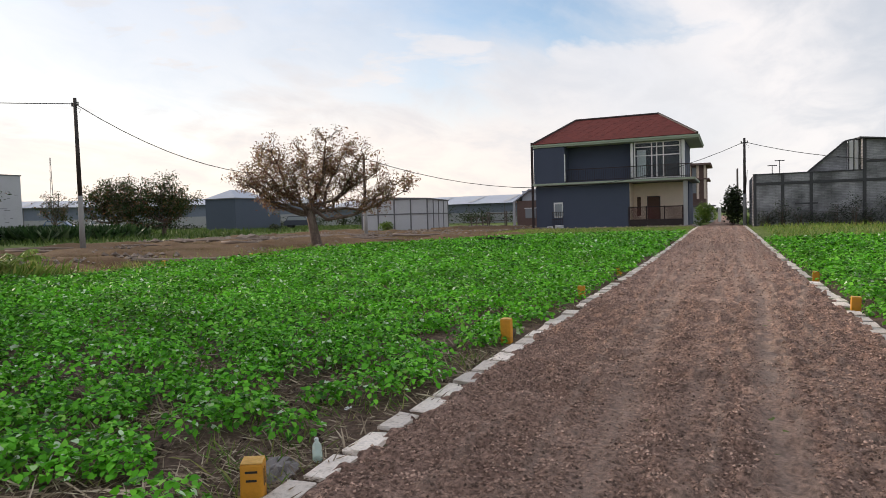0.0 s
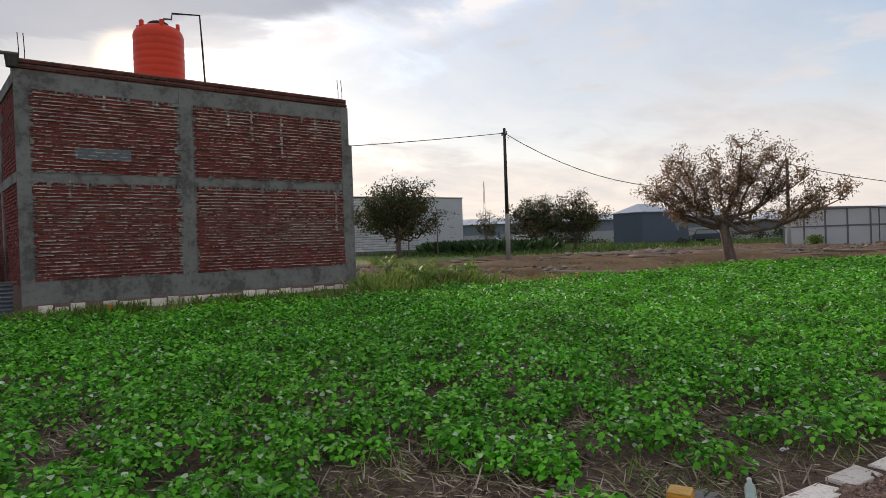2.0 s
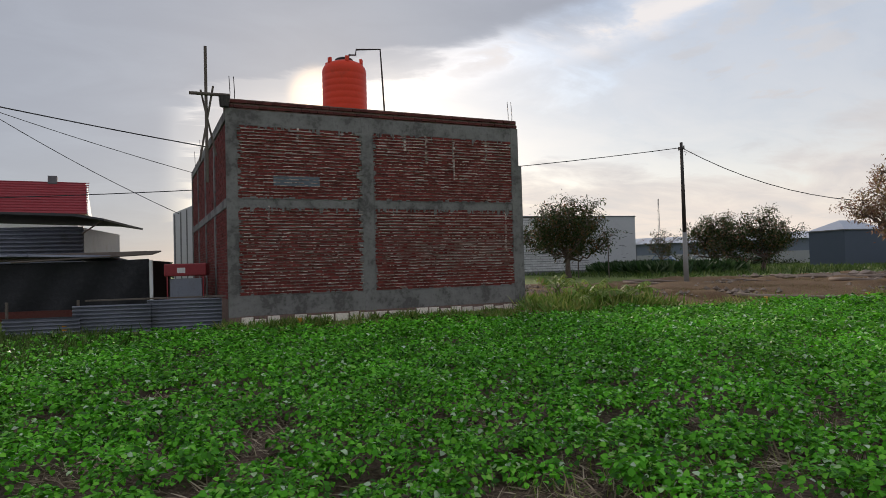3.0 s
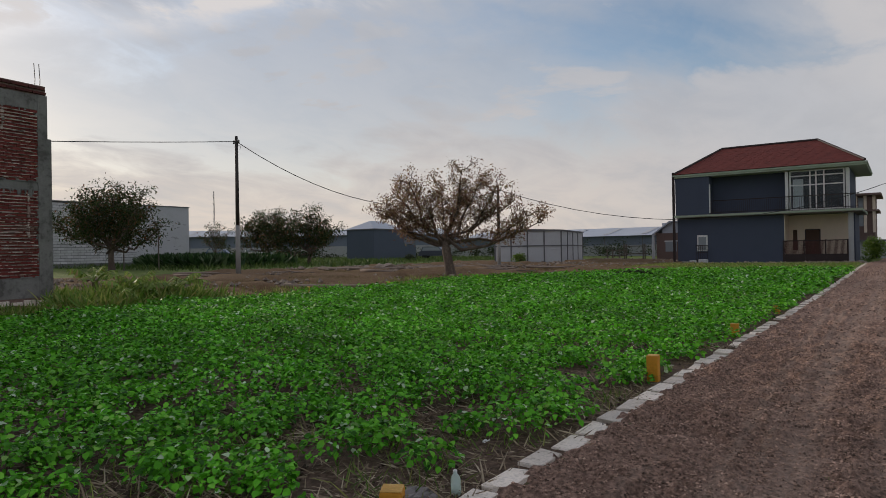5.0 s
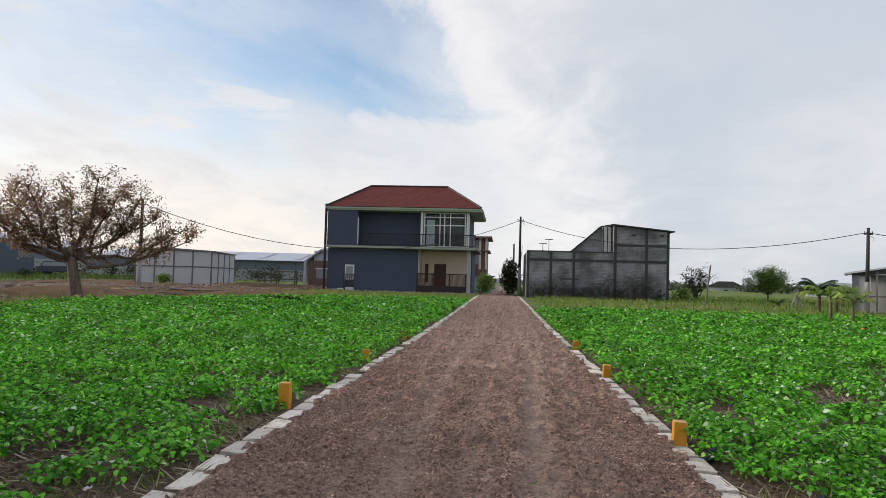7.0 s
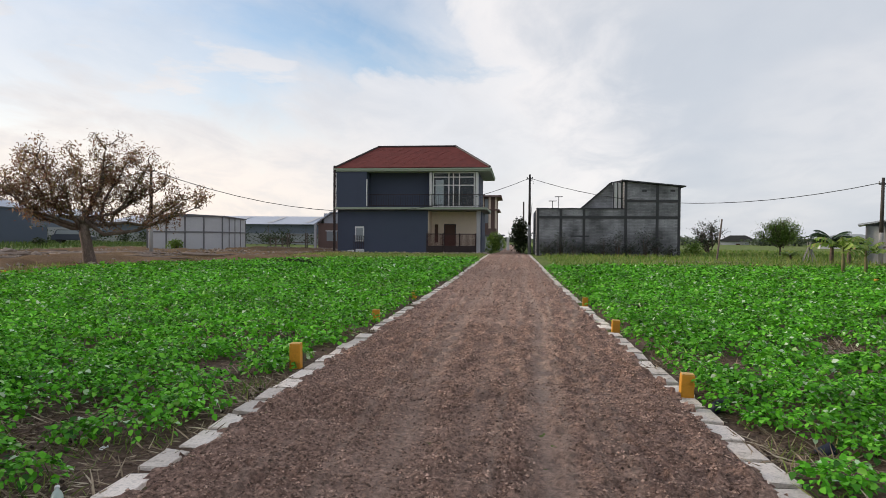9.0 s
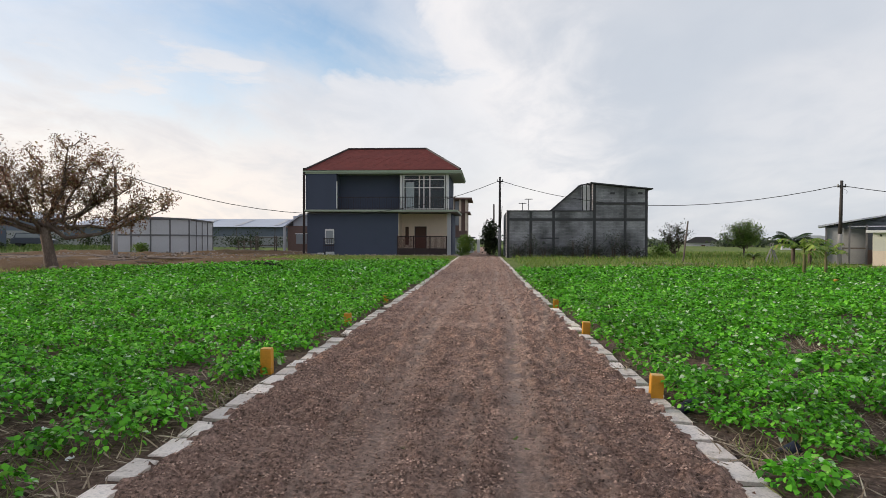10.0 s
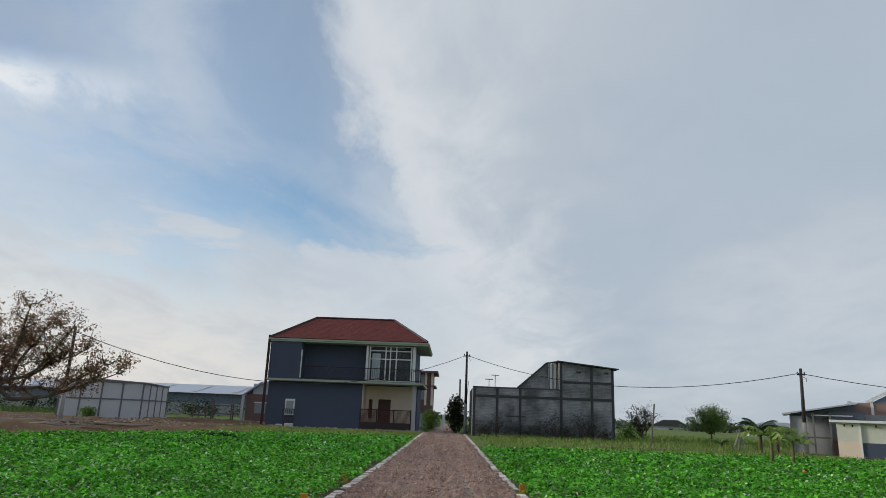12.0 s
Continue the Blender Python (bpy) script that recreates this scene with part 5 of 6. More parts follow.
top = lambda p, h: (p[0], p[1], p[2] + h - 0.3)
cable(top(POLE_L, 8.05), top(POLE_M, 5.9), 2.3)
cable(top(POLE_M, 5.9), top(POLE_R, 6.75), 2.8)
cable(top(POLE_R, 6.75), top(POLE_E, 5.1), 1.65)
cable(top(POLE_E, 5.1), (46, 36, 5.0), 1.2)
cable(top(POLE_L, 8.05), (-33.5, -12, 5.2), 0.5)
cable((-23.6, -13.0, 8.3), (-25.5, -0.9, 6.3), 0.1)
cable((-23.6, -13.0, 9.2), (-25.9, -1.4, 5.4), 0.2, 0.012)
cable((-23.6, -13.0, 11.2), (-26.0, -1.9, 3.9), 0.5, 0.012)


def wood_pole(at, top_at, r=0.06):
    s = mesh_ob("wooden_pole", tube([(at[0], at[1], at[2] - 0.3), at, top_at], [r, r, r * 0.8], sides=8), TIMBER, shade=True)
    tagged(s, "thin weathered wooden pole standing in the grass", "pole", "wooden poles")


wood_pole((12.2, 41.8, 0.2), (12.46, 41.7, 2.85)), wood_pole((0.72, 62.0, 0.28), (0.70, 62.0, 5.0), 0.09), wood_pole((1.15, 63.0, 0.28), (1.5, 63.0, 4.9), 0.03)
wood_pole((-49.0, 27.4, 0.58), (-48.9, 27.4, 4.0), 0.05), wood_pole((-47.4, 29.3, 0.56), (-47.4, 29.3, 3.6), 0.05)
mast = thing("radio_mast", "thin far-off lattice radio mast", "mast", (-88.9, 64.6, 0.9))
for k in range(3):
    part("leg", tube([(0.3 * math.cos(k * 2.1), 0.3 * math.sin(k * 2.1), -0.5), (0.05 * math.cos(k * 2.1), 0.05 * math.sin(k * 2.1), 10.8)], 0.03, sides=5), GREYPOST, mast)
for k in range(9):
    part("ring", tube([(0.3 - 0.025 * k, 0, k * 1.2), (-0.15, 0.25 - 0.02 * k, k * 1.2 + 0.3), (-0.15, -0.25 + 0.02 * k, k * 1.2 + 0.6)], 0.025, sides=4), GREYPOST, mast)
scaff = thing("bamboo_scaffold", "dark bamboo poles lashed to the roof corner", "scaffold", (-20.2, -0.6, 6.5))
part("upright", tube([(0.0, -0.15, -2.2), (0.0, -0.15, 1.75)], 0.045, sides=7), TIMBER, scaff)
part("crossbar", tube([(0.05, -0.6, 0.36), (0.05, 0.5, 0.34)], 0.05, sides=7), TIMBER, scaff)
part("brace", tube([(0.0, -0.35, -1.6), (0.0, 0.05, 0.6)], 0.03, sides=6), TIMBER, scaff)
part("brace", tube([(-0.1, 0.1, -1.4), (-0.1, -0.3, 0.5)], 0.03, sides=6), TIMBER, scaff)
part("bucket", lathe([(0.13, 0), (0.16, 0.3), (0.14, 0.3), (0.11, 0.03)], sides=12), POLEDARK, scaff).matrix_basis = Matrix.Translation((0.05, 0.35, 0.0))

# ---- trees ----
BARK = material("grey_brown_bark", (0.125, 0.092, 0.078), 0.95, (0.19, 0.15, 0.125), 0.25, 2.5, 30, 0.8, 0.02, stretch=(1, 1, 0.3))
RUSSET = leaf_material("sparse_russet_leaves", [(0.0, (0.17, 0.085, 0.060)), (0.35, (0.27, 0.145, 0.10)), (0.6, (0.23, 0.18, 0.075)), (0.85, (0.36, 0.23, 0.18)), (1.0, (0.25, 0.23, 0.085))], 0.45)
# the red end of the tones stands in for warm sun on the crowns
MANGO = leaf_material("dark_green_leaves", [(0.0, (0.022, 0.042, 0.014)), (0.5, (0.045, 0.080, 0.022)), (0.75, (0.085, 0.095, 0.035)), (1.0, (0.24, 0.095, 0.05))], 0.3)
LIGHTLEAF = leaf_material("light_green_leaves", [(0.0, (0.08, 0.15, 0.025)), (0.6, (0.16, 0.26, 0.05)), (1.0, (0.26, 0.34, 0.09))], 0.3)
DUSK = leaf_material("dull_shrub_leaves", [(0.0, (0.016, 0.026, 0.012)), (0.6, (0.035, 0.050, 0.022)), (1.0, (0.06, 0.085, 0.03))], 0.2)
VINE = leaf_material("dusty_vine_leaves", [(0.0, (0.040, 0.046, 0.042)), (0.6, (0.065, 0.075, 0.062)), (1.0, (0.10, 0.12, 0.085))], 0.2)
TALLCROP = leaf_material("tall_crop_leaves", [(0.0, (0.020, 0.048, 0.016)), (0.7, (0.045, 0.095, 0.03)), (1.0, (0.13, 0.17, 0.09))], 0.3)


def grow_tree(name, label, at, limbs, trunk, leaf_mat, per, size, spread, seed, twigs=4, gap=0.2, shape=SLIM4, right=(1, 0), lean=0.0, cluster=0.2):
    """A tree: a trunk of (height, radius), crooked limbs to (across, deep, up) from its foot, branches on them,
    twigs on those, and a tuft of single leaves at the end of each twig."""
    rs = np.random.RandomState(seed)
    s = thing(name, label, "tree", at, group="trees")
    ax, dp = Vector((right[0], right[1], 0)), Vector((-right[1], right[0], 0))
    wood = bmesh.new()
    h, r = trunk
    fork = ax * lean + Vector((0, 0, h))
    tube([(0.05, 0.02, -0.3), ax * 0.02 + Vector((0, 0, 0.12)), ax * (lean * 0.3) + Vector((0, 0, h * 0.4)), ax * (lean * 0.8) + Vector((0, 0, h * 0.75)), fork], [r * 1.45, r * 1.12, r * 0.92, r * 0.85, r * 0.8], wood, 12)

    def crooked(a, b, n, amp, droop=0.0):
        pts, off, ln = [a], Vector((0, 0, 0)), (b - a).length
        for i in range(1, n + 1):
            t = i / n
            off = off * 0.6 + Vector(rs.normal(0, amp * ln, 3))
            pts.append(a.lerp(b, t) + off * (1 - t) * 1.6 - Vector((0, 0, droop * ln * 4 * t * (1 - t))))
        return pts

    tips = []
    for lx, ly, lz in limbs:
        goal = ax * lx + dp * ly + Vector((0, 0, lz))
        start = fork - Vector((0, 0, rs.uniform(0, 0.18) * h))
        line = crooked(start, goal, 8, 0.045, 0.13 * rs.rand() + 0.03)
        r0 = r * rs.uniform(0.24, 0.36)
        tube(line, [r0 * (1 - i / 8) ** 0.8 + 0.022 for i in range(9)], wood, 7)
        reach = (goal - start).length
        for i in range(3, 9):
            for _ in range(2 if i > 4 else 1):
                # branches leave sideways and bend upwards to the light
                out = Vector(rs.normal(0, 1, 3))
                out.z = abs(out.z) * 0.7 + 0.05
                out = (out.normalized() + (goal - start).normalized() * 0.5).normalized()
                end_ = line[i] + out * spread * rs.uniform(0.55, 1.1)
                branch = crooked(line[i], end_, 4, 0.07, 0.05)
                tube(branch, [r0 * 0.34 * (1 - k / 4.4) + 0.010 for k in range(5)], wood, 5)
                for k in range(1, 5):
                    for _ in range(twigs if k > 1 else 1):
                        d = Vector(rs.normal(0, 1, 3))
                        d.z = d.z * 0.8 + 0.25
                        e = branch[k] + d.normalized() * spread * rs.uniform(0.2, 0.5)
                        mid = branch[k].lerp(e, 0.5) + Vector(rs.normal(0, 0.05 * spread, 3))
                        tube([branch[k], mid, e], [0.013, 0.010, 0.006], wood, 3)
                        if rs.rand() > gap:
                            tips.append((e, d))
    part("trunk", wood, BARK, s, "grey-brown forked trunk and limbs", shade=True)
    n = len(tips) * per
    pts = np.repeat(np.array([list(t[0]) for t in tips]), per, 0) + rs.normal(0, cluster, (n, 3)) * np.array([1, 1, 0.7])
    v = leaves(shape, pts, rs.uniform(0.6, 1.3, n) * size, rs.uniform(0, math.tau, n), rs.normal(-0.35, 0.5, n), rs.normal(0, 0.7, n))
    crown = new("crown", array_mesh("crown", v, None, leaf_mat))
    crown.parent = s
    return s


R0 = (0.83, 0.56)
grow_tree("half_bare_tree", "broad half-bare tree with sparse russet-green leaves", (-20.6, 30.0, gz(-20.6, 30.0)),
          [(-2.9, 0.6, 4.6), (-3.5, -0.5, 3.6), (-2.1, -0.9, 5.0), (-2.9, 0.4, 3.3), (-0.4, 0.7, 4.9), (0.7, -0.6, 5.6), (1.7, 0.5, 5.3), (2.4, -0.5, 4.5), (0.6, 1.4, 4.2), (3.4, 0.2, 4.0), (4.2, -0.3, 3.3), (4.9, 0.3, 2.9), (-1.0, -1.5, 4.0)],
          (2.0, 0.28), RUSSET, 15, 0.17, 1.0, 11, 3, 0.18, right=R0, lean=-0.25, cluster=0.16)
R1 = (0.42, 0.91)


def dome(n, rx, ry_, z0, z1, seed):
    """Limb ends spread over an uneven dome."""
    rs = np.random.RandomState(seed)
    out = []
    for i in range(n):
        a, k = i * 2.399, math.sqrt((i + 0.5) / n)
        k2 = k * rs.uniform(0.8, 1.12)
        out.append((rx * k2 * math.cos(a), ry_ * k2 * math.sin(a), z0 + (z1 - z0) * (1 - k ** 2.6) * rs.uniform(0.78, 1.05)))
    return out


grow_tree("mango_tree", "dense dark green mango tree with sunlit red in its leaf colours", (-49.3, 26.6, 0.58), dome(15, 4.0, 3.0, 2.6, 6.2, 1), (1.7, 0.24), MANGO, 18, 0.26, 1.25, 21, 2, 0.3, right=R1, cluster=0.26)
grow_tree("mango_tree", "dense dark green round-crowned tree on the grass", (-55.0, 46.3, 0.62), dome(12, 3.4, 2.6, 2.4, 5.3, 2), (1.4, 0.2), MANGO, 16, 0.26, 1.15, 22, 2, 0.35, right=R0, cluster=0.26)
grow_tree("mango_tree", "dark green tree with a leaning trunk and wide crown", (-49.3, 46.8, 0.58), dome(13, 4.1, 2.8, 2.2, 4.9, 3), (1.3, 0.2), MANGO, 16, 0.26, 1.1, 23, 2, 0.35, right=R0, lean=0.35, cluster=0.26)
grow_tree("young_tree", "small thin-leaved tree far off beside a warehouse", (-68.7, 50.0, 0.7), dome(6, 1.6, 1.4, 2.4, 4.6, 4), (1.6, 0.12), MANGO, 5, 0.24, 0.8, 24, 2, 0.4, right=R0)
grow_tree("young_tree", "small sparse tree in the dry grass", (16.7, 59.7, 0.25), dome(8, 1.5, 1.2, 1.5, 2.6, 5), (0.35, 0.09), DUSK, 8, 0.17, 0.6, 25, 1, 0.35)
grow_tree("young_tree", "rounded light green tree in the dry grass", (21.3, 56.1, 0.26), dome(11, 1.45, 1.0, 1.5, 2.7, 6), (0.9, 0.08), LIGHTLEAF, 13, 0.15, 0.6, 26, 2, 0.15)


def shrub(name, label, x, y, rx, ry_, h, mat_, count, size, seed, group="shrubs"):
    rs = np.random.RandomState(seed)
    s = thing(name, label, "shrub", (x, y, gz(x, y)), group=group)
    stem = bmesh.new()
    ends = []
    for i in range(9):
        a = rs.uniform(0, math.tau)
        e = Vector((rx * 0.8 * math.cos(a) * rs.rand(), ry_ * 0.8 * math.sin(a) * rs.rand(), h * rs.uniform(0.45, 0.9)))
        tube([(0.1 * math.cos(a), 0.1 * math.sin(a), -0.1), e * 0.5 + Vector((0, 0, 0.1)), e], [0.025, 0.018, 0.008], stem, 4)
        ends += [e, e * 0.7]
    part("stem", stem, BARK, s)
    u = rs.normal(0, 1, (count, 3))
    u /= np.linalg.norm(u, axis=1)[:, None]
    rad = rs.rand(count) ** 0.45
    lump = 0.75 + 0.5 * value_noise(u[:, 0] * 3 + seed, u[:, 1] * 3 + u[:, 2] * 3, 1.0, seed)
    p = u * (rad * lump)[:, None] * np.array([rx, ry_, h * 0.5]) + np.array([0, 0, h * 0.5])
    p[:, 2] = np.abs(p[:, 2])
    v = leaves(LEAF4, p, rs.uniform(0.7, 1.3, count) * size, rs.uniform(0, math.tau, count), rs.normal(-0.2, 0.5, count), rs.normal(0, 0.6, count))
    c = new("foliage", array_mesh("foliage", v, None, mat_))
    c.parent = s


for i, (x, h, rx) in enumerate([(2.4, 1.1, 0.8), (3.4, 1.9, 0.8), (4.5, 1.3, 0.9), (5.6, 1.0, 0.8), (6.6, 1.6, 0.8), (7.6, 2.3, 0.7), (8.5, 1.2, 0.7), (9.6, 2.2, 0.9), (10.4, 1.5, 0.8), (11.4, 0.9, 0.8)]):
    shrub("wall_shrub", "dusky green shrub grown against the block wall", x, 50.7, rx, 0.45, h, VINE, 420, 0.11, 40 + i, "wall shrubs")
shrub("roadside_shrub", "tall dark green shrub beside the road", 0.35, 57.5, 0.85, 0.9, 3.2, DUSK, 3000, 0.16, 60)
shrub("roadside_shrub", "light green shrub beside the house", -2.0, 66.5, 0.9, 0.9, 2.0, LIGHTLEAF, 1600, 0.16, 61)
shrub("roadside_shrub", "low light green shrub beside the panel shed", -29.2, 54.0, 0.8, 0.5, 1.0, LIGHTLEAF, 700, 0.14, 62)
shrub("roadside_shrub", "small round bush on the far grass", -45.0, 58.0, 0.7, 0.7, 0.9, DUSK, 500, 0.16, 63)
shrub("roadside_shrub", "green bush at the corner of the block building", 14.2, 55.0, 0.8, 0.7, 1.2, LIGHTLEAF, 700, 0.14, 64)

PALMLEAF = leaf_material("palm_leaves", [(0.0, (0.018, 0.040, 0.016)), (0.7, (0.04, 0.075, 0.025)), (1.0, (0.07, 0.11, 0.04))], 0.2)
shrub("weed_heap", "low heap of dark pulled weeds at the edge of the field", -11.6, 33.2, 1.3, 0.5, 0.36, DUSK, 600, 0.12, 66)
BANANALEAF = leaf_material("banana_leaves", [(0.0, (0.15, 0.26, 0.05)), (0.6, (0.26, 0.38, 0.07)), (0.9, (0.38, 0.42, 0.13)), (1.0, (0.30, 0.20, 0.10))], 0.35)


def palm(at, height, reach, n, seed, name, label, mat_, wide=False):
    rs = np.random.RandomState(seed)
    s = thing(name, label, "palm" if not wide else "banana plant", at, group=name + "s")
    part("stem", tube([(0, 0, -0.2), (0.03, 0.02, height * 0.3), (0, 0, height * (0.66 if wide else 0.42))], [0.12, 0.1, 0.08] if not wide else [0.085, 0.065, 0.04], sides=9), BARK if not wide else STEM, s, shade=True)
    for i in range(n):
        a, lift = i * 2.4 + rs.rand(), rs.uniform(0.45, 1.35) if wide else rs.uniform(0.45, 1.4)
        root = height * (rs.uniform(0.5, 0.64) if wide else rs.uniform(0.28, 0.42))
        d = Vector((math.cos(a), math.sin(a), 0))
        rib = []
        for k in range(9):
            t = k / 8
            rib.append(Vector((0, 0, root)) + d * reach * t * math.cos(lift * (0.85 if wide else 0.6)) + Vector((0, 0, reach * (math.sin(lift) * t - 0.55 * t * t))))
        frond = bmesh.new()
        tube(rib, [0.018 * (1 - 0.08 * k) for k in range(9)], frond, 4)
        side = d.cross(Vector((0, 0, 1)))
        if wide:
            for sgn in (1, -1):
                for k in range(2, 8):
                    for j in range(2):
                        p, q = rib[k].lerp(rib[k + 1], j / 2), rib[k].lerp(rib[k + 1], (j + 0.92) / 2)
                        w = reach * 0.17 * math.sin((k + j / 2 - 1.2) / 7.2 * math.pi) * rs.uniform(0.75, 1.1)
                        drop = Vector((0, 0, -w * rs.uniform(0.2, 1.1)))
                        frond.faces.new([frond.verts.new(c) for c in (p, p + side * sgn * w + drop + d * 0.05, q + side * sgn * w * rs.uniform(0.8, 1) + drop + d * 0.04, q)])
        else:
            for k in range(2, 9):
                for j in range(3):
                    p = rib[k - 1].lerp(rib[k], j / 3)
                    for sgn in (1, -1):
                        ln = reach * 0.36 * math.sin((k - 1 + j / 3) / 8.2 * math.pi)
                        e = p + side * sgn * ln + d * ln * 0.5 + Vector((0, 0, -0.4 * ln))
                        w = d * 0.035
                        frond.faces.new([frond.verts.new(c) for c in (p - w, p + w, e)])
        part("frond", frond, mat_, s)


STEM = material("green_brown_stem", (0.14, 0.13, 0.06), 0.8, (0.09, 0.07, 0.04), 0.2, 3, 20)
palm((18.9, 42.0, 0.2), 3.6, 1.35, 26, 3, "low_palm", "dark green low palm with drooping fronds", PALMLEAF)
palm((19.7, 41.6, 0.2), 2.8, 1.15, 22, 4, "low_palm", "dark green low palm with drooping fronds", PALMLEAF)
palm((17.9, 45.5, 0.22), 0.9, 0.8, 10, 6, "low_palm", "small light green palm in the grass", LIGHTLEAF)
palm((13.7, 29.4, gz(13.7, 29.4)), 2.0, 1.6, 9, 5, "banana_plant", "young banana plant with torn yellow-green leaves", BANANALEAF, True)
palm((14.5, 29.2, gz(14.5, 29.2)), 1.7, 1.45, 7, 8, "banana_plant", "young banana plant with torn yellow-green leaves", BANANALEAF, True)
for k, (x, y) in enumerate(((-20.6, 11.6), (-21.6, 12.6), (-19.9, 12.9), (-22.4, 11.4))):
    palm((x, y, gz(x, y)), 0.5 + 0.1 * k, 1.3, 9, 30 + k, "banana_plant", "low broad-leaved yellow-green plant in tall grass", BANANALEAF, True)
stick = thing("stick_pile", "pale sticks leaned together in the grass", "stick pile", (18.3, 43.6, 0.2))
for k in range(9):
    a = k * 0.7
    part("stick", tube([(0.5 * math.cos(a), 0.3 * math.sin(a), -0.05), (0.12 * math.cos(a + 2), 0.1 * math.sin(a + 2), 1.1 + 0.1 * (k % 3))], 0.025, sides=5), POLEWHITE, stick)

# ---- crops, grass and far woods ----
# the two palest tones stand in for glossy leaves that mirror the sky
CROP = leaf_material("bean_leaves", [(0.0, (0.020, 0.085, 0.007)), (0.3, (0.076, 0.315, 0.013)), (0.65, (0.140, 0.49, 0.026)), (0.90, (0.22, 0.60, 0.048)), (0.950, (0.30, 0.54, 0.11)), (0.972, (0.50, 0.66, 0.40)), (1.0, (0.60, 0.72, 0.55))], 0.24, 0.52)


def bareness(x, y):
    """How thin the crop stands: small gaps with straw, more of them by the near end of the road."""
    n1, n2 = value_noise(x, y, 1.3, 31), value_noise(x, y, 0.45, 32)
    gap = smooth(0.36, 0.22, n1 * 0.5 + n2 * 0.5)
    strip = smooth(1.5, 0.1, np.minimum(np.abs(x - kerb_x(-1, y)), np.abs(x - kerb_x(1, y)))) * smooth(7.0, 3.5, y)
    near_ = smooth(7.0, 3.0, np.hypot(x + 3.4, y - 1.0)) + smooth(4.0, 1.5, np.hypot(x - 3.3, y - 5.2))
    return np.clip(gap * 0.9 + strip * 0.85 * (value_noise(x, y, 0.7, 33) > 0.38) + 0.7 * near_ * (value_noise(x, y, 0.6, 34) > 0.60), 0, 1)


def plant_field(name, label, x0, x1, y0, y1, seed):
    """Bean plants as separate low domes of leaves, with shade and soil between them."""
    rs = np.random.RandomState(seed)
    step = 0.36
    cx, cy = np.meshgrid(np.arange(x0, x1, step), np.arange(y0, y1, step), indexing="ij")
    cx, cy = (cx + rs.uniform(-0.17, 0.17, cx.shape)).ravel(), (cy + rs.uniform(-0.17, 0.17, cy.shape)).ravel()
    ok = (in_field(cx, cy) > 0.6) & (rs.rand(cx.size) > bareness(cx, cy))
    ok &= (np.abs(cx - kerb_x(-1, cy)) > 0.2) & (np.abs(cx - kerb_x(1, cy)) > 0.2)
    ok &= np.hypot(cx + 2.55, cy - 3.05) > 0.36
    cx, cy = cx[ok], cy[ok]
    d = np.hypot(cx + 0.5, cy - 1.0)
    # the corners of the fields far from the road stand in larger leaves
    d = np.where((cx > 3.2 + 0.85 * cy) | (cy < -2.0 - 0.45 * np.abs(cx)), np.maximum(d, np.where(np.abs(cx) < 8, 14.0, 24.0)), d)
    six, four = [], []
    for lo, hi, per, size, shape in ((0, 7.5, 165, 0.051, LEAF6), (7.5, 14, 84, 0.072, LEAF4), (14, 24, 46, 0.095, LEAF4), (24, 90, 22, 0.135, LEAF4)):
        sel = (d >= lo) & (d < hi)
        n = int(sel.sum())
        if not n:
            continue
        vigour = 0.35 + 0.65 * smooth(0.2, 0.75, 0.5 * value_noise(cx[sel], cy[sel], 1.6, 35) + 0.5 * rs.rand(n))
        tall = np.repeat(0.05 + 0.27 * vigour, per)
        wide_ = np.repeat((0.15 + 0.13 * vigour) * rs.uniform(0.85, 1.2, n), per)
        m = n * per
        a, rr = rs.uniform(0, math.tau, m), rs.rand(m) ** 0.6
        q = np.stack([np.repeat(cx[sel], per) + wide_ * rr * np.cos(a), np.repeat(cy[sel], per) + wide_ * rr * np.sin(a), 0 * a], 1)
        skin = rs.rand(m) ** 0.35
        q[:, 2] = ground_z(q[:, 0], q[:, 1]) + tall * np.sqrt(np.clip(1 - 0.85 * rr ** 2, 0, 1)) * (0.15 + 0.85 * skin) + 0.015
        inside = (q[:, 0] < kerb_x(-1, q[:, 1]) - 0.13 + 0.1 * rs.rand(m)) | (q[:, 0] > kerb_x(1, q[:, 1]) + 0.13 - 0.1 * rs.rand(m))
        q, a, rr = q[inside], a[inside], rr[inside]
        m = len(q)
        # leaves tip outwards at the rim of a plant and lie flat on its top
        v = leaves(shape, q, size * rs.uniform(0.5, 1.3, m), a - math.pi / 2 + rs.normal(0, 0.6, m), 0.12 - 0.55 * rr + rs.normal(0, 0.42, m), rs.normal(0, 0.45, m))
        (four if shape is LEAF4 else six).append(v)
    for group_ in (six, four):
        if group_:
            ob = new(name, array_mesh(name, np.concatenate(group_), None, CROP))
            tagged(ob, label, "crop", kind="stuff")


plant_field("crop_field", "dense low green bean crop with broad leaves", -19.6, -2.3, -9, 48, 71)
plant_field("crop_field", "dense low green bean crop with broad leaves", 1.2, 33, -4, 39, 72)

GRASSGREEN = leaf_material("green_grass", [(0.0, (0.035, 0.075, 0.014)), (0.6, (0.075, 0.13, 0.028)), (1.0, (0.15, 0.19, 0.06))], 0.3)
GRASSDRY = leaf_material("dry_grass", [(0.0, (0.12, 0.20, 0.035)), (0.5, (0.23, 0.30, 0.07)), (1.0, (0.38, 0.34, 0.14))], 0.3)

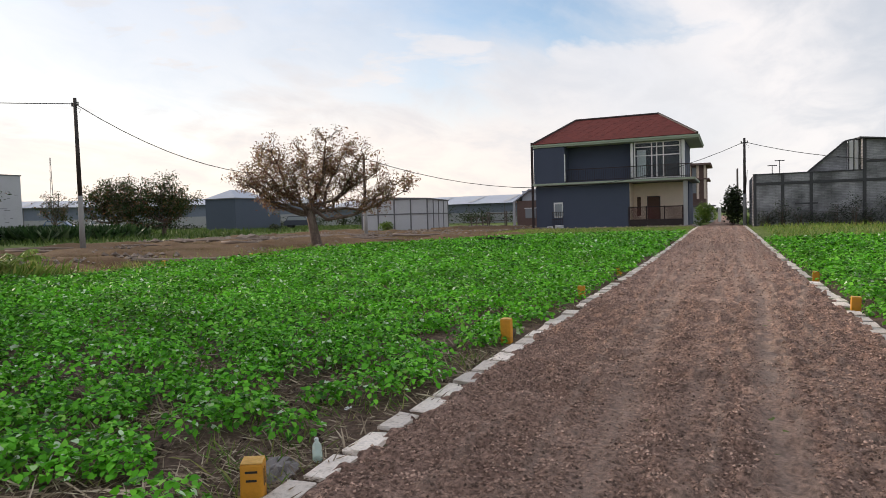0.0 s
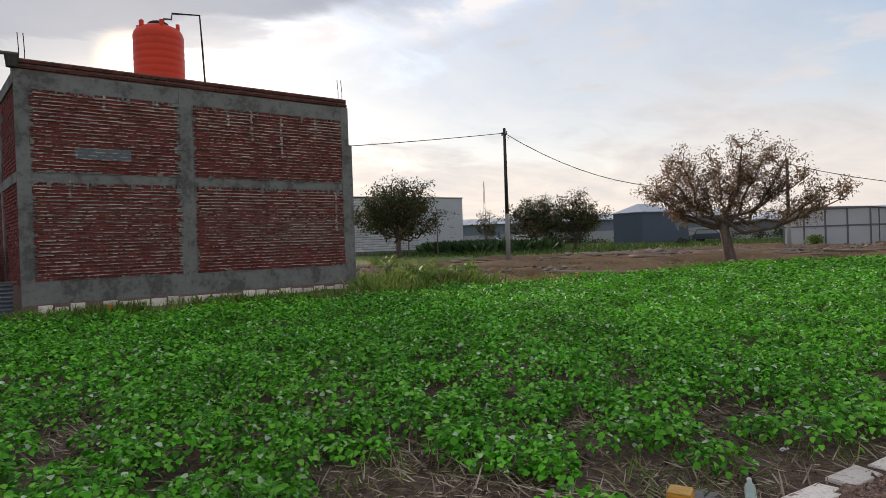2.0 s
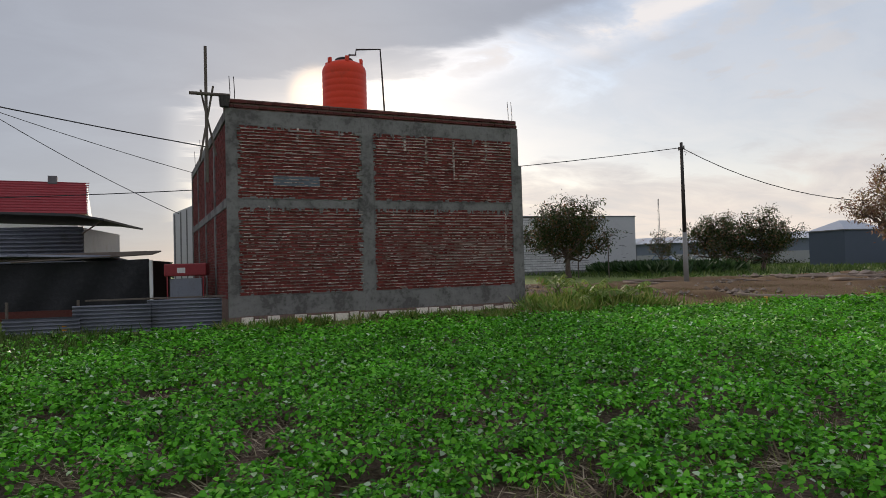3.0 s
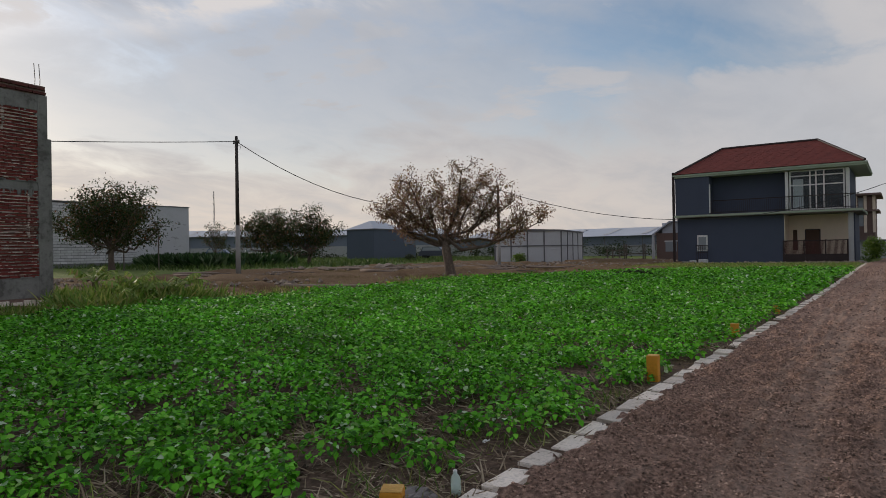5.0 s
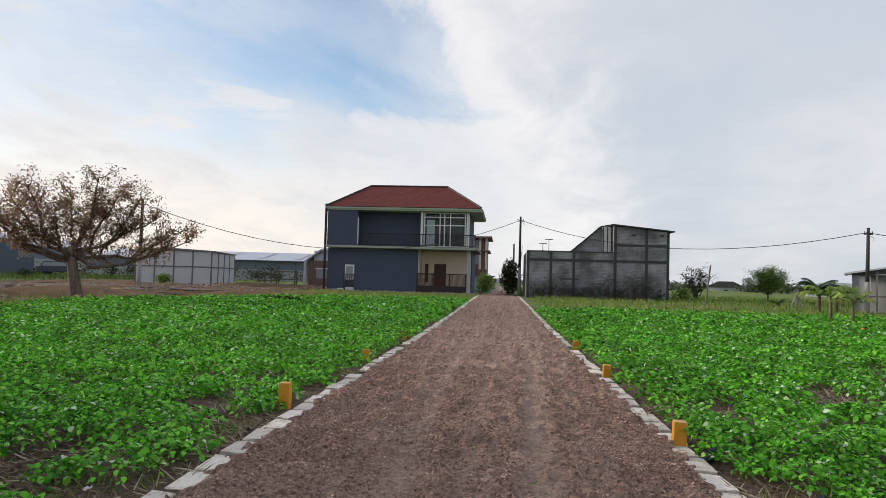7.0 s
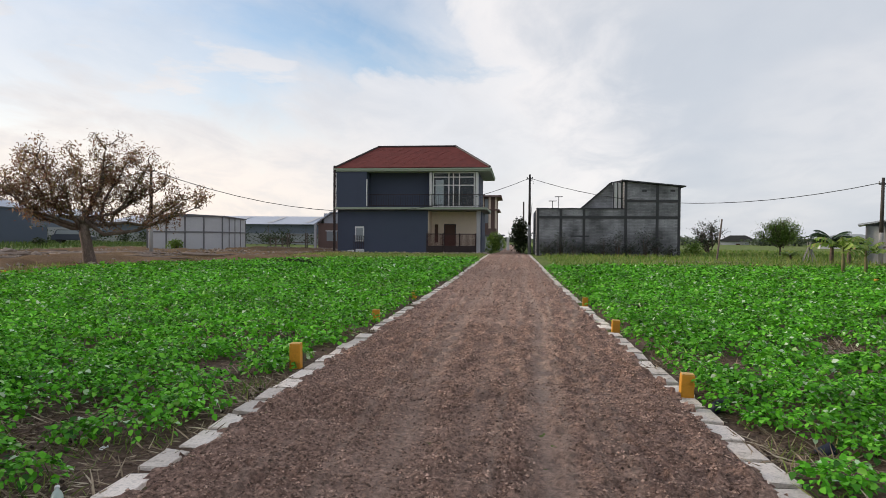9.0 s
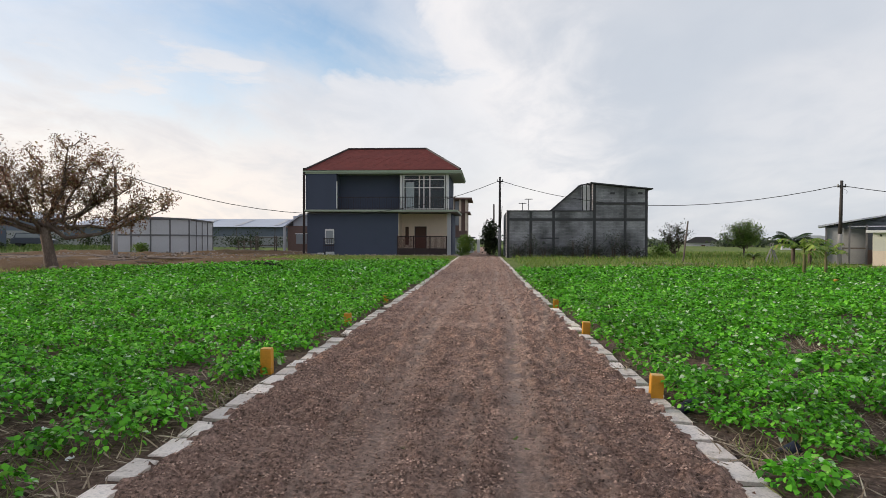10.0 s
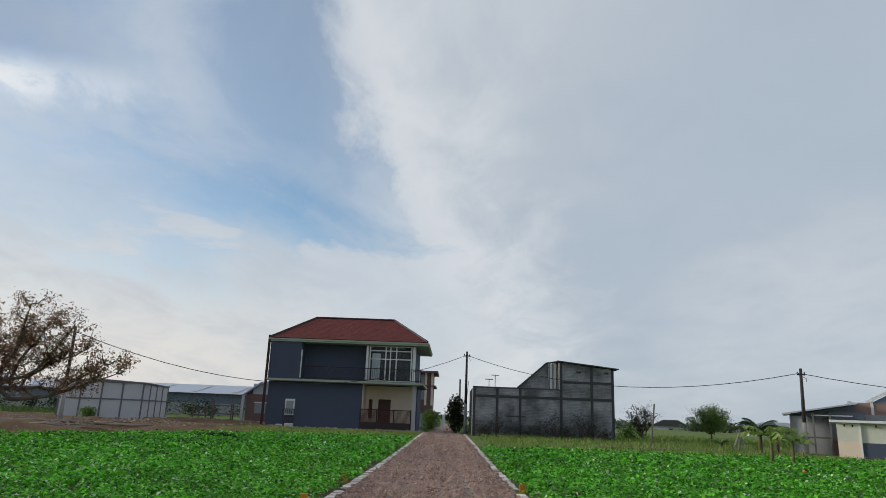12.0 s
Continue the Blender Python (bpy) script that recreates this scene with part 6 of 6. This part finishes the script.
BANKWEED = leaf_material("dry_bank_weeds", [(0.0, (0.13, 0.10, 0.05)), (0.6, (0.22, 0.17, 0.085)), (1.0, (0.24, 0.25, 0.09))], 0.2, 0.7)
MEADOW = leaf_material("meadow_grass", [(0.0, (0.075, 0.16, 0.022)), (0.5, (0.16, 0.27, 0.045)), (1.0, (0.33, 0.33, 0.11))], 0.3)


def grass_patch(name, label, x0, x1, y0, y1, count, size, mat_, seed, allow, shape=BLADE, lean=1.1):
    rs = np.random.RandomState(seed)
    x, y = rs.uniform(x0, x1, count), rs.uniform(y0, y1, count)
    ok = rs.rand(count) < allow(x, y)
    x, y = x[ok], y[ok]
    n = len(x)
    p = np.stack([x, y, ground_z(x, y) - 0.02], 1)
    v = leaves(shape, p, size * rs.uniform(0.5, 1.3, n), rs.uniform(0, math.tau, n), np.clip(rs.normal(lean, 0.3, n), 0.2, 1.5), rs.normal(0, 0.4, n))
    tagged(new(name, array_mesh(name, v, None, mat_)), label, "grass", kind="stuff")


off = lambda x, y: 1 - in_field(x, y)
wild = lambda x, y: off(x, y) * smooth(0.35, 0.6, value_noise(x, y, 2.2, 41)) * ((np.abs(x + 0.3) > 2.6) | (y > 62))
grass_patch("meadow_grass", "dry yellow-green grass behind the field", 2, 40, 33, 75, 42000, 0.34, MEADOW, 81, lambda x, y: off(x, y) * (x > 1.9) * ((y < 51.3) | (x > 12.6) | (y > 62)) * ~((x > 20.5) & (y < 46) & (y > 37)) * (0.35 + 0.65 * value_noise(x, y, 2.0, 44)))
grass_patch("verge_grass", "tufts of wild grass between field and dirt bank", -22.5, -11, 9, 52, 26000, 0.26, GRASSDRY, 82, lambda x, y: off(x, y) * smooth(2.6, 0.3, np.abs(x - field_west(y) + 0.6)) * smooth(0.2, 0.5, value_noise(x, y, 1.5, 45)))
grass_patch("tall_grass", "tall green grass beside the brick building", -26, -18.6, 9.3, 15.5, 9000, 0.55, MEADOW, 83, lambda x, y: 1.0 * (x < -18.8) * (x > -21.4 - 4 * (y - 9.3) / 6) * smooth(15.5, 12.5, y) * (0.25 + 0.75 * value_noise(x, y, 0.9, 48)), lean=1.0)
grass_patch("tall_grass", "tall green grass by the zinc fence", -19.4, -9.5, -10.5, -2.2, 15000, 0.40, GRASSGREEN, 84, lambda x, y: smooth(-2.6, -5.0, y + 0.25 * (x + 14)) * 0.9, lean=1.0)
grass_patch("bank_weeds", "sparse dry weeds on the bare dirt bank", -38, -12, 8, 62, 60000, 0.13, BANKWEED, 85, lambda x, y: off(x, y) * smooth(0.30, 0.65, value_noise(x, y, 1.8, 46)))
grass_patch("footing_weeds", "weeds and dry grass along the brick footing", -20.6, -18.4, -0.6, 10.2, 9000, 0.30, MEADOW, 91, lambda x, y: (x > -20.05 - 0.12 * y) * smooth(0.25, 0.6, value_noise(x, y, 0.7, 49)) * smooth(-18.4, -19.2, x), lean=1.05)
grass_patch("verge_grass", "short yellow-green grass below the house pad", -16, -2.5, 35.5, 55, 26000, 0.17, MEADOW, 92, lambda x, y: off(x, y) * (x < kerb_x(-1, y) - 0.14) * (0.25 + 0.75 * value_noise(x, y, 1.6, 50)))
grass_patch("far_grass", "green grass beyond the dirt bank", -75, -34, 28, 85, 22000, 0.5, GRASSGREEN, 86, lambda x, y: smooth(-36, -40, x) * 0.9 + 0 * y)
grass_patch("tall_crop", "strip of tall dark green crop", -62, -45, 33, 47, 14000, 1.15, TALLCROP, 87, lambda x, y: smooth(-46, -48, x) * (y < 46 - 0.2 * (x + 62)) * (y > 36 - 0.4 * (x + 62)), shape=SLIM4, lean=1.0)
grass_patch("kerb_weeds", "short weeds along the road edge", -3.4, 3.0, 0, 54, 7000, 0.13, GRASSDRY, 88, lambda x, y: ((x < kerb_x(-1, y) - 0.14) | (x > kerb_x(1, y) + 0.14)) * 0.8, lean=0.7)
grass_patch("kerb_weeds", "dry grass tufts on the bare soil near the road", -5.2, 4.2, 1.2, 7.0, 9000, 0.17, MEADOW, 90, lambda x, y: ((x < kerb_x(-1, y) - 0.14) | (x > kerb_x(1, y) + 0.14)) * smooth(0.35, 0.65, value_noise(x, y, 0.45, 47)), shape=STALK, lean=0.75)
grass_patch("road_end_grass", "grass at the far end of the road", -4, 4, 55, 100, 5000, 0.35, GRASSGREEN, 89, lambda x, y: (np.abs(x + 0.4) > 1.7) * ((x > -2.4) | (y > 66)) * ((x < 1.4) | (y > 62)))

STRAW = leaf_material("dry_straw", [(0.0, (0.17, 0.125, 0.085)), (0.6, (0.36, 0.285, 0.20)), (1.0, (0.55, 0.47, 0.35))], 0.1, 0.8)
grass_patch("straw_litter", "dry straw and dead stems on bare soil", -10, 7, -3, 13, 150000, 0.20, STRAW, 90, lambda x, y: in_field(x, y) * np.clip(bareness(x, y) * 1.2, 0.04, 1), shape=STALK, lean=0.12)


def far_woods():
    rs = np.random.RandomState(97)
    pts = []
    for _ in range(230):
        a, d = rs.uniform(-1.75, 1.0), rs.uniform(150, 330)
        cx, cy = d * math.sin(a), d * math.cos(a)
        h, r = rs.uniform(2.0, 5.0) * (1.0 if a < -0.1 else 0.33), rs.uniform(2.5, 7)
        u = rs.normal(0, 1, (230, 3)) * np.array([r * 0.45, r * 0.45, h * 0.28]) + np.array([cx, cy, 0.6 + h * 0.45])
        pts.append(u)
    p = np.concatenate(pts)
    n = len(p)
    v = leaves(LEAF4, p, rs.uniform(0.45, 1.0, n), rs.uniform(0, math.tau, n), rs.normal(0, 0.6, n), rs.normal(0, 0.6, n))
    tagged(new("far_woods", array_mesh("far_woods", v, None, FARLEAF)), "distant low line of trees along the horizon", "trees", kind="stuff")


FARLEAF = leaf_material("far_leaves", [(0.0, (0.06, 0.085, 0.055)), (1.0, (0.13, 0.16, 0.10))], 0.2)
far_woods()


def far_hedge():
    """Dark scrub in front of the far warehouses."""
    rs = np.random.RandomState(98)
    pts = []
    for _ in range(70):
        t = rs.rand()
        cx, cy = -88 + 58 * t + rs.normal(0, 2), 62 + 32 * t + rs.normal(0, 2)
        h, r = rs.uniform(0.8, 2.6), rs.uniform(0.8, 2.4)
        pts.append(rs.normal(0, 1, (260, 3)) * np.array([r * 0.45, r * 0.45, h * 0.26]) + np.array([cx, cy, 0.7 + h * 0.42]))
    p = np.concatenate(pts)
    n = len(p)
    v = leaves(LEAF4, p, rs.uniform(0.15, 0.32, n), rs.uniform(0, math.tau, n), rs.normal(0, 0.6, n), rs.normal(0, 0.6, n))
    tagged(new("far_hedge", array_mesh("far_hedge", v, None, DUSK)), "dark scrub along the far warehouses", "shrubs", kind="stuff")


far_hedge()

# ---- plot markers ----
def plot_marker(x, y, tilt=(0, 0), face=0.0, marks=True, low=0.0):
    s = thing("plot_marker", "short yellow-painted concrete plot marker post" + (" with black marking" if marks else ""), "marker post", (x, y, gz(x, y) - low), face, "plot markers")
    s.matrix_basis = pose(x, y, gz(x, y) - low, tilt[0], tilt[1], face)
    part("post", box(-0.065, 0.065, -0.065, 0.065, -0.2, 0.305, bevel=0.012), YELLOW, s)
    part("cap", box(-0.061, 0.061, -0.061, 0.061, 0.304, 0.312, bevel=0.003), YELLOWTOP, s, "pale yellow top")
    if marks:
        part("mark", box(-0.035, 0.035, -0.0675, -0.0655, 0.255, 0.268), BLACK, s)
        part("mark", box(-0.03, 0.03, -0.0675, -0.0655, 0.205, 0.218), BLACK, s)
        part("mark", box(0.0655, 0.0675, -0.04, -0.025, 0.17, 0.27), BLACK, s)
        part("mark", box(0.0655, 0.0675, 0.0, 0.012, 0.17, 0.27), BLACK, s)


YELLOWTOP = material("pale_yellow_top", (0.62, 0.36, 0.09), 0.7, (0.6, 0.5, 0.35), 0.15, 8, 50)
plot_marker(-2.55, 2.86, (1, 1), 30, True, 0.08)
for i, (y, low) in enumerate(((7.7, 0.0), (12.25, 0.08), (16.8, 0.08))):
    plot_marker(-2.568 + 0.012 * i, y, (1.2 * math.sin(i * 2.1 + 2.1), 1.5 * math.cos(i * 1.7 + 1.7)), 4 * math.sin(i + 1), False, low)
for i, (y, low) in enumerate(((6.8, 0.06), (11.32, 0.08), (15.9, 0.10))):
    plot_marker(1.755 - 0.03 * i, y, (1.5 * math.sin(i * 1.3), 3.0 - i), -5 + 3 * math.sin(i * 2), False, low)
for x, y in ((-19.9, 13.5), (-17.6, 26.7), (-15.9, 29.6), (-19.3, 18.2), (-18.9, 22.6), (-19.75, 1.75), (-20.6, -4.5), (12.5, 24.4)):
    plot_marker(x, y, (2, -2), 10, False, 0.07)

# ---- litter by the road ----
BOTTLE = bpy.data.materials.new("clear_plastic")
BOTTLE.use_nodes = True
bb = BOTTLE.node_tree.nodes["Principled BSDF"]
bb.inputs["Base Color"].default_value, bb.inputs["Roughness"].default_value = (0.66, 0.80, 0.73, 1), 0.3
bb.inputs["Transmission Weight"].default_value = 0.6
bottle = thing("plastic_bottle", "empty clear plastic bottle lying on the soil", "bottle", (-2.62, 3.62, 0.05))
bottle.matrix_basis = pose(-2.50, 3.44, 0.03, -70, 0, 36)
part("bottle_body", lathe([(0.028, 0), (0.033, 0.01), (0.033, 0.05), (0.030, 0.055), (0.033, 0.06), (0.033, 0.13), (0.025, 0.16), (0.013, 0.18), (0.013, 0.195)], sides=14), BOTTLE, bottle, shade=True)
part("cap", lathe([(0.015, 0.194), (0.015, 0.215), (0.012, 0.217)], sides=12), WHITE, bottle)


def rag(x, y, size, seed, label, mat_):
    rs = np.random.RandomState(seed)
    bm = bmesh.new()
    g = [[bm.verts.new(((i - 2) * size / 4, (j - 2) * size / 5, 0.015 + 0.03 * rs.rand())) for j in range(5)] for i in range(5)]
    for i in range(4):
        for j in range(4):
            bm.faces.new((g[i][j], g[i + 1][j], g[i + 1][j + 1], g[i][j + 1]))
    ob = mesh_ob("litter_scrap", bm, mat_, shade=True)
    ob.matrix_basis = pose(x, y, gz(x, y) + 0.01, 0, 0, seed * 40)
    tagged(ob, label, "litter", "litter scraps")


rag(-2.92, 4.5, 0.06, 1, "crumpled white plastic scrap on the soil", WHITE)


def crumpled_heap(x, y, seed):
    r_ = np.random.RandomState(seed)
    n = 15
    bm = bmesh.new()
    g = [[None] * n for _ in range(n)]
    for i in range(n):
        for j in range(n):
            u, v = i / (n - 1) * 2 - 1, j / (n - 1) * 2 - 1
            h = max(0.0, 1 - u * u - 0.8 * v * v)
            g[i][j] = bm.verts.new((0.15 * u + r_.normal(0, 0.008), 0.22 * v + r_.normal(0, 0.008), -0.02 + 0.07 * h + h ** 0.3 * r_.normal(0, 0.014)))
    for i in range(n - 1):
        for j in range(n - 1):
            bm.faces.new((g[i][j], g[i + 1][j], g[i + 1][j + 1], g[i][j + 1]))
    ob = mesh_ob("crumpled_sheet", bm, CRUMPLE)
    ob.matrix_basis = pose(x, y, gz(x, y), 0, 0, 20)
    tagged(ob, "crumpled grey plastic sheet beside the yellow marker", "litter")


CRUMPLE = material("crumpled_grey_plastic", (0.22, 0.20, 0.195), 0.5, (0.10, 0.08, 0.07), 0.3, 6, 40, 0.4, 0.006)
crumpled_heap(-2.70, 3.27, 5)
rag(-3.6, 5.2, 0.04, 4, "small white plastic scrap on the soil", WHITE)
pipe = thing("pipe_stub", "short dark blue plastic pipe end sticking from the soil", "pipe", (2.28, 5.12, 0.0))
pipe.matrix_basis = pose(2.34, 5.18, 0.0, 52, 0, 60)
part("pipe_wall", lathe([(0.045, -0.12), (0.048, 0.0), (0.048, 0.09), (0.040, 0.09), (0.040, 0.0)], sides=18), PIPEBLUE := material("dark_blue_plastic", (0.02, 0.025, 0.045), 0.5, var=0.1), pipe, shade=True)
pipe2 = thing("pipe_stub", "short dark pipe end lying beside the kerb", "pipe", (1.95, 6.35, 0.0))
pipe2.matrix_basis = pose(1.95, 6.35, 0.05, 80, 0, 130)
part("pipe_wall", lathe([(0.055, -0.1), (0.055, 0.1), (0.045, 0.1), (0.045, 0.0)], sides=16), PIPEBLUE, pipe2, shade=True)


# ---- stones and rubble on the dirt bank ----
def lump(bm, x, y, z, r, rs, flatn=0.7):
    made = bmesh.ops.create_icosphere(bm, subdivisions=1, radius=r, matrix=Matrix.Translation((x, y, z)) @ Matrix.Rotation(rs.rand() * 6, 4, "Z") @ Matrix.Diagonal((1 + 0.4 * rs.rand(), 0.8, flatn, 1)))
    for v in made["verts"]:
        v.co += Vector(rs.normal(0, r * 0.14, 3))


RUBBLE = material("rubble", (0.27, 0.22, 0.185), 0.95, (0.13, 0.095, 0.075), 0.25, 3, 30, 0.5, islands=0.35)
rs = np.random.RandomState(12)
big = [(-30.8, 37.0, 0.5), (-31.3, 36.6, 0.35), (-31.9, 35.9, 0.3), (-33.0, 35.2, 0.28), (-29.6, 37.9, 0.25), (-20.2, 29.5, 0.22)]
for x, y, r in big:
    bm = bmesh.new()
    lump(bm, 0, 0, r * 0.25, r, rs, 0.75)
    ob = mesh_ob("boulder", bm, RUBBLE)
    ob.matrix_basis = pose(x, y, gz(x, y))
    tagged(ob, "grey-brown boulder half sunk in the dirt bank", "boulder", "boulders")


WORNWOOD = material("grey_worn_wood", (0.29, 0.23, 0.19), 0.9, (0.13, 0.095, 0.075), 0.25, 2, 25)
rs = np.random.RandomState(33)
for k in range(34):
    x, y = rs.uniform(-36, -21), 0.0
    y = 36 + 0.42 * (x + 32) + rs.normal(0, 2.6) if k % 3 else rs.uniform(14, 44)
    a, ln = rs.normal(0.55, 0.4), rs.uniform(1.2, 4.6)
    d = Vector((math.cos(a), math.sin(a), 0)) * ln
    pts = []
    for i in range(6):
        p = Vector((x, y, 0)) + d * (i / 5) + Vector((rs.normal(0, 0.10), rs.normal(0, 0.10), 0))
        p.z = gz(p.x, p.y) + 0.09 + 0.07 * rs.rand()
        pts.append(p)
    r_ = rs.uniform(0.04, 0.10)
    ob = mesh_ob("fallen_branch", tube(pts, [r_, r_, r_ * 0.9, r_ * 0.8, r_ * 0.6, r_ * 0.35], sides=6), WORNWOOD, shade=True)
    tagged(ob, "dry grey branch lying on the dirt bank", "branch", "fallen branches")


def scatter(name, label, n, x0, x1, y0, y1, lo, hi, mat_, seed, lift=0.0, keep=None, ground_=ground_z, up=0.25):
    """Small stones joined as one spread of stuff: bent octahedra."""
    r_ = np.random.RandomState(seed)
    x, y = r_.uniform(x0, x1, n), r_.uniform(y0, y1, n)
    if keep is not None:
        ok = r_.rand(n) < keep(x, y)
        x, y = x[ok], y[ok]
    n = len(x)
    size = lo + (hi - lo) * r_.rand(n) ** 2.2
    octa = np.array([(1, 0, 0), (0, 1, 0), (-1, 0, 0), (0, -1, 0), (0, 0, 0.8), (0, 0, -0.6)])
    a = r_.uniform(0, 6.28, n)
    co = octa[None] * size[:, None, None] * r_.uniform(0.6, 1.2, (n, 6, 3))
    c, s = np.cos(a)[:, None], np.sin(a)[:, None]
    co = np.stack([co[..., 0] * c - co[..., 1] * s, co[..., 0] * s + co[..., 1] * c, co[..., 2]], -1)
    co += np.stack([x, y, ground_(x, y) + lift + size * up], 1)[:, None]
    tri = np.array([(0, 1, 4), (1, 2, 4), (2, 3, 4), (3, 0, 4), (1, 0, 5), (2, 1, 5), (3, 2, 5), (0, 3, 5)])
    faces = (tri[None] + 6 * np.arange(n)[:, None, None]).reshape(-1, 3)
    me = bpy.data.meshes.new(name)
    me.from_pydata(co.reshape(-1, 3).tolist(), [], faces.tolist())
    me.materials.append(mat_)
    tagged(new(name, me), label, "stones", kind="stuff")


on_road = lambda x, y: (x > kerb_x(-1, y) + 0.14) & (x < kerb_x(1, y) - 0.14)
scatter("road_gravel", "loose reddish-brown gravel and clods on the road", 110000, -2.4, 1.9, 1.5, 11.5, 0.003, 0.016, PEBBLE, 51, 0.0, lambda x, y: on_road(x, y) * np.clip(0.55 + 0.8 * value_noise(x, y, 0.5, 52) - 0.95 * np.exp(-((x - 0.42 + 0.10 * np.sin(y * 0.35)) / 0.14) ** 2) - 0.7 * np.exp(-((x + 0.85 - 0.08 * np.sin(y * 0.3 + 1)) / 0.13) ** 2) - 0.5 * np.exp(-((x + 0.15 + 0.12 * np.sin(y * 0.22)) / 0.09) ** 2), 0, 1), ground_=road_top, up=0.45)
scatter("road_gravel", "loose reddish-brown gravel and clods on the road", 24000, -2.4, 1.9, 11.5, 45, 0.008, 0.034, PEBBLE, 53, 0.0, lambda x, y: on_road(x, y) * np.clip(0.2 + value_noise(x, y, 0.9, 54), 0, 1), ground_=road_top, up=0.15)
scatter("bank_rubble", "broken stones strewn on the dirt bank", 9000, -37, -17, 10, 60, 0.03, 0.19, RUBBLE, 55, 0.02, lambda x, y: (1 - in_field(x, y)) * smooth(0.45, 0.75, value_noise(x, y, 2.5, 56)))
scatter("bank_rubble", "line of broken stones along the dirt bank", 1600, -38, -24, 28, 46, 0.06, 0.26, RUBBLE, 57, 0.02, lambda x, y: smooth(1.2, 0.2, np.abs(y - 36 - 0.45 * (x + 32))))
scatter("pad_rubble", "rubble slope below the house pad", 900, -15.5, -2.2, 54.0, 55.2, 0.05, 0.18, RUBBLE, 58, 0.0, lambda x, y: 0.4 + 0.6 * (x > -6) + 0 * y)
scatter("edge_rubble", "low line of broken stones behind the field", 260, 8.5, 14, 40.4, 41.6, 0.05, 0.16, RUBBLE, 64)
scatter("yard_rubble", "heaps of building rubble beside the small house", 700, -27, -16.5, 61, 66, 0.06, 0.28, RUBBLE, 59)
scatter("soil_clods", "dark soil clods between the crop rows", 9000, -9, 6, 0, 11, 0.008, 0.04, SOILCLOD := material("soil_clods", (0.06, 0.042, 0.032), 0.95, (0.10, 0.075, 0.055), 0.25, 3, 40, islands=0.3), 60, 0.0, lambda x, y: in_field(x, y) * np.clip(bareness(x, y) + 0.08, 0, 1))

# ---- kerb stones of the road ----
shapes = []
rs = np.random.RandomState(90)
for k in range(9):
    bm = box(-0.105 + 0.012 * rs.rand(), 0.105 - 0.012 * rs.rand(), -0.214 + 0.022 * rs.rand(), 0.214 - 0.022 * rs.rand(), -0.08, 0.03, bevel=0.009)
    for v in bm.verts:
        v.co += Vector((rs.normal(0, 0.005), rs.normal(0, 0.007), rs.normal(0, 0.002)))
        if v.co.y * (1 if k % 2 else -1) > 0.15 and v.co.x * (1 if k % 3 else -1) > 0.05 and k > 4:
            v.co -= Vector((0.012 * (1 if k % 3 else -1), 0.025 * (1 if k % 2 else -1), 0.004))
    me = bpy.data.meshes.new("kerb_stone")
    bmesh.ops.recalc_face_normals(bm, faces=bm.faces)
    bm.to_mesh(me)
    bm.free()
    me.materials.append(LIME)
    shapes.append(me)
for side, word in ((-1, "west"), (1, "east")):
    kerb = tagged(new("kerb_" + word), "row of rough white limestone kerb blocks", "kerb", kind="structure")
    y = -4.62 if side < 0 else -4.4
    while y < 53.6:
        pitch = 0.485 + rs.normal(0, 0.012)
        if rs.rand() > (0.03 if side < 0 else 0.06) and not (side > 0 and min(abs(y + 0.24 - p) for p in (6.8, 11.32, 15.9)) < 0.2):
            ob = new("kerb_stone", shapes[rs.randint(0, 9)])
            ob.parent = kerb
            yc = y + pitch / 2
            x = kerb_x(side, yc) + rs.normal(0, 0.011)
            ob.matrix_basis = pose(x, yc, gz(x, yc) + 0.001 + rs.normal(0, 0.005), rs.normal(0, 0.8), rs.normal(0, 1.0), rs.normal(0, 1.4) + (180 if rs.rand() < 0.5 else 0))
        y += pitch
